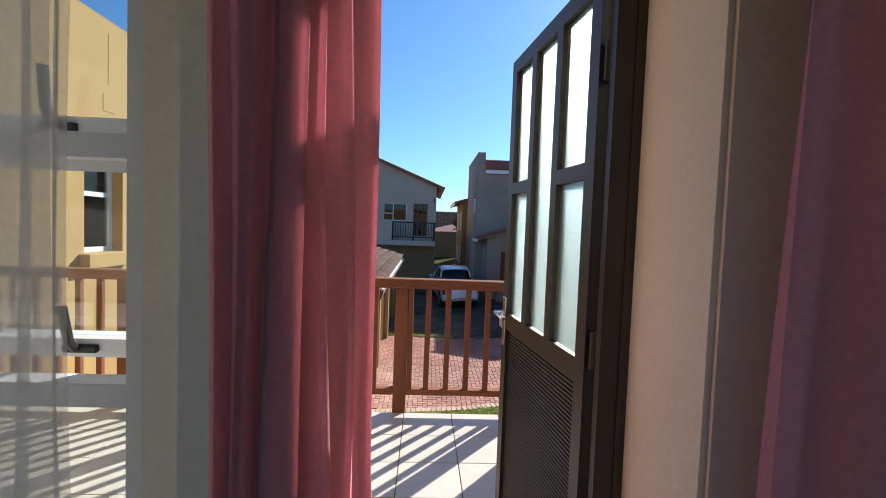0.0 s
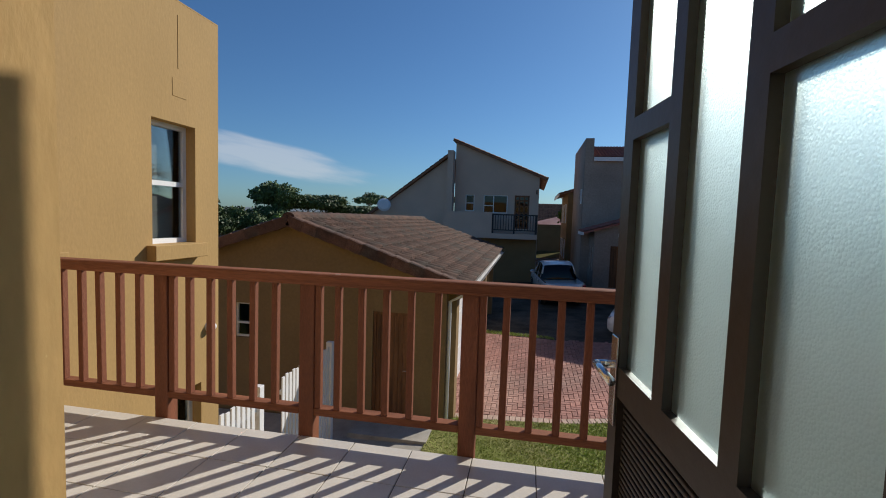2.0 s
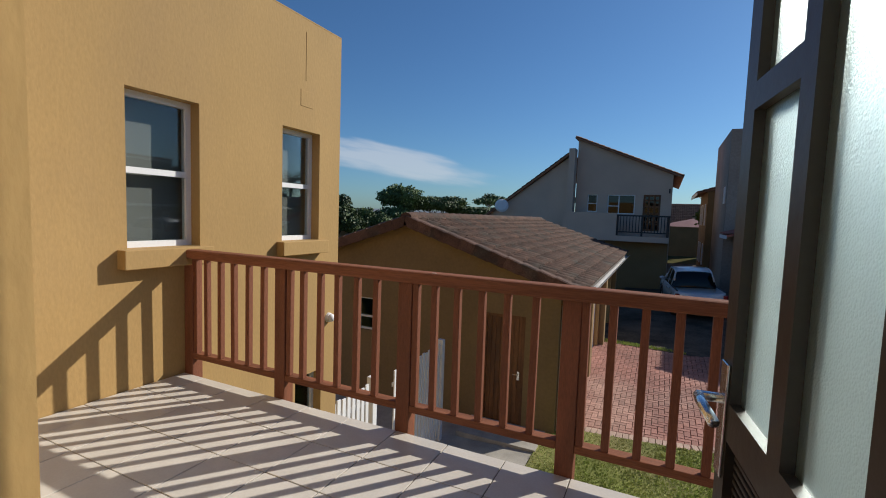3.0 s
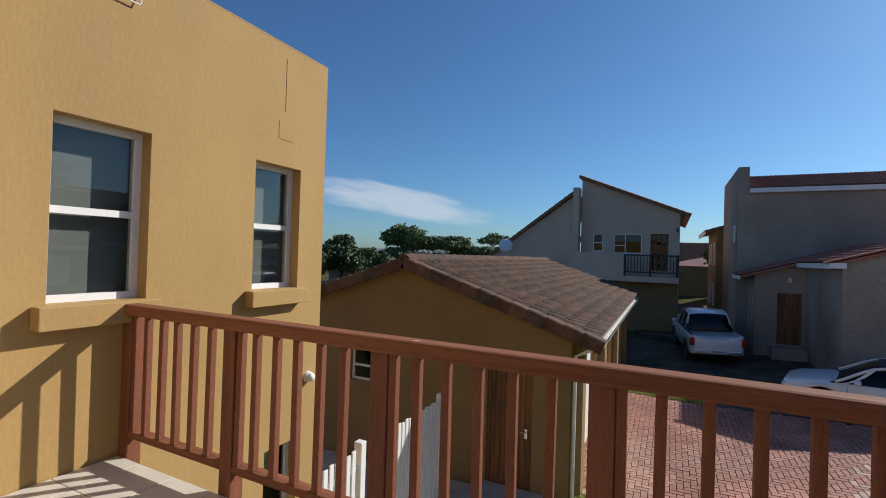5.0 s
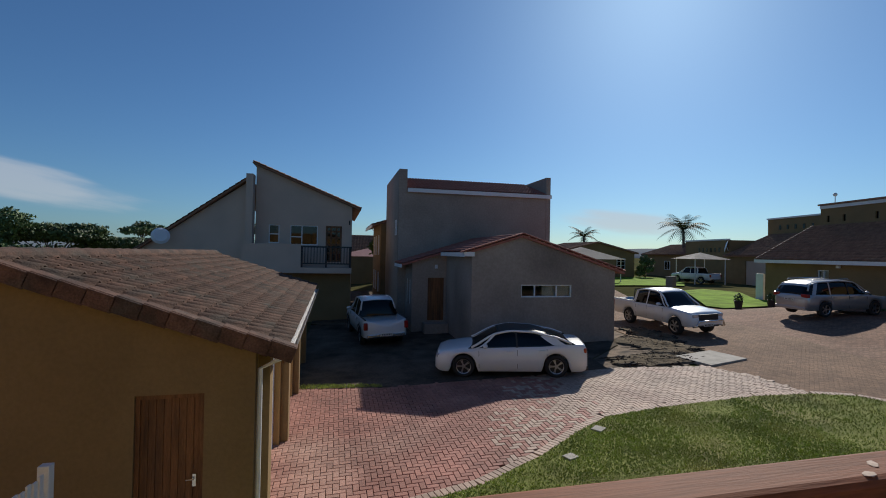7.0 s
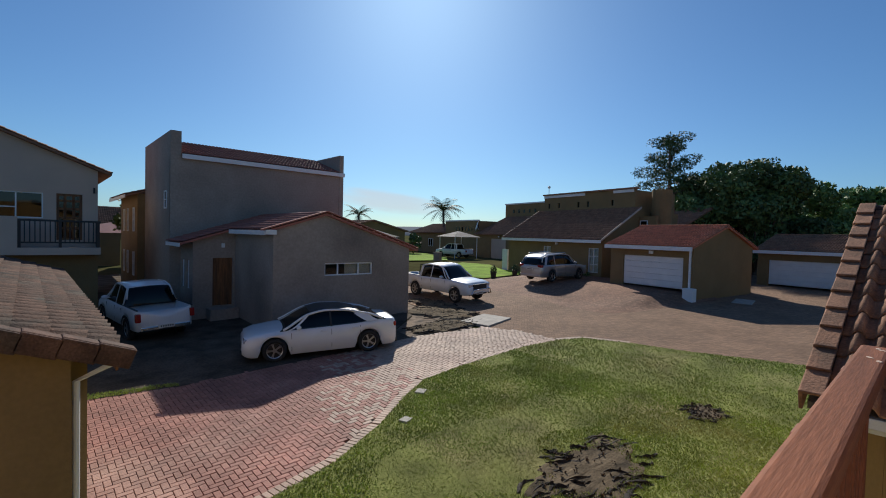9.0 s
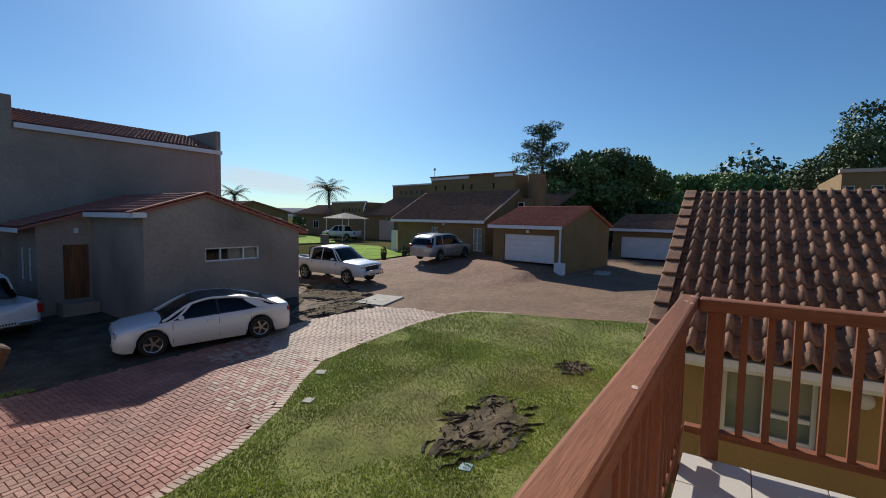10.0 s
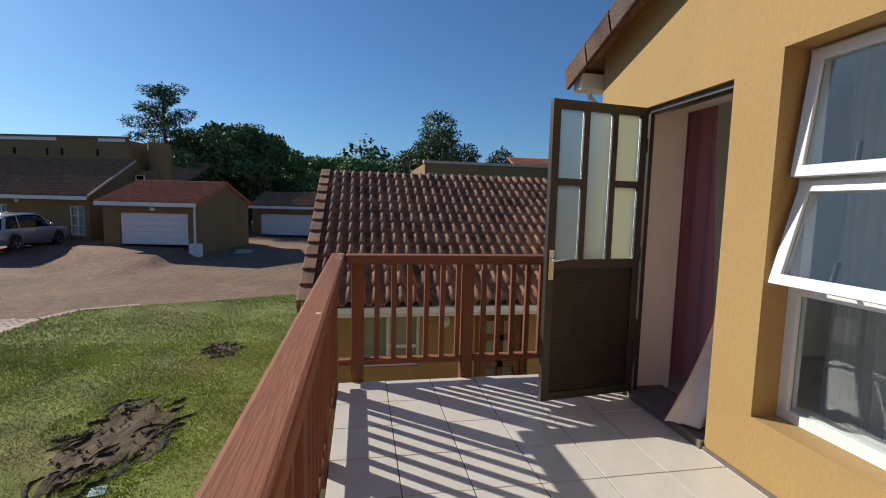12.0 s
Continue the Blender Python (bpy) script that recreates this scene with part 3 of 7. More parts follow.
for i in range(9):
    bm = bmesh.new()
    o = lo + n_up * (0.36 * i - 0.03)
    m = Matrix.Translation(o) @ Matrix.Rotation(math.atan2(n_up.z, -n_up.x), 4, "Y")
    box(bm, -0.40, 0.0, -0.13, 0.035, 0.045, 0.085, m, 0.012)
    box(bm, -0.40, 0.0, 0.005, 0.04, -0.11, 0.05, m, 0.01)
    part("verge_tile", bm, TILE_DARK, roof)
bm = bmesh.new()
box(bm, 0.30, 0.44, WY1 - 3.0, WY1 + 0.12, 2.36, 2.50, None, 0.012)
part("gutter", bm, WHITE, roof, "white box gutter end")
bm = bmesh.new()
tube(bm, [(0.34, WY1 + 0.02, 2.36), (0.34, WY1 + 0.0, 2.28), (0.20, WY1 - 0.1, 2.12), (0.20, WY1 - 0.1, -2.7)], 0.035)
part("downpipe", bm, WHITE, roof, "white rainwater downpipe")

# left wing of the house
LX = -4.045
structure("wall_left", wall(LX - 0.25, LX, -6.5, 1.885, -2.9, 3.22, [(-0.41, 0.145, 1.0, 2.12), (1.02, 1.55, 1.0, 2.12), (1.22, 1.62, -1.9, -0.45)]), OCHRE, "ochre plastered side wall of the neighbouring wing")
structure("wall_left_end", slab(-9.2, LX - 0.252, 1.635, 1.885, -2.9, 3.22), OCHRE, "ochre plastered end wall of the wing")
structure("wall_left_back", slab(-9.2, -8.95, -6.5, 1.63, -2.9, 3.22), OCHRE, "plain ochre wall of the wing")
structure("roof_left", slab(-9.2, LX - 0.001, -6.5, 1.884, 3.223, 3.235), OCHRE, "flat plastered parapet top of the wing")
structure("wall_left_inner", slab(LX - 1.9, LX - 1.8, -6.4, 1.63, -2.9, 3.2), INNER, "plain inner wall of the wing")


def small_window(name, y0, y1, z0, z1, split):
    """A narrow two-pane window set back in the side wall, with a plastered sill."""
    w = thing(name, "narrow white-framed two-pane window in the ochre wall", "window", kind="structure")
    m = pose(LX - 0.13, y0, 0, 0, 0, 90)
    bm = bmesh.new()
    frame_bars(bm, 0, y1 - y0, z0, z1, 0.045, -0.025, 0.025, m, rails=(split,))
    part("window_frame", bm, WHITE_ALU, w)
    for a, b in ((z0 + 0.045, split - 0.0225), (split + 0.0225, z1 - 0.045)):
        bm = bmesh.new()
        box(bm, 0.045, y1 - y0 - 0.045, -0.003, 0.003, a, b, m)
        part("pane", bm, GLASS, w).visible_shadow = False
    part("blind", slab(LX - 0.215, LX - 0.205, y0 + 0.002, y1 - 0.002, z0 + 0.002, z1 - 0.002), NET_DARKENED, w, "net curtain darkened so that the panes look dim")
    return w


for k, (y0, y1) in enumerate(((-0.41, 0.145), (1.02, 1.55))):
    w = small_window("window_%d" % (k + 2), y0, y1, 1.0, 2.12, 1.56)
    part("window_sill", slab(LX + 0.001, LX + 0.10, y0 - 0.07, y1 + 0.05, 0.865, 1.0, bevel=0.006), OCHRE, w, "thick ochre plastered sill")
w = small_window("window_4", 1.22, 1.62, -1.9, -0.45, -1.2)
lamp = thing("wall_light", "small round white light on the ochre wall", "light")
bm = bmesh.new()
bmesh.ops.create_cone(bm, cap_ends=True, segments=16, radius1=0.055, radius2=0.05, depth=0.03, matrix=pose(LX + 0.015, 1.73, 0.11, 0, 90, 0))
part("base", bm, WHITE, lamp)
bm = bmesh.new()
bmesh.ops.create_uvsphere(bm, u_segments=14, v_segments=8, radius=0.045, matrix=pose(LX + 0.045, 1.73, 0.11) @ Matrix.Diagonal((0.9, 1, 1, 1)))
part("globe", bm, WHITE, lamp, smooth=True)
bm = bmesh.new()
tube(bm, [(LX + 0.01, -0.55, 3.22), (LX + 0.02, -0.5, 3.05), (LX + 0.03, -0.25, 2.93), (LX + 0.03, 0.02, 2.93), (LX + 0.02, 0.06, 3.08), (LX + 0.01, 0.0, 3.2)], 0.006, 6)
tagged(part("cable", bm, WHITE), "loose pale cable looped on the ochre wall", "cable")
for y, z0, z1, wd in ((1.335, 2.62, 3.10, 0.006), (1.35, 2.36, 2.52, 0.09)):
    bm = slab(LX - 0.002, LX + 0.004, y - wd, y + wd, z0, z1, bevel=0.002)
    tagged(part("plaster_patch", bm, OCHRE), "raised patch of repaired ochre plaster", "plaster patch", kind="structure")

# balcony slab
structure("balcony_slab", slab(LX + 0.002, 0.014, WY1 + 0.002, -0.006, -0.26, -0.022), CONCRETE, "concrete balcony slab")
structure("skirting", slab(DX0 - 3.0 + 0.01, DX0, WY1 + 0.001, WY1 + 0.012, -0.012, 0.02), GROUT, "thin dark strip along the foot of the balcony wall")


# ---- balustrade ----
rail = thing("balcony_railing", "red-brown stained timber balcony railing with square balusters", "railing")
bm = slab(LX + 0.004, 0.058, -0.046, 0.054, 0.915, 0.985, bevel=0.014)
part("handrail", bm, TIMBER, rail, "weathered red-brown handrail")
bm = slab(-0.072, 0.055, WY1 + 0.004, -0.049, 0.912, 0.982, bevel=0.014)
part("handrail", bm, TIMBER_Y, rail, "weathered red-brown handrail")
POSTS_X = [-3.99, -3.04, -2.05, -1.085, -0.165]
RC = 0.042                                    # middle line of posts and balusters, just outside the floor edge
for x in POSTS_X:
    part("post", slab(x - 0.047, x + 0.047, 0.001, 0.088, -0.10, 0.914, bevel=0.006), TIMBER_Z, rail)
for y in (-0.14, -0.99, -2.045):
    part("post", slab(0.019, 0.105, y - 0.047, y + 0.047, -0.10, 0.911, bevel=0.006), TIMBER_Z, rail)
bal = slab(-0.019, 0.019, -0.019, 0.019, 0.172, 0.916, bevel=0.004)
bal_ob = part("baluster", bal, TIMBER_Z, rail)
bal_ob.matrix_local = pose(-3.99 + 0.07, RC - 0.016, 0)
spots = [(x + 0.045 + 0.146 * k + (0.025 if k == 0 else 0), RC - 0.016) for x in POSTS_X[:-1] for k in range(6)][1:]
spots += [(RC, -0.285 - 0.125 * k) for k in range(6)] + [(RC, -1.118 - 0.12 * k) for k in range(8)]
for x, y in spots:
    o = new("baluster", bal_ob.data)
    o.parent, o.matrix_local = rail, pose(x, y, 0, random.uniform(-0.3, 0.3), random.uniform(-0.3, 0.3), random.uniform(-2, 2))
for a, b in zip(POSTS_X, POSTS_X[1:]):
    part("bottom_rail", slab(a + 0.048, b - 0.048, 0.003, 0.073, 0.128, 0.172, bevel=0.005), TIMBER, rail)
part("bottom_rail", slab(-0.117, 0.02, 0.003, 0.073, 0.128, 0.172, bevel=0.005), TIMBER, rail)
for a, b in ((-0.092, 0.0), (-0.942, -0.188), (-1.997, -1.038)):
    part("bottom_rail", slab(0.021, 0.091, a, b, 0.128, 0.172, bevel=0.005), TIMBER_Y, rail)
for x, y, a in ((-0.30, -0.03, 10), (-0.245, 0.0, 40), (-0.05, -0.03, 75), (-0.02, -0.01, 5), (-1.85, -0.02, 20)):
    bm = bmesh.new()
    bmesh.ops.create_icosphere(bm, subdivisions=1, radius=0.011, matrix=pose(x, y, 0.986, 0, 0, a) @ Matrix.Diagonal((1.7, 0.9, 0.14, 1)))
    tagged(part("paint_spot", bm, CREAM), "dried pale paint spot on the handrail", "paint spot", "paint spots on the handrail")


# ---- balcony door and window ----
frame_ = thing("door_1", "dark brown steel balcony door frame", "door frame", kind="structure")
bm = bmesh.new()
box(bm, DX0, DX0 + 0.022, WY1 - 0.15, WY1 - 0.08, 0.045, DZ)
box(bm, DX1 - 0.035, DX1, WY1 - 0.055, WY1 - 0.003, 0.045, DZ)
box(bm, DX1 - 0.084, DX1 - 0.035, WY1 - 0.05, WY1 - 0.02, 0.045, DZ - 0.04)
box(bm, DX0 + 0.022, DX1 - 0.035, WY1 - 0.10, WY1 - 0.03, DZ - 0.035, DZ)
part("door_frame", bm, STEEL, frame_)

door = thing("balcony_door", "open dark brown steel door with obscure glass panes", "door", pose(-0.487, -2.088, 0.05, 0, 0, 97.0))
DW, DH = 0.735, 2.0
bm = bmesh.new()
I4 = Matrix.Identity(4)
frame_bars(bm, 0, DW, 0, DH, 0.055, -0.02, 0.02, I4)
box(bm, 0.055, DW - 0.055, -0.02, 0.02, 0.90, 0.965)
for u in (0.262, 0.482):
    box(bm, u - 0.022, u + 0.022, -0.02, 0.02, 0.965, DH - 0.055)
for a, b in ((0.055, 0.24), (0.504, DW - 0.055)):
    box(bm, a, b, -0.02, 0.02, 1.455, 1.50)
part("door_leaf_frame", bm, STEEL, door)
bm = bmesh.new()
box(bm, 0.055, DW - 0.055, -0.012, 0.000, 0.055, 0.90)
part("kick_panel", bm, STEEL, door)
n = 62
rib = slab(0.060, DW - 0.060, 0.0005, 0.008, -0.004, 0.004, bevel=0.002)
rib_ob = part("rib", rib, STEEL, door)
rib_ob.matrix_local = pose(0, 0, 0.065)
for i in range(1, n):
    o = new("rib", rib_ob.data)
    o.parent, o.matrix_local = door, pose(0, 0, 0.065 + 0.0135 * i)
for a, b, c, d in ((0.055, 0.24, 0.965, 1.455), (0.055, 0.24, 1.50, DH - 0.055), (0.284, 0.46, 0.965, DH - 0.055), (0.504, DW - 0.055, 0.965, 1.455), (0.504, DW - 0.055, 1.50, DH - 0.055)):
    part("pane", slab(a, b, -0.003, 0.003, c, d), FROST, door, "obscure glass pane").visible_shadow = False
bm = bmesh.new()
for s in (-1, 1):
    box(bm, DW - 0.05, DW - 0.012, *sorted((s * 0.0205, s * 0.026)), 0.83, 1.03, None, 0.002)
plate = part("lock_plate", bm, CHROME, door, "chrome lock plate")
for s in (-1, 1):
    bm = bmesh.new()
    tube(bm, [(DW - 0.03, s * 0.02, 0.965), (DW - 0.03, s * 0.065, 0.965)], 0.009, 10)
    tube(bm, [(DW - 0.03, s * 0.062, 0.965), (DW - 0.07, s * 0.066, 0.968), (DW - 0.14, s * 0.062, 0.962)], 0.009, 10)
    part("handle", bm, CHROME, plate, "chrome lever handle", True)
for z in (0.25, 1.0, 1.75):
    bm = bmesh.new()
    tube(bm, [(-0.012, 0.0, z - 0.05), (-0.012, 0.0, z + 0.05)], 0.012, 10)
    part("hinge", bm, STEEL, door)

win = thing("window_1", "white aluminium window with two open top-hung sashes", "window", kind="structure")
MW = pose(0, -2.28, 0)
bm = bmesh.new()
frame_bars(bm, NX0, NX1, NZ0, NZ1, 0.05, -0.03, 0.03, MW, uprights=(NX1 - 0.92,), rails=(0.985, 1.50))
part("window_frame", bm, WHITE_ALU, win)
part("pane", slab(NX1 - 0.875, NX1 - 0.05, -2.283, -2.277, NZ0 + 0.05, 0.96), GLASS, win).visible_shadow = False
for a, b in ((NZ0 + 0.05, 0.96), (1.01, 1.475), (1.525, NZ1 - 0.05)):
    part("pane", slab(NX0 + 0.05, NX1 - 0.945, -2.283, -2.277, a, b), GLASS, win).visible_shadow = False
for z0, z1, ang in ((1.0, 1.505, 15), (1.525, NZ1 - 0.02, 6)):
    sash = thing("sash", "", "")
    sash.parent = win
    sash.matrix_local = pose(NX1 - 0.90, -2.245, z1, ang, 0, 0)
    h = z1 - z0
    bm = bmesh.new()
    frame_bars(bm, 0, 0.87, -h, 0, 0.05, -0.02, 0.02, I4)
    part("sash_frame", bm, WHITE_ALU, sash)
    part("pane", slab(0.05, 0.82, -0.003, 0.003, -h + 0.05, -0.05), GLASS, sash).visible_shadow = False
    bm = bmesh.new()
    box(bm, 0.60, 0.68, -0.035, -0.02, -h + 0.018, -h + 0.036, None, 0.003)
    tube(bm, [(0.635, -0.035, -h + 0.03), (0.635, -0.05, -h + 0.06), (0.645, -0.06, -h + 0.15)], 0.011, 8)
    part("latch", bm, BLACK, sash, "black window latch")
structure("window_sill", slab(NX0 + 0.004, NX1 - 0.004, WY0 + 0.02, -2.315, NZ0 + 0.001, NZ0 + 0.02), WHITE, "white inner window sill")


# ---- curtains ----
def curtain(name, label, path, z0, z1, material, waves, depth, flare=None, lining=None, seed=0):
    """A hanging cloth along path (x, y), folded into waves; flare(s, h) shifts a point by how far along (s) and how low (h) it is."""
    rng = random.Random(seed)
    ph = [rng.uniform(0, 6.28) for _ in range(4)]
    ns, nh = waves * 10, 26
    pts = [Vector((x, y, 0)) for x, y in path]
    lens = [(b - a).length for a, b in zip(pts, pts[1:])]

    def along(s):
        d = s * sum(lens)
        for i, q in enumerate(lens):
            if d <= q or i == len(lens) - 1:
                t = (pts[i + 1] - pts[i]).normalized()
                return pts[i] + t * d, Vector((-t.y, t.x, 0))
            d -= q

    ob = thing(name, label, "curtain")

    def cloth(offset):
        bm = bmesh.new()
        grid = []
        for j in range(nh + 1):
            h = j / nh
            row = []
            for i in range(ns + 1):
                s = i / ns
                p, nrm = along(s)
                a = s * waves * 2 * math.pi + 0.5 * math.sin(3.1 * h + ph[0])
                f = depth * (0.65 + 0.35 * h) * (math.sin(a) + 0.35 * math.sin(2.3 * a + ph[1]) + 0.15 * math.sin(5 * a + 4 * h + ph[2]))
                p = p + nrm * (f + offset)
                p.x += 0.008 * math.sin(7 * h + 9 * s + ph[3])
                p.z = z1 + (z0 - z1) * h
                if flare:
                    p = p + Vector(flare(s, h))
                row.append(bm.verts.new(p))
            grid.append(row)
        for a, b in zip(grid, grid[1:]):
            for i in range(ns):
                bm.faces.new((a[i], a[i + 1], b[i + 1], b[i]))
        return bm

    part("drape", cloth(0.0), material, ob, smooth=True)
    if lining:
        part("lining", cloth(0.012), lining, ob, "white curtain lining", True)
    return ob


def blow(s, h):
    k = max(0.0, s - 0.55) / 0.45
    return (k * k * h ** 4 * 0.04, k * (0.08 * h + 0.36 * h ** 3), 0)


curtain("pink_curtain", "long pink curtain with white lining at the balcony door", [(-1.235, -2.64), (-1.15, -2.62), (-1.105, -2.54), (-1.068, -2.43)], 0.07, 2.3, PINK_CLOTH, 5, 0.036, blow, LINING, 3)
curtain("rose_curtain", "long rose-pink curtain hanging beside the balcony door", [(-0.455, -2.70), (-0.22, -2.715), (0.06, -2.70)], 0.03, 2.3, PINK_DARK, 4, 0.045, lambda s, h: (-0.07 * h * h * (1 - s), 0, 0), None, 7)
curtain("sheer_curtain", "sheer white voile curtain across the window", [(-3.4, -2.60), (-2.5, -2.595), (-1.46, -2.60)], 0.03, 2.3, SHEER, 9, 0.02, None, None, 5)
curtain("white_curtain", "gathered white net curtain in the window", [(-1.80, -2.55), (-1.47, -2.555)], 0.05, 2.3, SHEER, 6, 0.022, None, None, 9)
bm = bmesh.new()
tube(bm, [(-3.6, -2.60, 2.33), (-1.4, -2.60, 2.33), (-1.0, -2.62, 2.33), (-0.5, -2.72, 2.33), (0.12, -2.73, 2.33)], 0.012, 8)
tagged(part("curtain_rail", bm, WHITE), "slim white curtain rail above door and window", "curtain rail")


# ---- neighbouring house beside the balcony ----
def window_unit(parent_or_none, name, label, m, w, h, material=None, uprights=(), rails=(), bar=0.05, glass=None, backing=None):
    """A window in local x (width) and z, facing local -y."""
    ob = parent_or_none or thing(name, label, "window", kind="structure")
    bm = bmesh.new()
    frame_bars(bm, 0, w, 0, h, bar, -0.03, 0.03, m, uprights, rails)
    part("window_frame", bm, material or WHITE_ALU, ob)
    bm = bmesh.new()
    box(bm, bar, w - bar, -0.004, 0.004, bar, h - bar, m)
    part("pane", bm, glass or GLASS, ob).visible_shadow = False
    if backing:
        bm = bmesh.new()
        box(bm, 0, w, 0.08, 0.09, 0, h, m)
        part("blind", bm, backing, ob)
    return ob


HX = 2.85
structure("wall_neighbour", wall(HX, HX + 0.22, -9.0, 0.08, -2.9, 0.15, [(-1.0, -0.15, -0.93, -0.14), (-2.62, -1.80, -2.75, -0.13)]), OCHRE, "shaded ochre plastered wall of the house next door")
bm = bmesh.new()
prism(bm, [(HX, -2.9), (9.2, -2.9), (9.2, 0.12), (6.02, 1.78), (HX, 0.12)], 0.22, pose(0, 0.082, 0))
structure("wall_neighbour_gable", bm, OCHRE, "ochre plastered gable of the house next door")
structure("wall_neighbour_inner", slab(HX + 0.9, HX + 1.0, -9.0, 0.05, -2.9, 0.1), INNER, "plain inner wall behind the neighbour's windows")
window_unit(None, "window_5", "white-framed window with curtains in the neighbour's wall", pose(HX + 0.08, -0.15, -0.93, 0, 0, -90), 0.85, 0.79, None, (0.40,), ((0.425, 0.80, 0.28),), 0.045, None, NET)
d = thing("door_2", "brown timber glazed door of the house next door", "door", kind="structure")
MD = pose(HX + 0.08, -1.80, -2.72, 0, 0, -90)
bm = bmesh.new()
frame_bars(bm, 0, 0.82, 0, 2.59, 0.09, -0.03, 0.03, MD)
part("door_frame", bm, DOOR_WOOD, d)
bm = bmesh.new()
frame_bars(bm, 0.10, 0.72, 0.02, 2.49, 0.085, -0.02, 0.02, MD, (0.41,), (0.9, 1.35, 1.75, 2.15))
part("door_leaf", bm, DOOR_WOOD, d)
bm = bmesh.new()
box(bm, 0.19, 0.63, -0.004, 0.004, 0.1, 2.40, MD)
part("pane", bm, GLASS, d)
bm = bmesh.new()
box(bm, 0.1, 0.72, 0.08, 0.09, 0, 2.49, MD)
part("net_curtain", bm, NET, d)
lamp = thing("bulkhead_light", "round white bulkhead light on the neighbour's wall", "light")
bm = bmesh.new()
bmesh.ops.create_cone(bm, cap_ends=True, segments=20, radius1=0.085, radius2=0.08, depth=0.04, matrix=pose(HX - 0.02, -1.34, -0.29, 0, -90, 0))
part("base", bm, WHITE, lamp)
bm = bmesh.new()
bmesh.ops.create_uvsphere(bm, u_segments=16, v_segments=10, radius=0.075, matrix=pose(HX - 0.035, -1.34, -0.29) @ Matrix.Diagonal((0.6, 1, 1, 1)))
part("globe", bm, WHITE, lamp, smooth=True)

nroof = thing("neighbour_roof", "weathered brown double-roll tiled roof next door", "roof")
bm = bmesh.new()
prism(bm, [(2.36, 0.06), (6.02, 1.90), (9.7, 0.06), (9.7, 0.0), (6.02, 1.82), (2.36, 0.0)], -9.6, pose(0, 0.55, 0))
part("roof_deck", bm, GROUT, nroof, "dark roof underlay")
part("fascia", slab(2.40, 2.425, -9.0, 0.52, -0.10, 0.055, bevel=0.004), WHITE, nroof, "white painted fascia board")
bm = bmesh.new()
box(bm, 2.30, 2.398, -9.0, 0.50, -0.04, 0.05, None, 0.012)
part("gutter", bm, WHITE, nroof, "white gutter")
NV = Vector((3.66, 0, 1.84)).normalized()
n_tile = roof_tile_mesh("roof_tile", 0.335, 0.37, 2, 0.078, 0.018, TILE_OLD, 0.028)
tile_slope(nroof, n_tile, (2.28, -8.95, 0.055), (0, 1, 0), NV, 28, 12, 0.335, 0.345, TILE_OLD, single=lambda c, r: c >= 4)
n_tile2 = roof_tile_mesh("roof_tile_rear", 0.335, 0.37, 2, 0.052, 0.016, TILE_OLD, 0.028)
tile_slope(nroof, n_tile2, (9.75, 0.43, 0.055), (0, -1, 0), (-3.66, 0, 1.84), 28, 12, 0.335, 0.345, TILE_OLD)
for i in range(12):
    bm = bmesh.new()
    o = Vector((2.30, 0.43, 0.10)) + NV * (0.345 * i - 0.02)
    m = Matrix.Translation(o) @ Matrix.Rotation(-math.atan2(NV.z, NV.x), 4, "Y")
    tilt = m @ pose(0, 0, 0.035, 0, 5.5, 0)
    box(bm, 0.0, 0.41, 0.0, 0.17, 0.022, 0.048, tilt, 0.007)
    box(bm, 0.0, 0.41, 0.145, 0.175, -0.14, 0.044, tilt, 0.007)
    part("verge_tile", bm, TILE_OLD, nroof)
for i in range(21):
    bm = bmesh.new()
    bmesh.ops.create_cone(bm, cap_ends=True, segments=14, radius1=0.125, radius2=0.112, depth=0.46, matrix=pose(6.02, 0.34 - 0.44 * i, 1.90, 90, 0, 0) @ Matrix.Diagonal((1, 0.7, 1, 1)))
    part("ridge_tile", bm, TILE_DARK, nroof, smooth=False)


# ---- tan garage ----
before_garage = set(scene.objects)
GY0, GY1, GXR = 6.10, 17.2, -2.44
# end wall faces away from the sun; its shade is in the plaster colour
structure("wall_garage_front", wall(-9.0, GXR, GY0, GY0 + 0.23, -3.0, 0.02, [(-3.92, -3.08, -2.86, -0.58), (-7.0, -6.5, -1.34, -0.6)]), OCHRE_SHADED, "plastered garage end wall in shade-darkened ochre")
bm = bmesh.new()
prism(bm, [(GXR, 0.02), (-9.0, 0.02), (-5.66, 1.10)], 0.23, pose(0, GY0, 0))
structure("wall_garage_gable", bm, OCHRE_SHADED, "plastered garage gable in shade-darkened ochre")
structure("wall_garage_side", wall(GXR - 0.23, GXR, GY0 + 0.232, GY1, -3.0, 0.0, [(6.9, 9.4, -2.9, -0.55), (10.0, 12.5, -2.9, -0.55), (13.2, 15.8, -2.9, -0.55)]), OCHRE, "ochre garage wall with door openings")
structure("wall_garage_back", slab(-9.0, GXR, GY1 + 0.002, GY1 + 0.23, -3.0, 0.0), OCHRE_SHADED, "plain tan garage wall")
structure("wall_garage_left", slab(-9.0, -8.77, GY0 + 0.232, GY1, -3.0, 0.0), OCHRE_SHADED, "plain tan garage wall")


def slatted_garage_door(name, label, m, w, h, material, n=5):
    ob = thing(name, label, "garage door", kind="structure")
    for k in range(n):
        bm = bmesh.new()
        box(bm, 0, w, 0.0, 0.035, k * h / n + 0.006, (k + 1) * h / n - 0.006, m, 0.006)
        part("panel", bm, material, ob)
    bm = bmesh.new()
    box(bm, 0, w, 0.02, 0.05, 0, h, m)
    part("backing", bm, material, ob)
    return ob


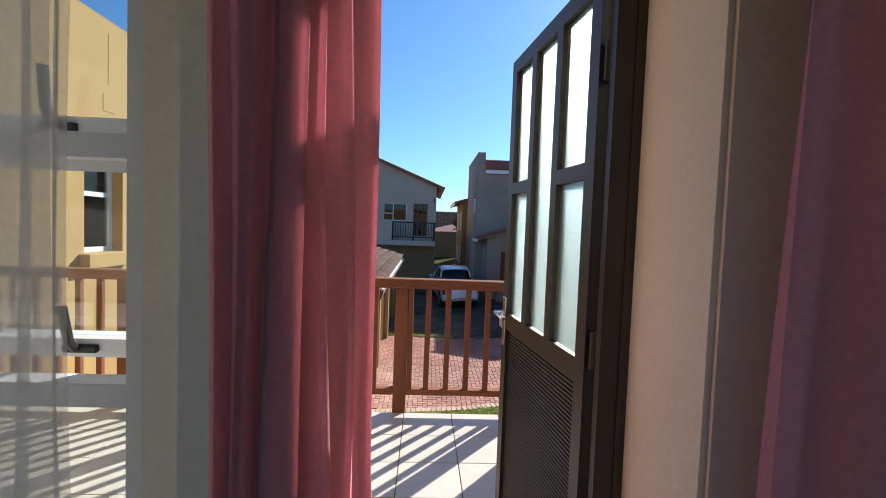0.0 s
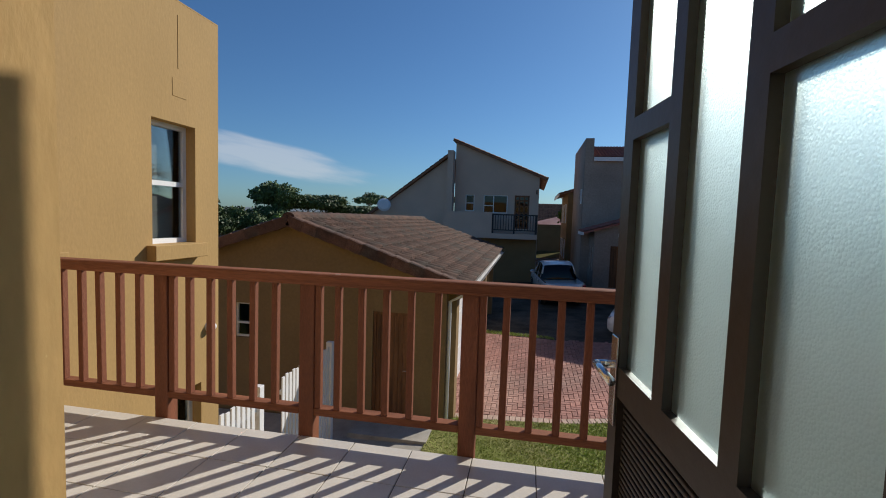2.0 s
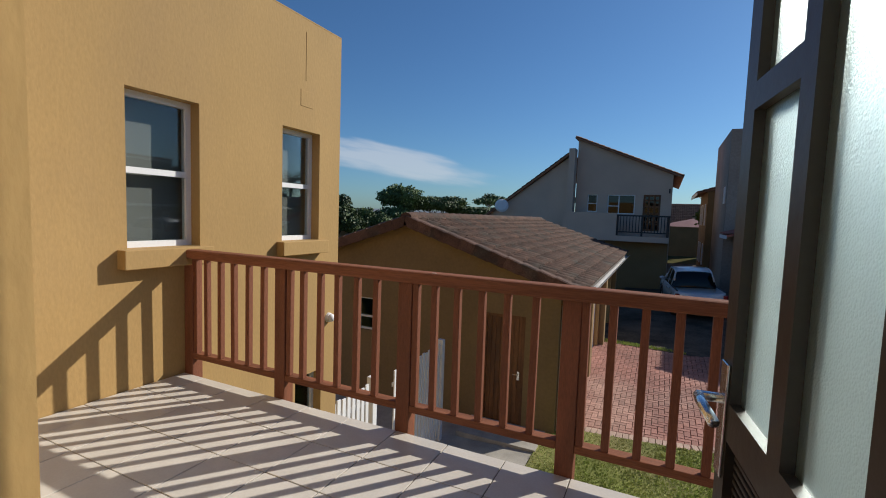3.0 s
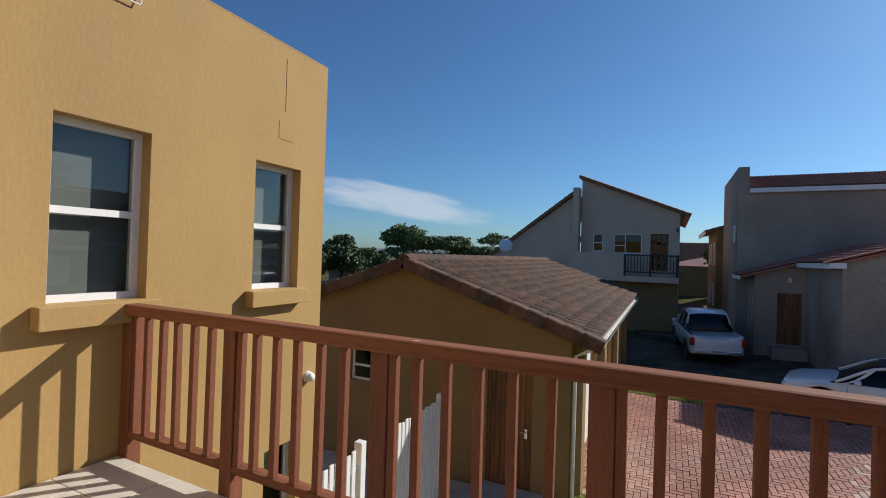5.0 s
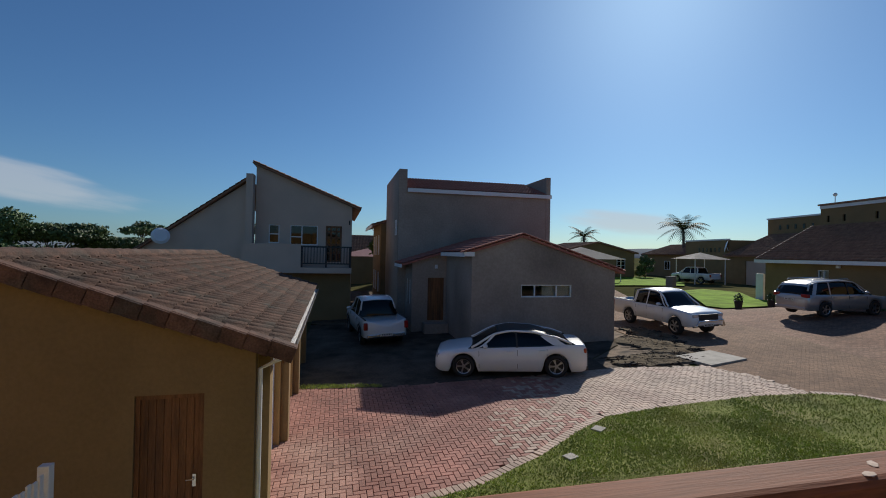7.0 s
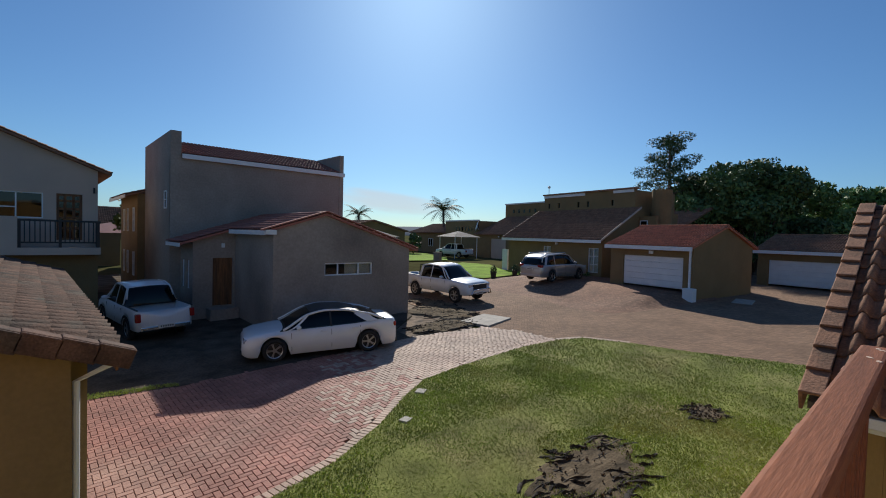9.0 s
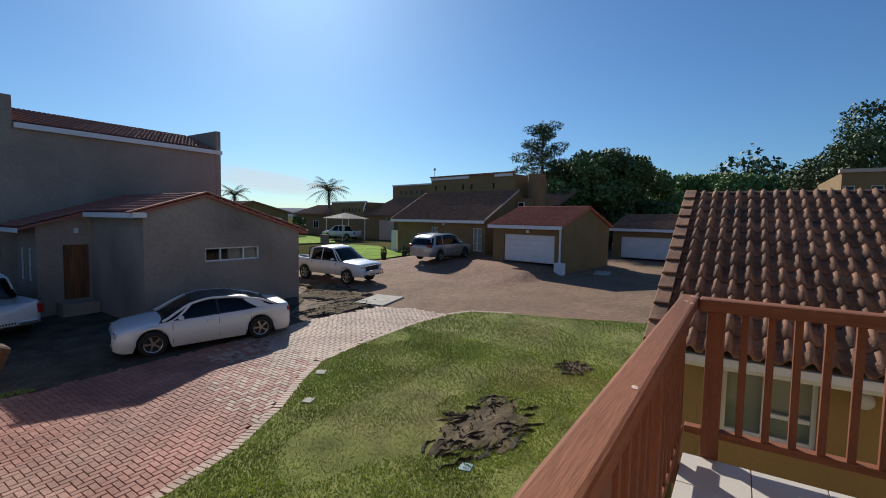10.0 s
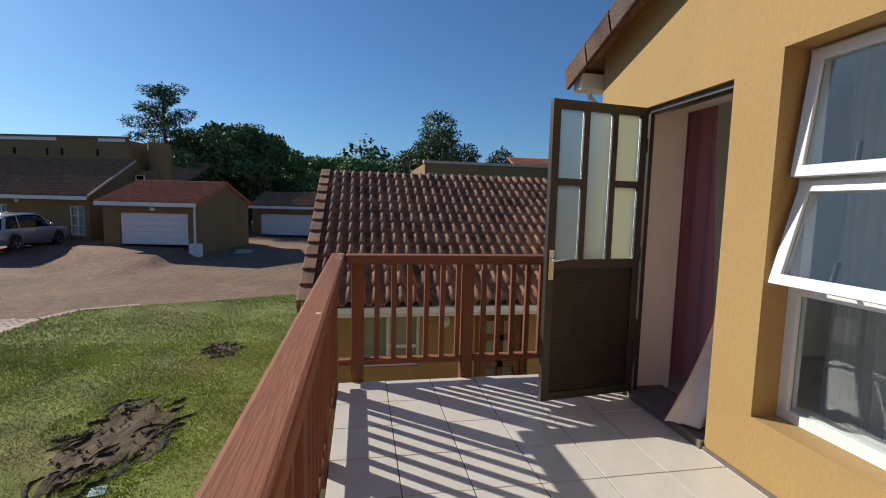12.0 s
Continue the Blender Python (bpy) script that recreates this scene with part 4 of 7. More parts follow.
for k, y in enumerate((6.9, 10.0, 13.2)):
    slatted_garage_door("garage_door_%d" % (k + 1), "white sectional garage door", pose(GXR - 0.12, y + (2.5 if k < 2 else 2.6), -2.85, 0, 0, -90) @ pose(0, 0, 0, 0, 0, 180) @ pose(0, 0, 0), -(2.5 if k < 2 else 2.6), 2.3, WHITE)
for y in (6.55, 9.7, 12.85, 16.2):
    structure("pier", slab(GXR + 0.002, GXR + 0.16, y - 0.17, y + 0.17, -3.0, -0.06), OCHRE_SHADED, "brown-shaded garage pier")
bm = bmesh.new()
tube(bm, [(GXR + 0.45, GY0 - 0.05, 0.0), (GXR + 0.35, GY0 + 0.0, -0.14), (GXR + 0.05, GY0 + 0.1, -0.3), (GXR + 0.05, GY0 + 0.1, -2.7)], 0.035)
tagged(part("downpipe", bm, WHITE), "white rainwater downpipe on the garage corner", "downpipe")

groof = thing("garage_roof", "lichen-stained brown tiled garage roof", "roof")
GS = 0.324
RX, RZ = -5.66, 1.17
EX = -2.04
bm = bmesh.new()
prism(bm, [(EX, RZ - GS * (RX * -1 + EX)), (RX, RZ), (-9.4, RZ - GS * 3.74), (-9.4, RZ - GS * 3.74 - 0.06), (RX, RZ - 0.07), (EX, RZ - GS * (EX - RX) - 0.06)], GY1 + 0.4 - (GY0 - 0.2), pose(0, GY0 - 0.2, 0))
part("roof_deck", bm, GROUT, groof, "dark roof underlay")
part("fascia", slab(EX - 0.03, EX - 0.005, GY0 - 0.19, GY1 + 0.38, RZ - GS * (EX - RX) - 0.17, RZ - GS * (EX - RX) - 0.01), DOOR_WOOD, groof, "dark timber fascia")
bm = bmesh.new()
for i in range(12):
    a = math.pi + math.pi * i / 11
    b = math.pi + math.pi * (i + 1) / 11
    if i < 11:
        x0, z0, x1, z1 = EX + 0.06 + 0.06 * math.cos(a), -0.06 + 0.06 * math.sin(a), EX + 0.06 + 0.06 * math.cos(b), -0.06 + 0.06 * math.sin(b)
        q = [bm.verts.new(p) for p in ((x0, GY0 - 0.2, z0), (x1, GY0 - 0.2, z1), (x1, GY1 + 0.4, z1), (x0, GY1 + 0.4, z0))]
        bm.faces.new(q)
bmesh.ops.solidify(bm, geom=bm.faces[:], thickness=0.006)
part("gutter", bm, WHITE, groof, "white half-round gutter")
g_tile = roof_tile_mesh("roof_tile_garage", 0.30, 0.36, 1, 0.075, 0.02, TILE_DARK, 0.04)
up = Vector((-1, 0, GS)).normalized()
tile_slope(groof, g_tile, (EX + 0.03, GY1 + 0.35, RZ - GS * (EX - RX) + 0.0), (0, -1, 0), up, 38, 12, 0.30, 0.327, TILE_DARK)
tile_slope(groof, g_tile, (-9.43, GY0 - 0.17, RZ - GS * 3.74), (0, 1, 0), (1, 0, GS), 38, 12, 0.30, 0.327, TILE_DARK)
for side, n in ((1, 12), (-1, 12)):
    vx = Vector((side, 0, -GS)).normalized()
    for i in range(n):
        bm = bmesh.new()
        o = Vector((RX, GY0 - 0.2, RZ + 0.03)) + vx * (0.327 * i)
        ang = math.atan2(GS, 1) if side > 0 else math.pi - math.atan2(GS, 1)
        m = Matrix.Translation(o) @ Matrix.Rotation(ang if side > 0 else -math.atan2(GS, 1), 4, "Y")
        xa, xb = (0.0, 0.36) if side > 0 else (-0.36, 0.0)
        box(bm, xa, xb, -0.02, 0.20, 0.035, 0.085, m @ pose(0, 0, 0, 0, 3.0 * side, 0), 0.02)
        box(bm, xa, xb, -0.045, -0.01, -0.14, 0.075, m @ pose(0, 0, 0, 0, 3.0 * side, 0), 0.012)
        part("verge_tile", bm, TILE_DARK, groof)
for i in range(29):
    bm = bmesh.new()
    bmesh.ops.create_cone(bm, cap_ends=True, segments=12, radius1=0.17, radius2=0.14, depth=0.42, matrix=pose(RX, GY0 + 0.0 + 0.40 * i, RZ + 0.06, 90, 0, 0) @ Matrix.Diagonal((1, 0.75, 1, 1)))
    part("ridge_tile", bm, TILE_DARK, groof)
gd = thing("door_3", "weathered brown plank side door of the garage", "door", kind="structure")
for k in range(8):
    part("plank", slab(-3.86 + 0.0925 * k, -3.86 + 0.0925 * k + 0.089, GY0 + 0.06, GY0 + 0.10, -2.84, -0.64, bevel=0.005), DOOR_WOOD, gd)
bm = bmesh.new()
frame_bars(bm, -3.915, -3.085, -2.85, -0.585, 0.055, -0.05, 0.05, pose(0, GY0 + 0.08, 0))
part("door_frame", bm, DOOR_WOOD, gd)
bm = bmesh.new()
box(bm, -3.22, -3.17, GY0 + 0.045, GY0 + 0.06, -1.85, -1.68, None, 0.003)
tube(bm, [(-3.195, GY0 + 0.05, -1.74), (-3.195, GY0 + 0.01, -1.74), (-3.29, GY0 + 0.005, -1.74)], 0.009, 8)
part("handle", bm, CHROME, gd, "chrome lever handle")
window_unit(None, "window_6", "small white-framed window in the garage wall", pose(-7.0, GY0 + 0.1, -1.34), 0.5, 0.74, None, (), (0.30,), 0.04, None, None)
structure("step", slab(-4.1, -2.6, 5.3, GY0 - 0.002, -3.0, -2.72), CONCRETE, "low concrete step at the garage door")

fence = thing("palisade_gate", "white vertical-slat gate and fence beside the garage", "gate")
for y0, y1 in ((1.95, 2.80), (3.38, 5.0)):
    for z in (-2.5, -1.25):
        part("cross_rail", slab(-4.36, -4.33, y0, y1, z - 0.03, z + 0.03), WHITE, fence)
    k = 0
    while y0 + 0.10 * k < y1 - 0.05:
        part("slat", slab(-4.33, -4.31, y0 + 0.10 * k, y0 + 0.10 * k + 0.062, -2.75, -1.03 + 0.02 * (k % 2)), WHITE, fence)
        k += 1
for y in (2.84, 5.04):
    part("gate_post", slab(-4.40, -4.29, y - 0.05, y + 0.05, -2.85, -0.95, bevel=0.006), WHITE, fence)


settle(before_garage, pose(0.17, 0, 0))


# ---- generic house parts ----
def tiled_plane(parent, a, b, c, material, width=0.33, exposure=0.34, height=0.045, lift=0.02):
    """A tiled roof plane: a and b are its lower corners, c the upper corner above a."""
    a, b, c = Vector(a), Vector(b), Vector(c)
    u, v = b - a, c - a
    cols, rows_ = max(1, round(u.length / width)), max(1, round(v.length / exposure))
    me = roof_tile_mesh("far_roof_tile", u.length / cols, v.length / rows_ + 0.02, 2, height, 0.012, material, 0.03)
    up_ = u.cross(v)
    if up_.z > 0:
        tile_slope(parent, me, a + Vector((0, 0, lift)), u, v, cols, rows_, u.length / cols, v.length / rows_, material)
    else:
        tile_slope(parent, me, b + Vector((0, 0, lift)), -u, v, cols, rows_, u.length / cols, v.length / rows_, material)
    bm = bmesh.new()
    q = [a, b, b + v, c]
    n_ = up_.normalized() * (1 if up_.z > 0 else -1)
    lo_ = [bm.verts.new(p - n_ * 0.08) for p in q]
    hi_ = [bm.verts.new(p + Vector((0, 0, lift * 0.5))) for p in q]
    bm.faces.new(lo_), bm.faces.new(hi_[::-1])
    for i in range(4):
        j = (i + 1) % 4
        bm.faces.new((lo_[i], lo_[j], hi_[j], hi_[i]))
    part("roof_deck", bm, material, parent)


def solid(parent, name, m, outline, depth, material, label=""):
    bm = bmesh.new()
    prism(bm, outline, depth, m)
    return part(name, bm, material, parent, label)


def block(parent, name, m, dims, material, label="", bevel=0.0):
    bm = bmesh.new()
    box(bm, *dims, m, bevel)
    return part(name, bm, material, parent, label)


def wall_window(parent, m, w, h, uprights=(), rails=(), glass=None, bar=0.05):
    """A framed window fixed on a wall face: local x, z in the wall, -y outwards."""
    bm = bmesh.new()
    frame_bars(bm, 0, w, 0, h, bar, -0.05, 0.04, m, uprights, rails)
    win_ = part("window", bm, WHITE_ALU, parent)
    bm = bmesh.new()
    box(bm, bar, w - bar, -0.012, -0.004, bar, h - bar, m)
    part("pane", bm, glass or GLASS_DARK, win_)
    return win_


# ---- raw grey house ----
before_estate = set(scene.objects)
grey = thing("grey_house", "unfinished grey cement-plastered house with new red tiles", "house")
WF, WB = 16.2, 22.5
XL, XR, XP = 3.84, 10.07, 5.89
ZP, SL = 2.16, 0.31
I = Matrix.Identity(4)
bm = wall(XL, XR, WF, WF + 0.23, -2.6, 0.62, [(XP, 8.11, -0.31, 0.20)])
part("wall", bm, GREY_PLASTER, grey)
solid(grey, "gable", pose(0, WF, 0), [(XR, 0.62), (XL, 0.62), (XL, ZP - SL * (XP - XL) - 0.06), (XP, ZP - 0.06), (XR, ZP - SL * (XR - XP) - 0.06)], 0.23, GREY_PLASTER)
block(grey, "wall", I, (XR - 0.23, XR, WF + 0.23, WB, -2.6, 0.80), GREY_PLASTER)
block(grey, "wall", I, (XL, XL + 0.23, WF + 0.23, 20.4, -2.7, 1.40), GREY_PLASTER)
part("wall", wall(2.2, XL, 20.4, 20.63, -2.7, 1.0, [(2.95, 3.75, -1.80, 0.22)]), GREY_PLASTER, grey)
part("wall", wall(2.2, 2.43, 20.63, WB, -2.7, 0.85, [(20.95, 21.4, -1.1, 0.1), (21.8, 22.25, -1.1, 0.1)]), GREY_PLASTER, grey)
for y in (20.95, 21.8):
    wall_window(grey, pose(2.30, y + 0.45, -1.1, 0, 0, -90), 0.45, 1.2, (), (0.6,))
d = block(grey, "door", I, (2.95, 3.75, 20.5, 20.56, -1.80, 0.22), DOOR_WOOD, "dark brown timber door")
block(grey, "door_step", I, (2.7, 3.8, 19.7, 20.395, -2.7, -1.86), GREY_PLASTER, "raw cement door step")
wall_window(grey, pose(XP, WF + 0.1, -0.31), 2.22, 0.51, (0.60, 1.55), (), GLASS)
block(grey, "blind", I, (XP + 0.98, XP + 2.2, WF + 0.2, WF + 0.215, -0.3, 0.2), CREAM, "drawn beige blind")
solid(grey, "gable", pose(0, 20.4, 0), [(XL - 0.002, 1.002), (2.2, 1.002), (XL - 0.002, 1.47)], 0.23, GREY_PLASTER)
block(grey, "wall_lamp", I, (3.28, 3.40, 20.30, 20.398, 0.66, 0.84), WHITE, "small white wall lamp", 0.01)
# wing roof: right slope and long left slope
tiled_plane(grey, (XR + 0.42, WB, ZP - SL * (XR + 0.42 - XP)), (XR + 0.42, WF - 0.12, ZP - SL * (XR + 0.42 - XP)), (XP, WB, ZP), TILE_PINK)
tiled_plane(grey, (XL - 0.32, WF - 0.12, ZP - SL * (XP - XL + 0.32)), (XL - 0.32, 20.1, ZP - SL * (XP - XL + 0.32)), (XP, WF - 0.12, ZP), TILE_PINK)
tiled_plane(grey, (1.65, 20.1, ZP - SL * (XP - 1.65)), (1.65, WB, ZP - SL * (XP - 1.65)), (XP, 20.1, ZP), TILE_PINK)
for k in range(15):
    for sx in (1, -1):
        o = Vector((XP, WF - 0.16, ZP + 0.05)) + Vector((sx, 0, -SL)).normalized() * 0.33 * k
        if (sx < 0 and k > 7) or (o.x > XR + 0.2):
            continue
        m = Matrix.Translation(o) @ Matrix.Rotation(sx * math.atan(SL), 4, "Y")
        block(grey, "verge_tile", m, (0, sx * 0.35, -0.03, 0.16, 0, 0.05) if sx > 0 else (-0.35, 0, -0.03, 0.16, 0, 0.05), TILE_PINK, "", 0.008)
block(grey, "fascia", I, (XL - 0.36, XL - 0.33, WF - 0.1, 20.1, ZP - SL * (XP - XL + 0.32) - 0.16, ZP - SL * (XP - XL + 0.32) + 0.01), WHITE, "white fascia board")
block(grey, "fascia", I, (XL - 0.34, XL + 0.06, WF - 0.14, WF - 0.11, ZP - SL * (XP - XL + 0.32) - 0.14, ZP - SL * (XP - XL + 0.32) + 0.03), WHITE, "white fascia board")
block(grey, "fascia", I, (1.62, 1.66, 20.1, WB, ZP - SL * (XP - 1.65) - 0.15, ZP - SL * (XP - 1.65)), WHITE, "white fascia board")
# two-storey block behind
block(grey, "upper_wall", I, (1.78, 10.2, WB + 0.002, WB + 0.25, -2.5, 4.62), GREY_PLASTER)
for x in (1.78, 9.95):
    block(grey, "parapet", I, (x, x + (0.42 if x < 5 else 0.25), WB - 0.02, WB + 6.0, -2.4 if x < 5 else 0.3, 5.68), GREY_PLASTER, "raised parapet end wall")
block(grey, "upper_wall", I, (2.2, 10.2, WB + 5.75, WB + 6.0, -2.5, 4.6), GREY_PLASTER)
tiled_plane(grey, (2.2, WB - 0.12, 4.68), (9.95, WB - 0.12, 4.68), (2.2, WB + 3.0, 5.66), TILE_PINK)
tiled_plane(grey, (9.95, WB + 6.1, 4.68), (2.2, WB + 6.1, 4.68), (9.95, WB + 3.0, 5.66), TILE_PINK)
block(grey, "fascia", I, (2.21, 10.21, WB - 0.16, WB - 0.13, 4.50, 4.70), WHITE, "white fascia board")
wall_window(grey, pose(1.79, 23.6, 2.3, 0, 0, -90), 0.5, 0.8, (), (0.4,))
# ochre rear part
block(grey, "rear_wall", I, (1.45, 6.0, 28.51, 34.5, -2.4, 3.2), OCHRE_SHADED, "ochre plastered rear part")
for y in (29.8, 31.8, 33.2):
    for z in (-1.2, 1.2):
        wall_window(grey, pose(1.45, y, z, 0, 0, -90), 0.45, 1.3, (), (0.65,))
tiled_plane(grey, (0.9, 28.4, 3.1), (0.9, 34.8, 3.1), (4.0, 28.4, 4.1), TILE_BROWN)
block(grey, "fascia", I, (0.86, 0.9, 28.4, 34.8, 2.95, 3.12), WHITE, "white fascia board")

# ---- cream two-storey house ----
cream = thing("cream_house", "cream two-storey house with steep tiled roofs and a balcony", "house")
FY, BY = 25.8, 24.3
bm = wall(-5.62, -0.45, FY, FY + 0.25, -2.6, 3.4, [(-1.89, -1.0, 0.78, 2.81), (-3.80, -2.32, 1.70, 2.80), (-4.93, -4.37, 1.78, 2.80)])
part("wall", bm, CREAM, cream)
solid(cream, "gable", pose(0, FY, 0), [(-0.45, 3.4), (-5.62, 3.4), (-5.62, 6.05), (-0.45, 3.95)], 0.25, CREAM)
block(cream, "wall", I, (-0.70, -0.45, FY + 0.25, FY + 9, -2.6, 3.9), CREAM)
block(cream, "wall", I, (-5.62, -5.37, FY + 0.25, FY + 9, 2.0, 5.9), CREAM)
solid(cream, "low_wall", pose(0, FY - 0.3, 0), [(-5.66, -2.6), (-12.2, -2.6), (-12.2, 0.5), (-5.66, 5.25)], 0.25, CREAM)
block(cream, "fin_wall", I, (-6.0, -5.655, FY - 0.75, FY + 0.0, 0.5, 5.42), CREAM)
tiled_plane(cream, (0.05, FY - 0.35, 3.80), (0.05, FY + 9.2, 3.80), (-5.75, FY - 0.35, 6.14), TILE_BROWN)
tiled_plane(cream, (-12.4, FY - 0.6, 0.42), (-12.4, FY + 9.2, 0.42), (-6.0, FY - 0.6, 5.18), TILE_BROWN)
wall_window(cream, pose(-3.80, FY + 0.1, 1.70), 1.48, 1.10, (0.62,), ((0.05, 0.6, 0.45),))
wall_window(cream, pose(-4.93, FY + 0.1, 1.78), 0.56, 1.02, (), (0.5,))
bm = bmesh.new()
frame_bars(bm, -1.89, -1.0, 0.78, 2.81, 0.10, -0.03, 0.03, pose(0, FY + 0.08, 0), (-1.6, -1.3), (1.3, 1.75, 2.15, 2.5))
d = part("door", bm, DOOR_WOOD, cream, "dark timber glazed balcony door")
block(cream, "pane", I, (-1.80, -1.1, FY + 0.078, FY + 0.082, 0.85, 2.74), GLASS_DARK)
# shade under the balcony is painted in by the darker ochre
block(cream, "lower_wall", I, (-6.2, -0.5, BY + 0.8, FY - 0.31, -2.6, 0.20), OCHRE_SHADED, "lower wall with the balcony's shade in its colour")
block(cream, "balcony_slab", I, (-3.2, -0.48, BY - 0.12, FY - 0.002, 0.205, 0.50), CREAM)
block(cream, "balcony_wall", I, (-6.0, -3.1, BY - 0.1, BY + 0.1, 0.21, 1.72), CREAM)
crail = block(cream, "railing", I, (-3.1, -0.5, BY - 0.06, BY + 0.02, 1.56, 1.64), BLACK, "dark balcony railing")
block(cream, "rail_bar", I, (-3.1, -0.5, BY - 0.05, BY + 0.01, 0.68, 0.74), BLACK)
for k in range(17):
    x = -3.05 + k * 0.155
    wide = 0.05 if k % 8 == 0 else 0.02
    block(cream, "baluster", I, (x - wide, x + wide, BY - 0.04, BY, 0.35 if wide > 0.03 else 0.74, 1.56), BLACK)
block(cream, "rail_side", I, (-0.55, -0.47, BY - 0.05, FY, 1.56, 1.64), BLACK)
for k in range(8):
    block(cream, "baluster", I, (-0.53, -0.49, BY + 0.15 + 0.18 * k, BY + 0.19 + 0.18 * k, 0.5, 1.56), BLACK)
block(cream, "wall_lamp", I, (-0.62, -0.55, FY - 0.1, FY - 0.002, 2.9, 3.15), BLACK)

# ---- houses across the road ----
def rotated(x, y, deg):
    """Local frame of a house front: x along the front to its left, y into the house, z from the ground datum 0."""
    a = radians(deg)
    ex, ey = Vector((math.sin(a), math.cos(a), 0)), Vector((math.cos(a), -math.sin(a), 0))
    m = Matrix.Identity(4)
    for i in range(3):
        m[i][0], m[i][1] = ex[i], ey[i]
    m[0][3], m[1][3] = x, y
    return m


def simple_garage(name, label, x, y, deg, w, depth, eave, peak, ground, door, tile, plaster):
    g = thing(name, label, "garage")
    m = rotated(x, y, deg)
    P = lambda a, b, c: m @ Vector((a, b, c))
    bm = bmesh.new()
    cells(bm, [0, door[0], door[1], w], [0, 0.23], [ground - 0.6, door[2], eave], [(door[0], door[1], -1, 1, ground - 0.6, door[2])])
    bmesh.ops.transform(bm, matrix=m, verts=bm.verts[:])
    part("wall", bm, plaster, g)
    for a in (0, w - 0.23):
        bm = bmesh.new()
        o = [(0.231, ground - 0.6), (depth, ground - 0.6), (depth, eave), (depth / 2, peak - 0.08), (0.231, eave)]
        f = [bm.verts.new(P(a, q, z)) for q, z in o]
        b = [bm.verts.new(P(a + 0.23, q, z)) for q, z in o]
        bm.faces.new(f), bm.faces.new(b[::-1])
        for i in range(5):
            j = (i + 1) % 5
            bm.faces.new((f[i], f[j], b[j], b[i]))
        part("wall", bm, plaster, g)
    block(g, "wall", m, (0.23, w - 0.23, depth - 0.23, depth, ground - 0.6, eave), plaster)
    n = 5
    h = door[2] - ground
    gd_ = block(g, "garage_door", m, (door[0], door[1], 0.12, 0.15, ground - 0.05, door[2]), WHITE, "white sectional garage door")
    for k in range(n):
        block(gd_, "panel", m, (door[0] + 0.02, door[1] - 0.02, 0.09, 0.119, ground + k * h / n + 0.012, ground + (k + 1) * h / n - 0.012), WHITE, "", 0.008)
    tiled_plane(g, P(-0.15, -0.4, eave - 0.02), P(w + 0.15, -0.4, eave - 0.02), P(-0.15, depth / 2, peak), tile)
    tiled_plane(g, P(-0.15, depth + 0.4, eave - 0.02), P(w + 0.15, depth + 0.4, eave - 0.02), P(-0.15, depth / 2, peak), tile)
    block(g, "fascia", m, (-0.15, w + 0.15, -0.46, -0.41, eave - 0.20, eave + 0.02), WHITE, "white fascia and gutter")
    block(g, "downpipe", m, (0.1, 0.19, -0.1, -0.01, ground - 0.1, eave - 0.15), WHITE, "white downpipe")
    for k in range(round((w + 0.3) / 0.4)):
        block(g, "ridge_tile", m, (-0.15 + 0.4 * k, 0.23 + 0.4 * k, depth / 2 - 0.11, depth / 2 + 0.11, peak + 0.0, peak + 0.10), tile, "", 0.03)
    return g, m


g2, m2 = simple_garage("double_garage", "tan double garage with bright terracotta tiles", 23.41, 8.81, 10, 5.2, 6.4, 1.12, 2.36, -1.13, (0.55, 4.3, 0.55), TILE_RED, OCHRE_SHADED)
block(g2, "wall_lamp", m2, (2.3, 2.55, -0.12, -0.01, 0.68, 0.86), WHITE, "small white wall lamp", 0.02)
block(g2, "meter_box", m2, (-0.25, 0.3, -0.45, -0.02, -1.85, -1.05), WHITE, "white meter box", 0.03)
g3, m3 = simple_garage("far_garage", "grey-tan double garage with dark tiles", 35.2, 3.6, 10, 5.4, 6.0, 0.95, 2.1, -1.35, (0.5, 4.7, 0.30), TILE_BROWN, OCHRE_SHADED)

brown = thing("brown_house", "ochre house with long brown tiled roof and clerestory", "house")
mb = rotated(26.8, 15.9, 10)
P = lambda a, b, c: mb @ Vector((a, b, c))
BW, RIDGE = 9.9, 3.9                                    # front width, depth of the ridge
bm = bmesh.new()
cells(bm, [0, 0.3, 1.2, 4.9, 5.7, BW], [0, 0.25], [-2.2, -0.95, 0.80, 1.35], [(0.3, 1.2, -1, 1, -0.95, 0.80), (4.9, 5.7, -1, 1, -0.95, 0.80)])
bmesh.ops.transform(bm, matrix=mb, verts=bm.verts[:])
part("wall", bm, OCHRE_SHADED, brown)
for x0, w in ((0.3, 0.9), (4.9, 0.8)):
    wall_window(brown, mb @ pose(x0, 0.1, -0.95), w, 1.75, (w / 2,), (0.58, 1.16), GLASS)
    block(brown, "blind", mb, (x0, x0 + w, 0.2, 0.22, -0.95, 0.80), NET)
for a in (0.0, BW - 0.25):
    bm = bmesh.new()
    o = [(0.251, -2.2), (9.0, -2.2), (9.0, 3.6), (RIDGE, 3.6), (0.251, 1.5)]
    f = [bm.verts.new(P(a, q, z)) for q, z in o]
    b = [bm.verts.new(P(a + 0.25, q, z)) for q, z in o]
    bm.faces.new(f), bm.faces.new(b[::-1])
    for i in range(5):
        bm.faces.new((f[i], f[(i + 1) % 5], b[(i + 1) % 5], b[i]))
    part("wall", bm, OCHRE_SHADED, brown)
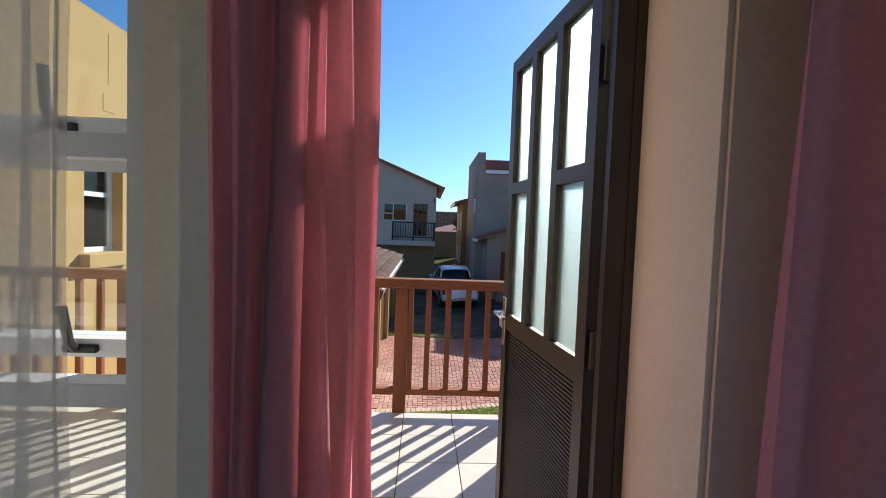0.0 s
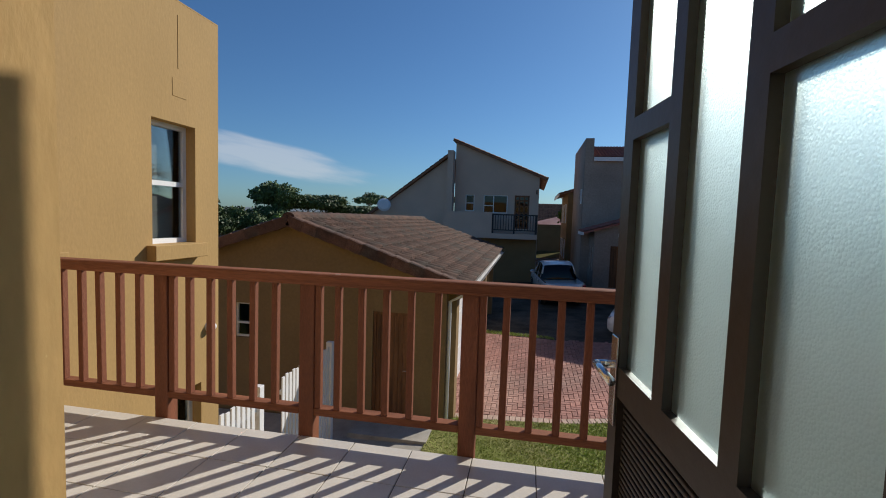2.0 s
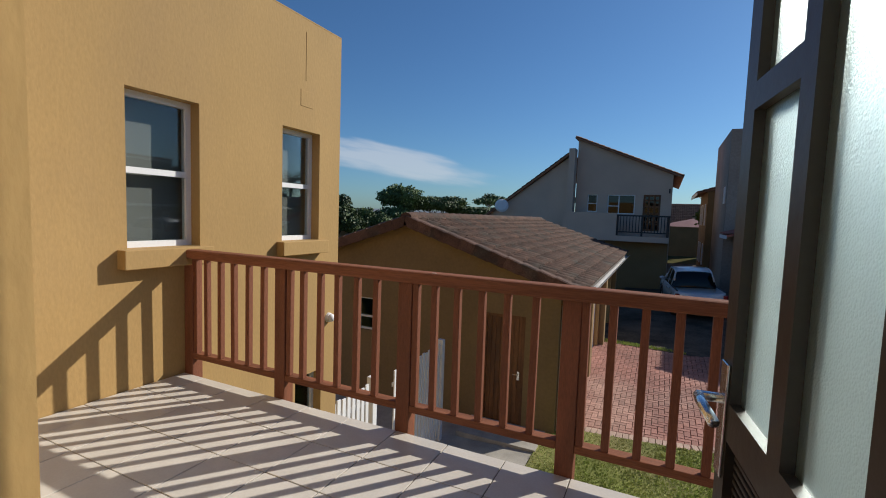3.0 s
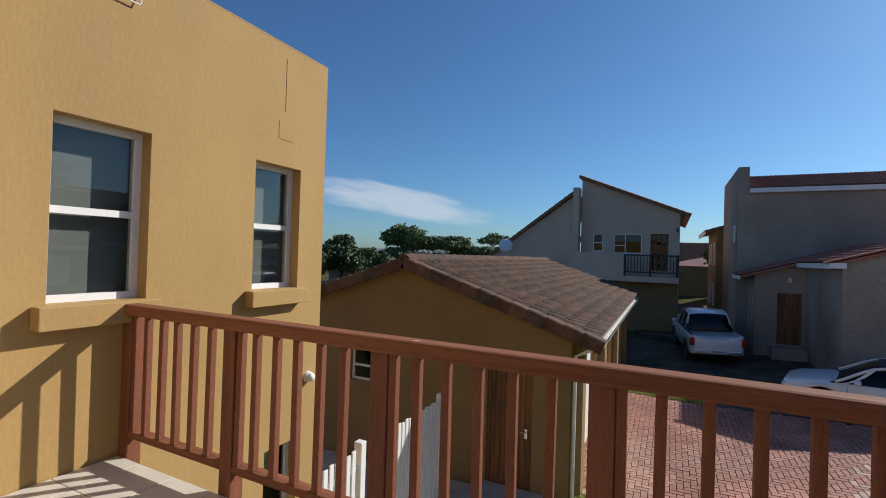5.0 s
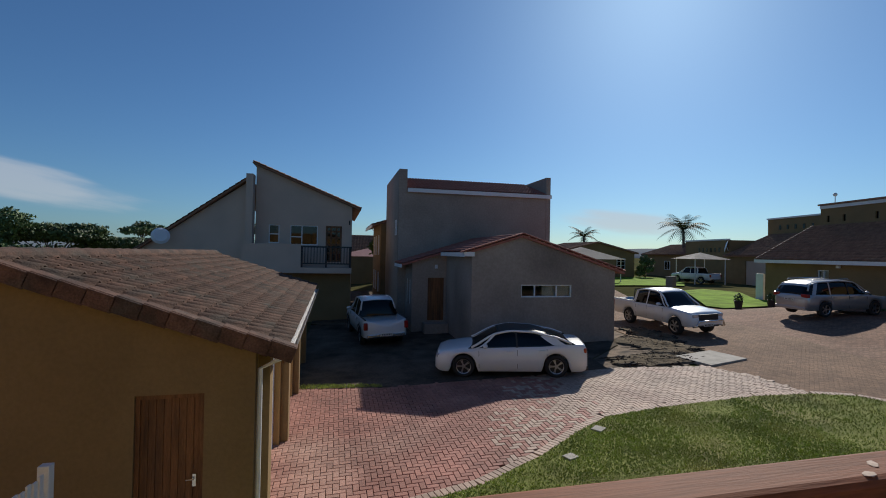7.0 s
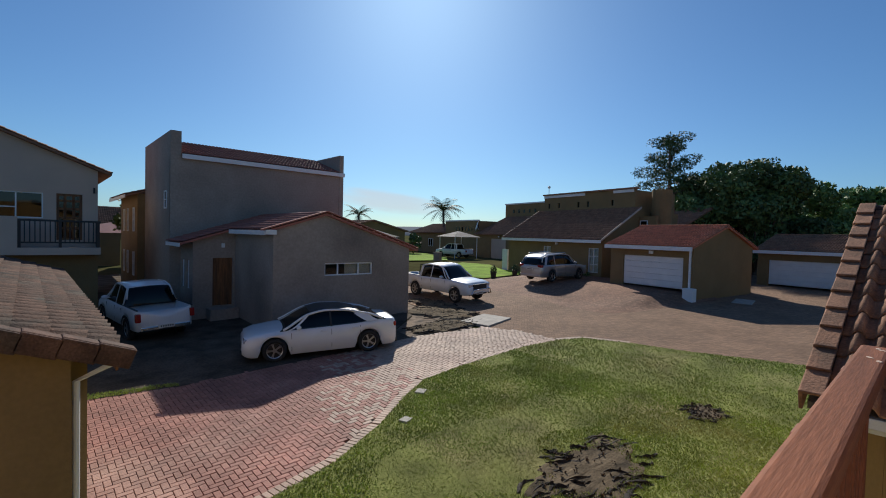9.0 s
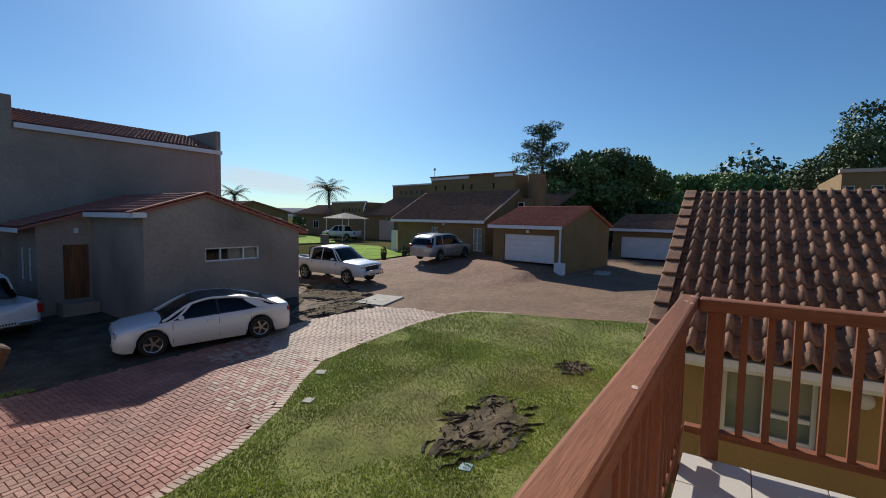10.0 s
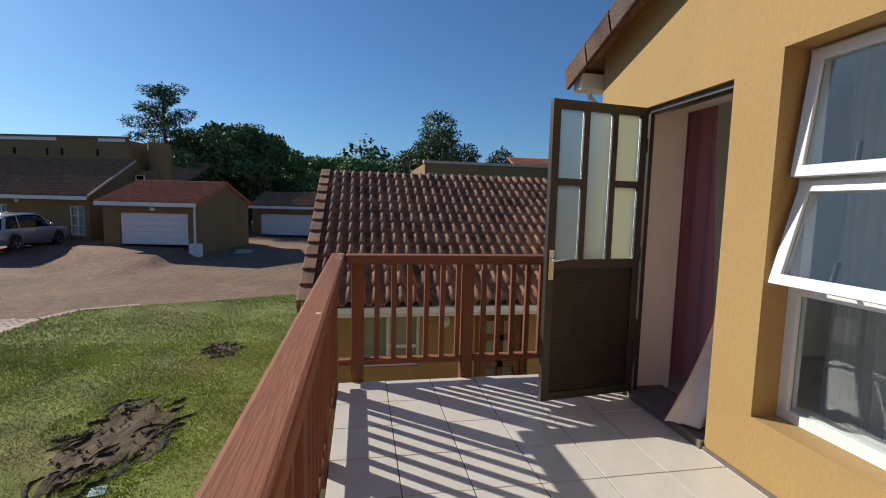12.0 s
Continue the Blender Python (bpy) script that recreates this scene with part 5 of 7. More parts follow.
tiled_plane(brown, P(-0.25, -0.45, 1.36), P(BW + 0.45, -0.45, 1.36), P(-0.25, RIDGE, 3.84), TILE_BROWN)
for a in (-0.29, BW + 0.45):
    bm = bmesh.new()
    o = [(-0.45, 1.30), (RIDGE, 3.78), (RIDGE, 3.92), (-0.45, 1.44)]
    f = [bm.verts.new(P(a, q, z)) for q, z in o]
    b = [bm.verts.new(P(a + 0.05, q, z)) for q, z in o]
    bm.faces.new(f), bm.faces.new(b[::-1])
    for i in range(4):
        bm.faces.new((f[i], f[(i + 1) % 4], b[(i + 1) % 4], b[i]))
    part("barge_board", bm, CREAM, brown, "pale barge board along the verge")
block(brown, "fascia", mb, (-0.25, BW + 0.45, -0.52, -0.46, 1.16, 1.38), WHITE, "white fascia and gutter")
block(brown, "wall_lamp", mb, (4.1, 4.32, -0.14, -0.01, 0.95, 1.12), WHITE, "small white wall lamp", 0.02)
bm = bmesh.new()
gaps = [(x, x + 0.22, 3.8, 4.3, 4.1, 4.55) for x in (2.2, 4.6, 5.6, 7.8, 9.0)]
cells(bm, sorted({0.3, 9.7, *(g for q in gaps for g in q[:2])}), [RIDGE, RIDGE + 0.25], [3.3, 4.1, 4.55, 5.28], gaps)
bmesh.ops.transform(bm, matrix=mb, verts=bm.verts[:])
part("clerestory", bm, OCHRE_SHADED, brown)
for q in gaps:
    block(brown, "pane", mb, (q[0], q[1], RIDGE + 0.1, RIDGE + 0.11, 4.1, 4.55), GLASS_DARK)
for x in (0.3, 9.45):
    block(brown, "upper_wall", mb, (x, x + 0.25, RIDGE + 0.25, 9.0, 3.2, 5.2), OCHRE_SHADED)
block(brown, "parapet_cap", mb, (0.2, 9.8, RIDGE - 0.15, RIDGE + 0.35, 5.285, 5.40), TILE_BROWN, "dark coping")
block(brown, "fascia", mb, (5.0, 9.7, RIDGE - 0.07, RIDGE - 0.01, 5.05, 5.27), WHITE, "white fascia board")
block(brown, "fascia", mb, (0.4, 2.2, RIDGE - 0.07, RIDGE - 0.01, 5.05, 5.27), WHITE, "white fascia board")
bm = bmesh.new()
bmesh.ops.create_cone(bm, cap_ends=True, segments=24, radius1=0.7, radius2=0.7, depth=7.2, matrix=mb @ pose(-0.9, 5.4, 1.6))
part("tower", bm, OCHRE_SHADED, brown, "round ochre stair tower", False)
block(brown, "side_wall", mb, (-1.4, -0.02, 4.0, 4.25, -2.0, 3.2), OCHRE_SHADED)
wall_window(brown, mb @ pose(-0.75, 3.97, 2.2), 0.6, 0.7, (), ())
block(brown, "gate_pier", mb, (-0.9, -0.35, 0.8, 0.9, -2.0, 0.35), CREAM, "pale side gate")
block(brown, "gate_pier", mb, (BW + 0.15, BW + 0.85, -0.05, 0.08, -2.0, 0.35), WHITE, "white side gate")

bg2 = thing("far_house", "ochre house with dark roof behind the garage", "house")
mc = rotated(38.5, 15.0, 10)
P = lambda a, b, c: mc @ Vector((a, b, c))
block(bg2, "wall", mc, (0, 6.5, 0, 6, -2, 2.6), OCHRE_SHADED)
tiled_plane(bg2, P(-0.3, -0.5, 2.6), P(6.6, -0.5, 2.6), P(-0.3, 4.5, 4.6), TILE_BROWN)
solid(bg2, "gable", mc @ pose(0, 4.4, 0), [(1.5, 2.0), (1.5, 4.4), (6.5, 6.5), (6.5, 2.0)], 0.3, CREAM)

# bungalow with carport: garage wing, parapet wall with vents, low tiled wing, raised block behind
dark = thing("carport_house", "ochre bungalow with parapet and dark tiled roofs", "house")
md = rotated(42.85, 39.47, 10)
P = lambda a, b, c: md @ Vector((a, b, c))
part_wall = bmesh.new()
cells(part_wall, [-8.0, -1.6, 1.55, 4.6], [0, 0.25], [-2, 1.17, 1.75], [(-1.6, 1.55, -1, 1, -2, 1.17)])
bmesh.ops.transform(part_wall, matrix=md, verts=part_wall.verts[:])
part("wall", part_wall, OCHRE_SHADED, dark)
gdoor = block(dark, "garage_door", md, (-1.6, 1.55, 0.12, 0.15, -1.5, 1.17), CREAM, "pale garage door")
for k in range(5):
    block(gdoor, "panel", md, (-1.57, 1.52, 0.09, 0.119, -1.1 + 0.45 * k + 0.012, -0.65 + 0.45 * k - 0.012), CREAM, "", 0.008)
block(dark, "wall_lamp", md, (-0.3, -0.1, -0.12, -0.01, 1.35, 1.55), WHITE, "small white wall lamp", 0.02)
bm = bmesh.new()
o = [(0.251, -2.0), (5.5, -2.0), (5.5, 4.2), (0.251, 1.8)]
f = [bm.verts.new(P(4.35, q, z)) for q, z in o]
b = [bm.verts.new(P(4.6, q, z)) for q, z in o]
bm.faces.new(f), bm.faces.new(b[::-1])
for i in range(4):
    bm.faces.new((f[i], f[(i + 1) % 4], b[(i + 1) % 4], b[i]))
part("wall", bm, OCHRE_SHADED, dark)
tiled_plane(dark, P(-8.3, -0.45, 1.72), P(4.8, -0.45, 1.72), P(-8.3, 5.5, 4.35), TILE_BROWN)
solid(dark, "clerestory", md @ pose(0, 5.5, 0), [(5.2, 3.4), (5.2, 6.15), (-2.6, 6.15), (-8.0, 4.6), (-8.0, 3.4)], 3.0, OCHRE_SHADED)
block(dark, "parapet_cap", md, (-2.7, 5.3, 5.4, 5.95, 6.152, 6.32), WHITE, "white coping")
for k in range(5):
    block(dark, "vent", md, (-1.2 + 1.1 * k, -0.9 + 1.1 * k, 5.47, 5.498, 4.9, 5.4), GLASS_DARK)
block(dark, "parapet_wall", md, (4.61, 13.4, 0.3, 6.0, -2, 3.62), OCHRE_SHADED)
block(dark, "parapet_cap", md, (5.0, 13.4, 0.2, 0.7, 3.622, 3.80), WHITE, "white coping")
for k in range(6):
    block(dark, "vent", md, (6.2 + 0.8 * k, 6.5 + 0.8 * k, 0.27, 0.298, 2.2, 2.75), GLASS_DARK)
block(dark, "wall", md, (13.41, 25.0, 0.8, 8, -2, 1.9), OCHRE_SHADED)
tiled_plane(dark, P(13.42, 0.3, 1.85), P(26.0, 0.3, 1.85), P(13.42, 5.5, 3.5), TILE_BROWN)
wall_window(dark, md @ pose(18.0, 0.75, -0.4), 1.4, 1.3, (0.7,), ())
bm = bmesh.new()
tube(bm, [P(-1.0, 8, 6.1), P(-1.0, 8, 8.4)], 0.04, 6)
bmesh.ops.create_uvsphere(bm, u_segments=10, v_segments=6, radius=0.2, matrix=md @ pose(-1.0, 8, 8.5))
part("mast", bm, WHITE, dark, "pole with a round lamp head")
dish = bmesh.new()
bmesh.ops.create_cone(dish, cap_ends=True, segments=20, radius1=0.75, radius2=0.4, depth=0.14, matrix=md @ pose(4.8, 0.0, 2.9, 75, 0, 35))
tube(dish, [P(4.8, 0.1, 2.8), P(4.8, 0.35, 2.3)], 0.04, 6)
part("satellite_dish", dish, WHITE, dark, "white satellite dish")


def carport(name, label, x, y, deg, w, d, h, ground, cloth, rise=0.75):
    c = thing(name, label, "carport")
    m = rotated(x, y, deg)
    for a in (0, w):
        for b in (0, d):
            bm = bmesh.new()
            tube(bm, [m @ Vector((a, b, ground)), m @ Vector((a, b, h))], 0.05, 8)
            part("post", bm, WHITE, c)
    bm = bmesh.new()
    q = [bm.verts.new(m @ Vector(p)) for p in ((-0.4, -0.4, h), (w + 0.4, -0.4, h), (w + 0.4, d + 0.4, h), (-0.4, d + 0.4, h))]
    t = bm.verts.new(m @ Vector((w / 2, d / 2, h + rise)))
    for i in range(4):
        bm.faces.new((q[i], q[(i + 1) % 4], t))
    bmesh.ops.solidify(bm, geom=bm.faces[:], thickness=0.04)
    part("canopy", bm, cloth, c)


SHADE = mat("shade_cloth", (0.55, 0.50, 0.46), 0.8, var=0.06)
SHADE_PINK = mat("pink_shade_cloth", (0.50, 0.30, 0.30), 0.8, var=0.06)
carport("shade_carport", "white shade-cloth carport on thin posts", 36.7, 41.2, 10, 3.6, 3.4, 1.30, -1.6, SHADE)
carport("pink_carport", "pink shade-cloth carport beyond the drive", -0.9, 44.0, 90, 5.0, 5.0, 1.0, -2.3, SHADE_PINK)
carport("shade_canopy", "pale pinkish shade canopy behind the grey house", 22.5, 49.0, 90, 7.0, 5.0, 1.09, -1.7, SHADE, 1.35)

for x, y, dg, w, dp, e, pk, nm in ((14.6, 44.0, 0, 9.0, 8.0, 0.9, 2.6, "far_bungalow"), (-6.0, 54.0, 90, 9.0, 6.0, 1.2, 3.2, "far_bungalow"), (6.0, 50.0, 90, 9.0, 6.0, 1.6, 3.8, "far_bungalow")):
    h = thing(nm, "ochre bungalow with brown tiled roof in the distance", "house", group="distant bungalows")
    m = rotated(x, y, dg)
    block(h, "wall", m, (0, w, 0, dp, -2.6, e), OCHRE_SHADED)
    Q = lambda a, b, c: m @ Vector((a, b, c))
    tiled_plane(h, Q(-0.4, -0.4, e), Q(w + 0.4, -0.4, e), Q(-0.4, dp / 2, pk), TILE_BROWN)
    tiled_plane(h, Q(-0.4, dp + 0.4, e), Q(w + 0.4, dp + 0.4, e), Q(-0.4, dp / 2, pk), TILE_BROWN)
    for a in (0, w - 0.2):
        bm = bmesh.new()
        vs = [bm.verts.new(Q(a, b, c)) for b, c in ((0, e), (dp, e), (dp / 2, pk - 0.1))]
        vt = [bm.verts.new(Q(a + 0.2, b, c)) for b, c in ((0, e), (dp, e), (dp / 2, pk - 0.1))]
        bm.faces.new(vs), bm.faces.new(vt[::-1])
        for i in range(3):
            bm.faces.new((vs[i], vs[(i + 1) % 3], vt[(i + 1) % 3], vt[i]))
        part("gable", bm, OCHRE_SHADED, h)
    wall_window(h, m @ pose(1.2, -0.02, -0.6), 1.2, 1.1, (0.6,), ())

settle(before_estate, ESTATE)

gb = thing("gabled_bungalow", "ochre bungalow with its gable towards the road", "house")
solid(gb, "gable", pose(0, 52.5, 0), [(38.1, -1.9), (26.9, -1.9), (26.9, 1.85), (32.5, 3.14), (38.1, 1.85)], 0.25, OCHRE_SHADED)
for a in (26.9, 37.85):
    block(gb, "wall", I, (a, a + 0.25, 52.752, 61.0, -1.9, 1.85), OCHRE_SHADED)
tiled_plane(gb, (38.5, 61.2, 1.86), (38.5, 52.3, 1.86), (32.5, 61.2, 3.26), TILE_BROWN)
tiled_plane(gb, (26.5, 52.3, 1.86), (26.5, 61.2, 1.86), (32.5, 52.3, 3.26), TILE_BROWN)
for sx in (1, -1):
    bm = bmesh.new()
    prism(bm, [(32.5, 3.16), (32.5, 3.38), (32.5 + sx * 6.05, 1.98), (32.5 + sx * 6.05, 1.76)], 0.12, pose(0, 52.2, 0))
    part("barge_board", bm, TILE_BROWN, gb)
wall_window(gb, pose(35.4, 52.48, -0.25), 1.25, 1.45, (0.62,), (0.5, 0.98))

flat = thing("parapet_house", "ochre house with parapet and a row of small windows", "house")
mf = rotated(25.0, -16.0, 0)
bm = bmesh.new()
gaps = [(x, x + 0.45, -1, 1, 2.85, 3.35) for x in (5.8, 7.0, 8.2, 9.3, 10.4, 11.4)]
cells(bm, sorted({0.0, 11.9, *(g for q in gaps for g in q[:2])}), [0, 0.25], [-2, 2.85, 3.35, 3.95], gaps)
bmesh.ops.transform(bm, matrix=mf, verts=bm.verts[:])
part("wall", bm, OCHRE_SHADED, flat)
for q in gaps:
    wall_window(flat, mf @ pose(q[0], 0.12, 2.85), 0.45, 0.5, (), (), None, 0.04)
block(flat, "wall", mf, (11.65, 11.9, 0.25, 8, -2, 3.95), OCHRE_SHADED)
block(flat, "parapet_cap", mf, (-0.1, 12.0, -0.1, 0.35, 3.952, 4.12), CREAM, "pale coping")
tall = thing("gabled_house", "ochre house with red tiled roof behind the neighbour", "house")
mt = rotated(26.5, -15.5, 0)
block(tall, "wall", mt, (0, 5.2, 0, 6, -2, 4.0), OCHRE_SHADED)
tiled_plane(tall, mt @ Vector((-0.3, -0.4, 3.6)), mt @ Vector((4.6, -0.4, 3.6)), mt @ Vector((-0.3, 3.0, 5.0)), TILE_RED)


# ---- vehicles ----
CAR_WHITE = mat("white_car_paint", (0.74, 0.75, 0.77), 0.3, var=0.03, scale=3, bump=0.0, coat=0.8)
CAR_SILVER = mat("silver_car_paint", (0.42, 0.42, 0.43), 0.32, 0.6, var=0.04, scale=3, bump=0.0, coat=0.6)
RIM = mat("alloy_rim", (0.45, 0.45, 0.47), 0.3, 0.9, var=0.05, bump=0.0)
LAMP_RED = mat("red_lamp_lens", (0.30, 0.015, 0.012), 0.2, var=0.1, bump=0.0, coat=0.6)
LAMP_CLEAR = mat("clear_lamp_lens", (0.55, 0.57, 0.60), 0.12, 0.4, var=0.1, bump=0.0, coat=0.8)
CABIN = mat("dark_cabin", (0.02, 0.02, 0.022), 0.7, var=0.2, bump=0.0)
PLATE = mat("number_plate", (0.62, 0.62, 0.58), 0.5, var=0.05, bump=0.0)


def curve_at(points, x):
    """A smooth line through (x, z) points."""
    for (x0, z0), (x1, z1) in zip(points, points[1:]):
        if x <= x1:
            t = max(0.0, (x - x0) / (x1 - x0))
            t = t * t * (3 - 2 * t) * 0.5 + t * 0.5
            return z0 + (z1 - z0) * t
    return points[-1][1]


def loft(bm, sections):
    """Skins rings of points, mirrored across the car's middle plane."""
    for s in (1, -1):
        rings = [[bm.verts.new((x, s * y, z)) for x, y, z in sec] for sec in sections]
        for a, b in zip(rings, rings[1:]):
            for j in range(len(a) - 1):
                bm.faces.new((a[j], b[j], b[j + 1], a[j + 1]) if s > 0 else (a[j + 1], b[j + 1], b[j], a[j]))
        for r in (rings[0], rings[-1]):
            mid = bm.verts.new((r[0].co.x, 0, (r[0].co.z + r[-1].co.z) / 2))
            low = bm.verts.new((r[0].co.x, 0, r[0].co.z))
            seq = [low] + r
            for j in range(len(seq) - 1):
                bm.faces.new((mid, seq[j], seq[j + 1]))
    bmesh.ops.remove_doubles(bm, verts=bm.verts[:], dist=0.0008)


def wheel(parent, x, y, r, width, spokes):
    out = 1 if y > 0 else -1
    w = new("wheel")
    w.parent, w.matrix_local = parent, pose(x, y, r)
    bm = bmesh.new()
    prof = [(0.62 * r, -width / 2), (0.9 * r, -width / 2), (r, -width * 0.36), (r, width * 0.36), (0.9 * r, width / 2), (0.68 * r, width / 2), (0.66 * r, width * 0.3)]
    rings = []
    for k in range(28):
        a = 2 * math.pi * k / 28
        rings.append([bm.verts.new((q * math.cos(a), out * h, q * math.sin(a))) for q, h in prof])
    for k in range(28):
        a, b = rings[k], rings[(k + 1) % 28]
        for j in range(len(prof) - 1):
            bm.faces.new((a[j], b[j], b[j + 1], a[j + 1]))
    part("tyre", bm, RUBBER, w, smooth=True)
    bm = bmesh.new()
    bmesh.ops.create_cone(bm, cap_ends=True, segments=24, radius1=0.66 * r, radius2=0.66 * r, depth=0.02, matrix=pose(0, out * width * 0.05, 0, 90, 0, 0))
    part("brake_disc", bm, BLACK, w)
    bm = bmesh.new()
    for k in range(spokes):
        a = 2 * math.pi * k / spokes
        for da in (-0.1, 0.1):
            m = Matrix.Rotation(a, 4, "Y") @ pose(0, 0, 0, 0, math.degrees(da), 0)
            box(bm, 0.08 * r, 0.66 * r, *sorted((out * width * 0.22, out * width * 0.36)), -0.035 * r, 0.035 * r, m)
    bmesh.ops.create_cone(bm, cap_ends=True, segments=12, radius1=0.17 * r, radius2=0.14 * r, depth=width * 0.3, matrix=pose(0, out * width * 0.26, 0, 90, 0, 0))
    for k in range(28):
        a, b = 2 * math.pi * k / 28, 2 * math.pi * (k + 1) / 28
        q = [bm.verts.new((p * math.cos(t), out * h, p * math.sin(t))) for t, p, h in ((a, 0.61 * r, width * 0.36), (b, 0.61 * r, width * 0.36), (b, 0.69 * r, width * 0.42), (a, 0.69 * r, width * 0.42))]
        bm.faces.new(q)
    part("rim", bm, RIM, w, "alloy rim")


def car(name, label, place, paint, spec):
    """A car along local x, nose forward. spec holds its outline in metres."""
    ob = thing(name, label, "car", place)
    L, W, R = spec["length"], spec["width"] / 2, spec["wheel"]
    xf, xr, base = spec["front_axle"], spec["rear_axle"], spec["sill"]
    deck, nose = spec["deck"], spec.get("bed")
    xs = sorted({-L / 2 + L * k / 56 for k in range(57)} | {c + (R + 0.045) * math.cos(math.pi * k / 12) for c in (xf, xr) for k in range(13)})
    secs = []
    for x in xs:
        e = min(1.0, (L / 2 - abs(x)) / (0.55 if x > 0 else 0.40))
        w = W * (0.80 + 0.20 * math.sqrt(max(0.0, 1 - (1 - max(e, 0)) ** 2)))
        zt = curve_at(deck, x)
        zb = base + 0.10 * (1 - max(0.0, min(1.0, e * 2))) ** 2
        for c in (xf, xr):
            d = abs(x - c)
            if d < R + 0.045:
                zb = max(zb, R + math.sqrt(max(0.0, (R + 0.045) ** 2 - d * d)) * 0.98)
        zb = min(zb, zt - 0.12)
        mid = zb + (zt - zb) * 0.55
        if nose and nose[0] < x < nose[1]:
            zf = nose[2]
            top = [(w * 0.985, zt - 0.05), (w * 0.965, zt), (w * 0.90, zt), (w * 0.89, zf), (0.0, zf)]
        else:
            top = [(w * 0.975, zt - 0.09), (w * 0.93, zt - 0.025), (w * 0.82, zt), (w * 0.5, zt + 0.022), (0.0, zt + 0.03)]
        secs.append([(x, y, z) for y, z in [(w * 0.90, zb), (w * 0.985, zb + 0.03), (w, mid), *top]])
    bm = bmesh.new()
    loft(bm, secs)
    part("body", bm, paint, ob, smooth=True)
    if nose:
        part("bed_liner", slab(nose[0] + 0.02, nose[1] - 0.02, -W * 0.87, W * 0.87, nose[2] + 0.004, nose[2] + 0.03), BLACK, ob, "dark load-bed liner")
        for s in (-1, 1):
            part("bed_rail", slab(nose[0], nose[1], *sorted((s * W * 0.885, s * W * 0.96)), curve_at(deck, (nose[0] + nose[1]) / 2) + 0.002, curve_at(deck, (nose[0] + nose[1]) / 2) + 0.03, bevel=0.008), BLACK, ob, "black bed rail")
    # glasshouse: dark inside, glass skin, painted roof and pillars
    roof_, belt = spec["roof"], spec["belt"]
    x0, x1 = roof_[0][0], roof_[-1][0]
    n = 36
    glass_secs, roof_secs = [], []
    for k in range(n + 1):
        x = x0 + (x1 - x0) * k / n
        zr, zb = curve_at(roof_, x), curve_at(deck, x) - 0.03
        zr = max(zr, zb + 0.01)
        t = min(1.0, (zr - zb) / 0.45)
        wb, wr = W * 0.93, W * (0.93 - 0.21 * t)
        glass_secs.append([(x, wb, zb), (x, wb + (wr - wb) * 0.5 + 0.012, zb + (zr - zb) * 0.5), (x, wr, zr - 0.035 * t), (x, wr * 0.6, zr - 0.012 * t), (x, 0, zr)])
        if spec["roof_panel"][0] <= x <= spec["roof_panel"][1]:
            roof_secs.append([(x, wr + 0.012, zr - 0.075 * t), (x, wr + 0.006, zr - 0.02), (x, wr * 0.8, zr + 0.008), (x, wr * 0.4, zr + 0.02), (x, 0, zr + 0.024)])
    bm = bmesh.new()
    loft(bm, glass_secs)
    part("glasshouse", bm, GLASS_DARK, ob, "tinted car windows", True)
    bm = bmesh.new()
    loft(bm, [[(x, y * 0.93, z - 0.03) for x, y, z in s] for s in glass_secs])
    part("cabin", bm, CABIN, ob, "dark cabin interior", True)
    bm = bmesh.new()
    loft(bm, roof_secs)
    part("roof", bm, spec.get("roof_paint", paint), ob, smooth=True)
    for s in (1, -1) if "roof_paint" in spec else ():
        bm = bmesh.new()
        tube(bm, [(x, s * (y + 0.012), z - 0.004) for x, y, z in (q[2] for q in glass_secs[1:-1:2])], 0.036, 8)
        part("roof_rail", bm, paint, ob, "painted roof side rail", True)
    for xa, xb, wide in spec["pillars"]:
        for s in (1, -1):
            bm = bmesh.new()
            pts = []
            for h in range(7):
                f = h / 6
                x = xa + (xb - xa) * f
                zb = curve_at(deck, x) - 0.03
                zr = max(curve_at(roof_, x), zb + 0.02)
                t = min(1.0, (zr - zb) / 0.45)
                wb, wr = W * 0.93, W * (0.93 - 0.21 * t)
                g = min(1.0, f)
                z = (curve_at(deck, xa) - 0.03) * (1 - f) + (zr - 0.03) * f
                q = (z - zb) / max(zr - zb, 0.02)
                y = wb + (wr - wb) * q + 0.018
                pts.append((x, y, z))
            a = [bm.verts.new((x - wide / 2, s * y, z)) for x, y, z in pts]
            b = [bm.verts.new((x + wide / 2, s * y, z)) for x, y, z in pts]
            c = [bm.verts.new((x, s * (y - 0.03), z)) for x, y, z in pts]
            for i in range(6):
                bm.faces.new((a[i], a[i + 1], b[i + 1], b[i])), bm.faces.new((b[i], b[i + 1], c[i + 1], c[i])), bm.faces.new((c[i], c[i + 1], a[i + 1], a[i]))
            part("pillar", bm, BLACK if wide < 0.07 else paint, ob)
    for x in (xf, xr):
        for s in (1, -1):
            wheel(ob, x, s * (W - 0.115), R, 0.23, spec.get("spokes", 6))
    # door lines, handles, mirrors
    for x in spec["doors"]:
        for s in (1, -1):
            zt = curve_at(deck, x)
            bm = bmesh.new()
            box(bm, x - 0.006, x + 0.006, *sorted((s * W * 0.955, s * (W * 0.99 + 0.003))), base + 0.12, zt - 0.10)
            part("door_seam", bm, BLACK, ob)
    for x in spec["handles"]:
        for s in (1, -1):
            bm = bmesh.new()
            box(bm, x - 0.10, x + 0.10, *sorted((s * W * 0.975, s * (W + 0.028))), curve_at(deck, x) - 0.15, curve_at(deck, x) - 0.12, None, 0.008)
            part("door_handle", bm, paint, ob)
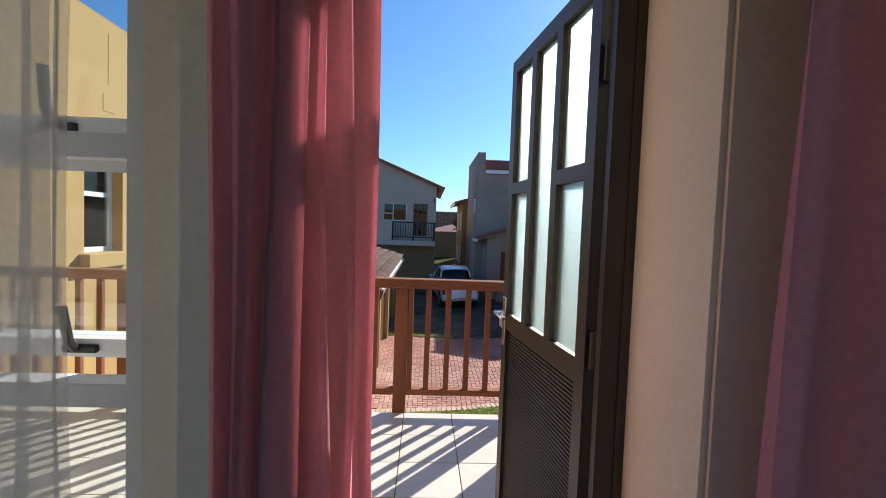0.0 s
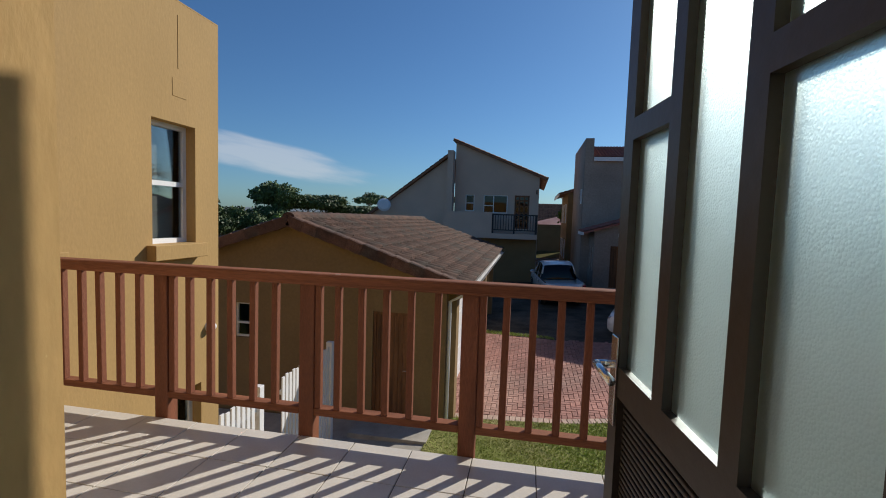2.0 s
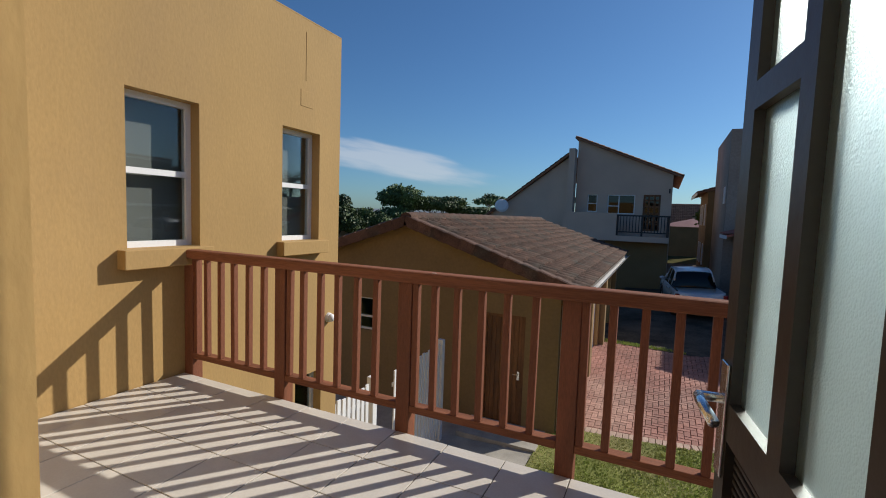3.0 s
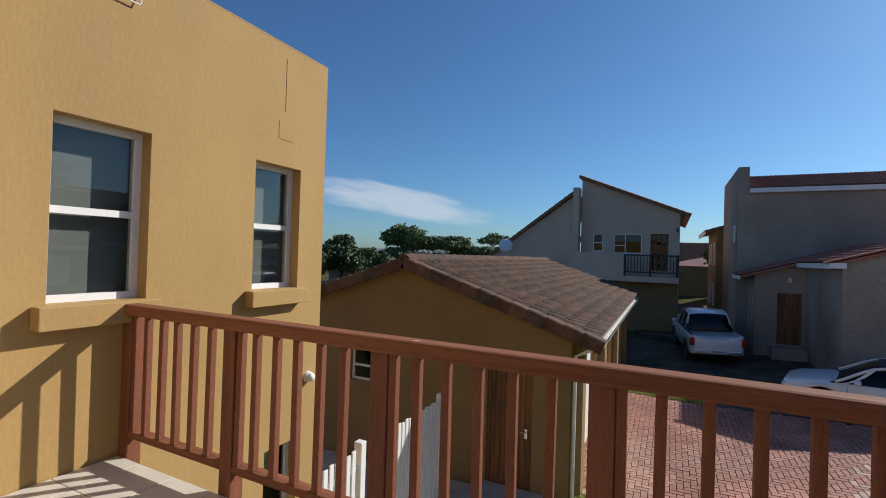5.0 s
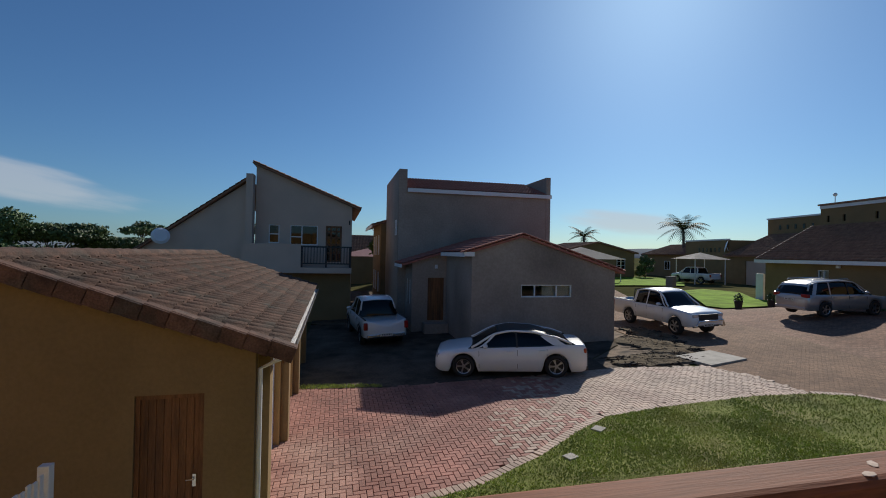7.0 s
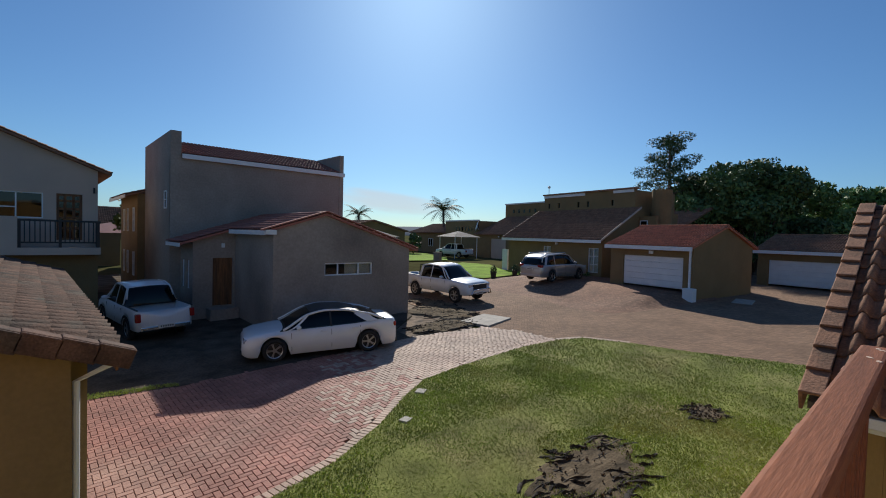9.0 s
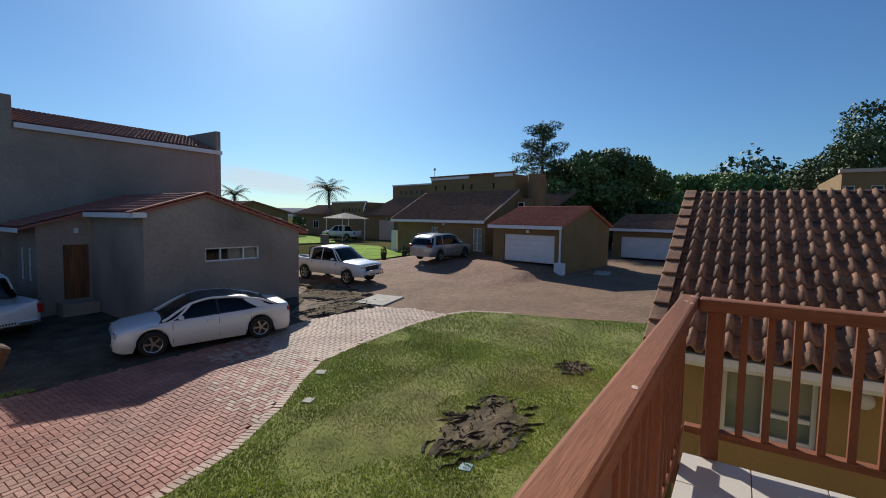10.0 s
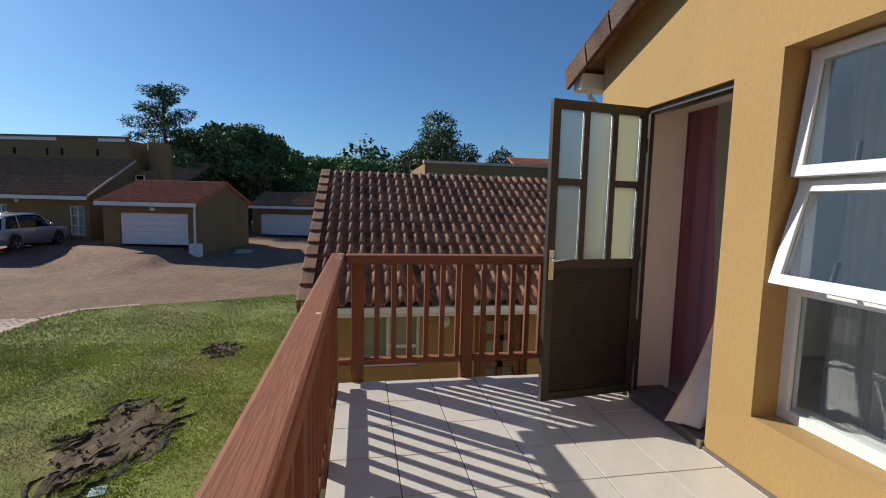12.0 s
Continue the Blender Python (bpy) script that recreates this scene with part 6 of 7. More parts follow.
    for s in (1, -1):
        bm = bmesh.new()
        x, z = spec["mirror"]
        bmesh.ops.create_uvsphere(bm, u_segments=12, v_segments=8, radius=0.1, matrix=pose(x, s * (W + 0.07), z) @ Matrix.Diagonal((0.75, 1.15, 0.72, 1)))
        box(bm, x - 0.03, x + 0.03, *sorted((s * W * 0.86, s * (W + 0.03))), z - 0.05, z - 0.01)
        part("mirror", bm, paint, ob, "door mirror", True)
        for key, material in (("headlights", LAMP_CLEAR), ("taillights", LAMP_RED)):
            xa, xb, ya, yb, za, zb = spec[key]
            bm = bmesh.new()
            box(bm, xa, xb, *sorted((s * ya, s * yb)), za, zb, None, 0.03)
            part(key[:-1], bm, material, ob, "clear headlight" if key == "headlights" else "red tail light")
    xa, xb, y, za, zb = spec["grille"]
    part("grille", slab(xa, xb, -y, y, za, zb, bevel=0.02), BLACK, ob, "dark front grille")
    part("front_intake", slab(L / 2 - 0.10, L / 2 - 0.012, -W * 0.62, W * 0.62, base + 0.02, base + 0.14, bevel=0.02), BLACK, ob)
    part("rear_bumper", slab(-L / 2 - 0.02, -L / 2 + 0.12, -W * 0.84, W * 0.84, base + 0.02, base + 0.17, bevel=0.03), spec.get("bumper", BLACK), ob)
    for x, z in ((L / 2 + 0.004, spec["plates"][0]), (-L / 2 - 0.03, spec["plates"][1])):
        p_ = part("number_plate", slab(x - 0.008, x + 0.008, -0.25, 0.25, z - 0.055, z + 0.055), PLATE, ob, "white number plate")
        d_ = 0.0095 if x > 0 else -0.0095
        for k in range(6):
            part("plate_bar", slab(x + d_ - 0.001, x + d_ + 0.001, -0.2 + 0.07 * k, -0.16 + 0.07 * k, z - 0.03, z + 0.03), BLACK, p_)
    return ob


SEDAN = dict(length=4.69, width=1.81, wheel=0.345, front_axle=1.46, rear_axle=-1.38, sill=0.17, belt=0.92, spokes=5,
             deck=[(-2.345, 0.82), (-2.27, 1.0), (-1.8, 1.04), (-0.9, 0.97), (0.9, 0.93), (1.35, 0.91), (2.0, 0.83), (2.27, 0.74), (2.345, 0.60)],
             roof=[(-1.95, 1.03), (-1.35, 1.25), (-0.65, 1.41), (0.0, 1.44), (0.4, 1.37), (1.3, 0.90)], roof_panel=(-1.15, 0.42), roof_paint=BLACK,
             pillars=[(1.16, 0.46, 0.085), (-0.20, -0.18, 0.055), (-1.52, -1.12, 0.40)], doors=(0.98, -0.20, -1.1), handles=(0.02, -0.95), mirror=(0.78, 0.99),
             headlights=(2.0, 2.30, 0.44, 0.80, 0.60, 0.73), taillights=(-2.31, -2.10, 0.50, 0.84, 0.74, 0.90), grille=(2.28, 2.362, 0.36, 0.38, 0.62), plates=(0.33, 0.62), bumper=BLACK)
PICKUP = dict(length=5.33, width=1.85, wheel=0.39, front_axle=1.72, rear_axle=-1.36, sill=0.42, belt=1.1, spokes=6, bed=(-2.60, -0.95, 0.78),
              deck=[(-2.665, 1.10), (-2.5, 1.14), (-0.9, 1.14), (0.9, 1.16), (1.25, 1.16), (2.1, 1.10), (2.5, 1.04), (2.62, 0.98), (2.665, 0.84)],
              roof=[(-1.06, 1.12), (-0.90, 1.74), (-0.35, 1.83), (0.40, 1.81), (0.62, 1.74), (1.38, 1.15)], roof_panel=(-0.92, 0.68), roof_paint=CAR_WHITE,
              pillars=[(1.28, 0.62, 0.09), (-0.08, -0.06, 0.07), (-0.96, -0.86, 0.16)], doors=(1.0, -0.05, -0.80), handles=(0.1, -0.55), mirror=(0.85, 1.24),
              headlights=(2.35, 2.655, 0.50, 0.78, 0.84, 1.0), taillights=(-2.67, -2.52, 0.76, 0.92, 0.78, 1.05), grille=(2.56, 2.685, 0.50, 0.66, 0.98), plates=(0.52, 0.56), bumper=CHROME)
UTE = dict(PICKUP, length=5.1, width=1.80, front_axle=1.60, rear_axle=-1.40, bed=(-2.50, -0.95, 0.78), 
           deck=[(-2.55, 1.10), (-2.4, 1.14), (-0.9, 1.14), (0.9, 1.15), (1.2, 1.13), (2.0, 1.07), (2.40, 1.0), (2.55, 0.80)],
           headlights=(2.1, 2.40, 0.52, 0.82, 0.74, 0.92), taillights=(-2.56, -2.42, 0.74, 0.90, 0.76, 1.05), grille=(2.42, 2.55, 0.5, 0.58, 0.78))
SUV = dict(length=4.89, width=1.87, wheel=0.36, front_axle=1.50, rear_axle=-1.39, sill=0.30, belt=1.05, spokes=5,
           deck=[(-2.445, 0.95), (-2.36, 1.10), (-1.9, 1.09), (0.95, 1.06), (1.3, 1.02), (2.05, 0.92), (2.36, 0.78), (2.445, 0.56)],
           roof=[(-2.40, 1.12), (-2.12, 1.55), (-1.6, 1.68), (-0.4, 1.73), (0.35, 1.68), (0.55, 1.60), (1.35, 1.03)], roof_panel=(-2.2, 0.6), roof_paint=CAR_SILVER,
           pillars=[(1.22, 0.56, 0.09), (-0.05, -0.03, 0.06), (-1.1, -1.05, 0.07), (-2.05, -1.75, 0.22)], doors=(0.98, -0.05, -1.1), handles=(0.1, -0.9), mirror=(0.85, 1.14),
           headlights=(2.08, 2.34, 0.52, 0.84, 0.72, 0.90), taillights=(-2.44, -2.25, 0.56, 0.90, 0.92, 1.10), grille=(2.34, 2.44, 0.45, 0.56, 0.80), plates=(0.45, 0.80), bumper=CAR_SILVER)


def on_ground(x, y, heading):
    """A place on the ground for a car whose nose points along heading (degrees from +x)."""
    a = radians(heading)
    f = (gz(x + math.cos(a), y + math.sin(a)) - gz(x - math.cos(a), y - math.sin(a))) / 2
    s = (gz(x - math.sin(a), y + math.cos(a)) - gz(x + math.sin(a), y - math.cos(a))) / 2
    return pose(x, y, gz(x, y) - 0.005, 0, 0, heading) @ pose(0, 0, 0, math.degrees(math.atan(s)), -math.degrees(math.atan(f)), 0)


before_cars = set(scene.objects)
car("sedan", "white sedan with black roof parked on the red paving", on_ground(4.30, 13.35, 163), CAR_WHITE, SEDAN)
hil = car("pickup", "white double-cab pickup with chrome bull bar on bare soil", on_ground(14.15, 18.3, -88), CAR_WHITE, PICKUP)
bm = bmesh.new()
tube(bm, [(2.60, -0.75, 0.45), (2.78, -0.72, 0.50), (2.80, -0.62, 0.72), (2.80, 0.62, 0.72), (2.78, 0.72, 0.50), (2.60, 0.75, 0.45)], 0.035, 8)
part("bull_bar", bm, CHROME, hil, "chrome bull bar", True)
bm = bmesh.new()
tube(bm, [(-1.1, -0.8, 1.08), (-1.12, -0.68, 1.72), (-1.12, 0.68, 1.72), (-1.1, 0.8, 1.08)], 0.03, 8)
part("roll_bar", bm, BLACK, hil, "black roll bar", True)
ute = car("pickup", "white double-cab pickup seen from behind, parked in shade", on_ground(0.45, 20.05, 97), CAR_WHITE, UTE)
for s in (-1, 1):
    for x in (1.60, -1.40):
        bm = bmesh.new()
        for k in range(13):
            a = math.pi * k / 12
            for q in (0.41, 0.50):
                bm.verts.new((x + q * math.cos(a), s * 0.915, 0.375 + q * math.sin(a)))
        bm.verts.ensure_lookup_table()
        for k in range(12):
            bm.faces.new([bm.verts[i] for i in (2 * k, 2 * k + 1, 2 * k + 3, 2 * k + 2)])
        bmesh.ops.solidify(bm, geom=bm.faces[:], thickness=0.04)
        part("wheel_arch", bm, BLACK, ute, "black wheel-arch flare")
suv = car("suv", "silver sport utility car parked on a sloping drive", pose(0, 0, terrace(22.9, 17.1)) @ on_ground(22.9, 17.1, -3), CAR_SILVER, SUV)
for s in (-1, 1):
    bm = bmesh.new()
    tube(bm, [(-1.9, s * 0.64, 1.70), (-1.8, s * 0.64, 1.76), (0.2, s * 0.64, 1.78), (0.3, s * 0.64, 1.73)], 0.02, 6)
    part("roof_rail", bm, CHROME, suv, "silver roof rail")
car("pickup", "white pickup under the shade carport", on_ground(38.4, 43.1, 100), CAR_WHITE, UTE)
settle(before_cars, ESTATE)


# ---- trees and planting ----
BARK = mat("grey_brown_bark", (0.13, 0.095, 0.07), 0.9, var=0.3, scale=3, bump=0.6, bump_scale=12, stretch=(1, 1, 0.3))


def leaf_mat(name, color):
    m = mat(name, color, 0.6, var=0.35, scale=0.6, fine=3, bump=0.0, per_object=0.35)
    m.node_tree.nodes["Principled BSDF"].inputs["Subsurface Weight"].default_value = 0.0
    return m


LEAF = leaf_mat("broad_leaf", (0.13, 0.19, 0.055))
LEAF_LIGHT = leaf_mat("light_leaf", (0.15, 0.21, 0.05))
LEAF_DARK = leaf_mat("dark_leaf", (0.095, 0.14, 0.048))
NEEDLE = leaf_mat("pine_needle", (0.05, 0.085, 0.032))
FROND = leaf_mat("palm_frond", (0.075, 0.10, 0.035))


def leaves(parent, name, blobs, count, size, material, rng, flat=1.0):
    """A crown of many small leaf clumps on and in the given blobs (x, y, z, rx, ry, rz)."""
    total = sum(b[3] * b[4] + b[5] * b[3] for b in blobs)
    pts, faces = [], []
    for b in blobs:
        n = max(20, int(count * (b[3] * b[4] + b[5] * b[3]) / total))
        d = rng.normal(size=(n, 3))
        d /= np.linalg.norm(d, axis=1)[:, None]
        r = rng.uniform(0.45, 1.06, n) ** 0.6
        lump = 1 + 0.16 * np.sin(d[:, 0] * 5 + b[0]) * np.sin(d[:, 1] * 6 + b[1]) + 0.10 * np.sin(d[:, 2] * 9 + b[2])
        p = np.array(b[:3]) + d * (r * lump)[:, None] * np.array(b[3:6])
        u = rng.normal(size=(n, 3))
        u /= np.linalg.norm(u, axis=1)[:, None]
        v = np.cross(u, d + 0.6 * rng.normal(size=(n, 3)))
        v /= np.linalg.norm(v, axis=1)[:, None] + 1e-9
        s = size * rng.uniform(0.55, 1.35, n)[:, None]
        k = len(pts)
        quad = np.stack([p - u * s, p + v * s * 0.55 * flat, p + u * s, p - v * s * 0.55 * flat], 1).reshape(-1, 3)
        pts += quad.tolist()
        faces += [(k + 4 * i, k + 4 * i + 1, k + 4 * i + 2, k + 4 * i + 3) for i in range(n)]
    me = bpy.data.meshes.new(name)
    me.from_pydata(pts, [], faces)
    me.materials.append(material)
    ob = new(name, me)
    ob.parent = parent
    return ob


def tree(name, label, x, y, height, spread, material, seed, count=5000, size=0.35, trunk=0.25, low=0.3, flat_top=False, category="tree"):
    """A trunk with limbs and an uneven crown; low: where the crown starts, as a share of the height."""
    rng = np.random.default_rng(seed)
    t = thing(name, label, category)
    z = gz(x, y) - 0.1
    bm = bmesh.new()
    top = Vector((x + rng.uniform(-0.5, 0.5), y + rng.uniform(-0.5, 0.5), z + height * (0.55 + 0.25 * low)))
    tube(bm, [(x, y, z), (x + rng.uniform(-0.2, 0.2), y, z + height * low * 0.6), top], trunk, 8, trunk * 0.45)
    blobs = []
    n = 9 if not flat_top else 8
    for k in range(n):
        a = 2 * math.pi * k / n + rng.uniform(-0.4, 0.4)
        q = spread * rng.uniform(0.35, 0.68)
        h = z + height * (rng.uniform(low + 0.12, 0.80) if not flat_top else rng.uniform(0.72, 0.85))
        c = (x + q * math.cos(a), y + q * math.sin(a), h)
        tube(bm, [(x, y, z + height * low * 0.8), (x + 0.5 * q * math.cos(a), y + 0.5 * q * math.sin(a), (h + z + height * low) / 2 + 0.3), c], trunk * 0.4, 6, trunk * 0.12)
        r = spread * rng.uniform(0.30, 0.48)
        blobs.append((*c, r, r, r * (0.75 if not flat_top else 0.35)))
    blobs.append((x, y, z + height * 0.84, spread * 0.42, spread * 0.42, height * (0.16 if not flat_top else 0.09)))
    part("trunk", bm, BARK, t, smooth=True)
    leaves(t, "crown", blobs, count, size, material, rng)
    return t


def pine(x, y, height, seed):
    rng = np.random.default_rng(seed)
    t = thing("pine_tree", "tall dark pine with a bare trunk and open crown", "tree")
    z = gz(x, y) - 0.1
    bm = bmesh.new()
    tube(bm, [(x, y, z), (x + 0.15, y, z + height * 0.5), (x - 0.1, y + 0.1, z + height * 0.95)], 0.32, 8, 0.07)
    blobs = []
    for k in range(17):
        f = 0.56 + 0.40 * k / 16
        a = k * 2.4 + rng.uniform(-0.3, 0.3)
        q = height * (0.19 * (1.08 - f) * 2.0 + 0.03) * rng.uniform(0.7, 1.15)
        s = Vector((x, y, z + height * (f - 0.05)))
        e = Vector((x + q * math.cos(a), y + q * math.sin(a), z + height * (f + rng.uniform(0.0, 0.03))))
        tube(bm, [s, (s + e) / 2 + Vector((0, 0, -0.1)), e], 0.07, 5, 0.02)
        r = height * rng.uniform(0.045, 0.075)
        blobs.append((e.x, e.y, e.z + 0.1, r * 1.4, r * 1.4, r * 0.62))
        m_ = (s + e) / 2
        blobs.append((m_.x, m_.y, m_.z + 0.2, r * 0.9, r * 0.9, r * 0.45))
    blobs.append((x, y, z + height * 0.95, height * 0.07, height * 0.07, height * 0.06))
    part("trunk", bm, BARK, t, smooth=True)
    leaves(t, "crown", blobs, 9000, 0.13, NEEDLE, rng, 0.6)


def palm(name, label, x, y, height, reach, seed):
    rng = np.random.default_rng(seed)
    t = thing(name, label, "palm tree")
    z = gz(x, y) - 0.1
    bm = bmesh.new()
    tube(bm, [(x, y, z), (x + 0.1, y, z + height * 0.5), (x, y, z + height)], 0.22, 8, 0.18)
    part("trunk", bm, BARK, t, smooth=True)
    for k in range(22):
        a = 2 * math.pi * k / 22 + rng.uniform(-0.15, 0.15)
        rise = rng.uniform(0.05, 1.45)
        bm = bmesh.new()
        rib = [Vector((x + reach * s * math.cos(a), y + reach * s * math.sin(a), z + height + reach * (rise * s - 0.75 * s * s))) for s in (i / 12 for i in range(13))]
        tube(bm, rib, 0.03, 4, 0.008)
        side = Vector((-math.sin(a), math.cos(a), 0))
        for i in range(1, 13):
            ln = reach * 0.26 * math.sin(math.pi * (0.12 + 0.8 * i / 12))
            ahead = (rib[i] - rib[i - 1])
            for sgn in (1, -1):
                tip = rib[i] + side * sgn * ln + ahead * 0.9 + Vector((0, 0, -ln * 0.45))
                bm.faces.new([bm.verts.new(p) for p in (rib[i - 1], rib[i - 1] + ahead * 0.55, tip)])
        part("frond", bm, FROND, t)


def polar(bearing, dist):
    """A place by bearing (degrees from +y towards +x) and distance from the balcony corner of the path."""
    a = radians(bearing)
    return -2.0 + dist * math.sin(a), -0.5 + dist * math.cos(a)


pine(45.0, 18.3, 13.6, 4)
for b, d, h, s, mt_, sd in ((70.5, 52, 9.6, 4.6, LEAF, 1), (73.5, 50, 10.4, 4.8, LEAF, 2), (76.5, 50, 10.6, 4.6, LEAF, 3), (79.0, 52, 10.0, 4.2, LEAF_DARK, 5), (68.2, 56, 8.6, 3.8, LEAF_DARK, 6), (81.5, 56, 8.8, 4.0, LEAF, 8), (75.0, 60, 9.8, 5.0, LEAF_DARK, 9)):
    x, y = polar(b, d)
    tree("broadleaf_tree", "dense dark green broadleaf tree behind the garages", x, y, h, s, mt_, sd, 15000, 0.21, 0.3, 0.04)
for b, d, h, s, mt_, sd in ((99.4, 45, 12.4, 4.4, LEAF_DARK, 21), (95.8, 50, 8.8, 3.2, LEAF_DARK, 22), (107.5, 48, 9.0, 3.6, LEAF_DARK, 23), (95.5, 56, 8.0, 3.0, LEAF, 24)):
    x, y = polar(b, d)
    tree("gum_tree", "tall ragged gum tree behind the tiled roof", x, y, h, s, mt_, sd, 11000, 0.15, 0.3, 0.35)
for k, (b, d, h, s) in enumerate(((82, 98, 11.5, 8), (84.5, 95, 12, 8), (87.5, 100, 12.6, 8), (90, 96, 12, 8), (92.5, 100, 12, 8), (95, 100, 11.5, 8), (110, 80, 11, 8), (115, 80, 11, 8))):
    x, y = polar(b, d)
    tree("wood_tree", "round-crowned tree of the wooded rise", x, y, h, s, LEAF, 40 + k, 26000, 0.36, 0.35, 0.05)
for k, (b, d, h, s, flat_) in enumerate(((-35.2, 62, 5.0, 3.4, False), (-31.2, 66, 8.8, 3.9, False), (-26.5, 70, 7.6, 6.0, True), (-21.5, 74, 5.8, 5.0, True), (-38.5, 60, 6.8, 3.6, False), (-43.5, 58, 5.6, 4.2, False), (-29, 54, 4.0, 2.6, False))):
    x, y = polar(b, d)
    tree("acacia_tree" if flat_ else "broadleaf_tree", "flat-crowned dark acacia beyond the garage" if flat_ else "dark green tree beyond the garage", x, y, h, s, LEAF_DARK if k < 6 else LEAF_LIGHT, 60 + k, 11000, 0.20, 0.25, 0.28, flat_)
for k, (b, d, h) in enumerate(((-12.8, 120, 11.5), (-19.5, 105, 9.8), (-8.0, 125, 10.5), (-18.2, 106, 9.2))):
    x, y = polar(b, d)
    tree("acacia_tree", "thin flat-topped tree standing above the woods", x, y, h, 4.0, LEAF_DARK, 80 + k, 2200, 0.26, 0.2, 0.7, True)
px, py = polar(42.0, 78)
palm("palm_tree", "feathery palm beyond the bungalows", px, py, 7.2, 3.6, 2)
px, py = polar(31.4, 76)
palm("palm_tree", "small round palm beyond the bungalows", px, py, 6.0, 2.4, 3)
tree("round_shrub", "clipped round shrub beside the gabled bungalow", 39.6, 52.4, 3.2, 1.3, LEAF_DARK, 33, 2500, 0.14, 0.12, 0.1, category="shrub")
x, y = polar(9.0, 38)
tree("shrub_tree", "leafy green shrub tree behind the cream house", x, y, 6.2, 2.2, LEAF_LIGHT, 31, 2500, 0.2, 0.15, 0.3)

# far woods all round, as one belt of clumps on the rising ground
rng = np.random.default_rng(11)
blobs = []
for k in range(230):
    b = rng.uniform(-75, 12)
    d = rng.uniform(120, 210)
    x, y = polar(b, d)
    r = rng.uniform(2.6, 4.6)
    blobs.append((x, y, gz(x, y) + r * 0.5, r, r, r * 0.75))
for k in range(150):
    b = rng.uniform(82, 150)
    d = rng.uniform(120, 200)
    x, y = polar(b, d)
    r = rng.uniform(6, 9)
    blobs.append((x, y, gz(x, y) + 6.0 + rng.uniform(0, 6.5), r, r, r * 0.8))
woods = thing("far_woods", "dark belt of distant trees along the horizon", "woods", kind="stuff")
leaves(woods, "foliage", blobs, 120000, 0.62, LEAF_DARK, rng)

# low hills beyond; the blue of distant haze is put into their colour
HILL = mat("haze_tinted_hill", (0.16, 0.19, 0.22), 1.0, var=0.1, scale=0.004, fine=0.02, bump=0.0)
bm = bmesh.new()
prev = None
for k in range(121):
    b = -90 + 2.2 * k
    x, y = polar(b, 1500)
    h = 12 + 22 * max(0.0, noise.noise((k * 0.09, 3.1, 0))) + 8 * noise.noise((k * 0.4, 1.0, 0)) + (16 if 20 < b < 60 else 0)
    cur = (bm.verts.new((x, y, -8)), bm.verts.new((x * 1.04, y * 1.04, h)), bm.verts.new((x * 1.25, y * 1.25, -8)))
    if prev:
        bm.faces.new((prev[0], cur[0], cur[1], prev[1]))
        bm.faces.new((prev[1], cur[1], cur[2], prev[2]))
    prev = cur
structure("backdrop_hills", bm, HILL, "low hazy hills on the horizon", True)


# ---- small things on the ground ----
before_bits = set(scene.objects)


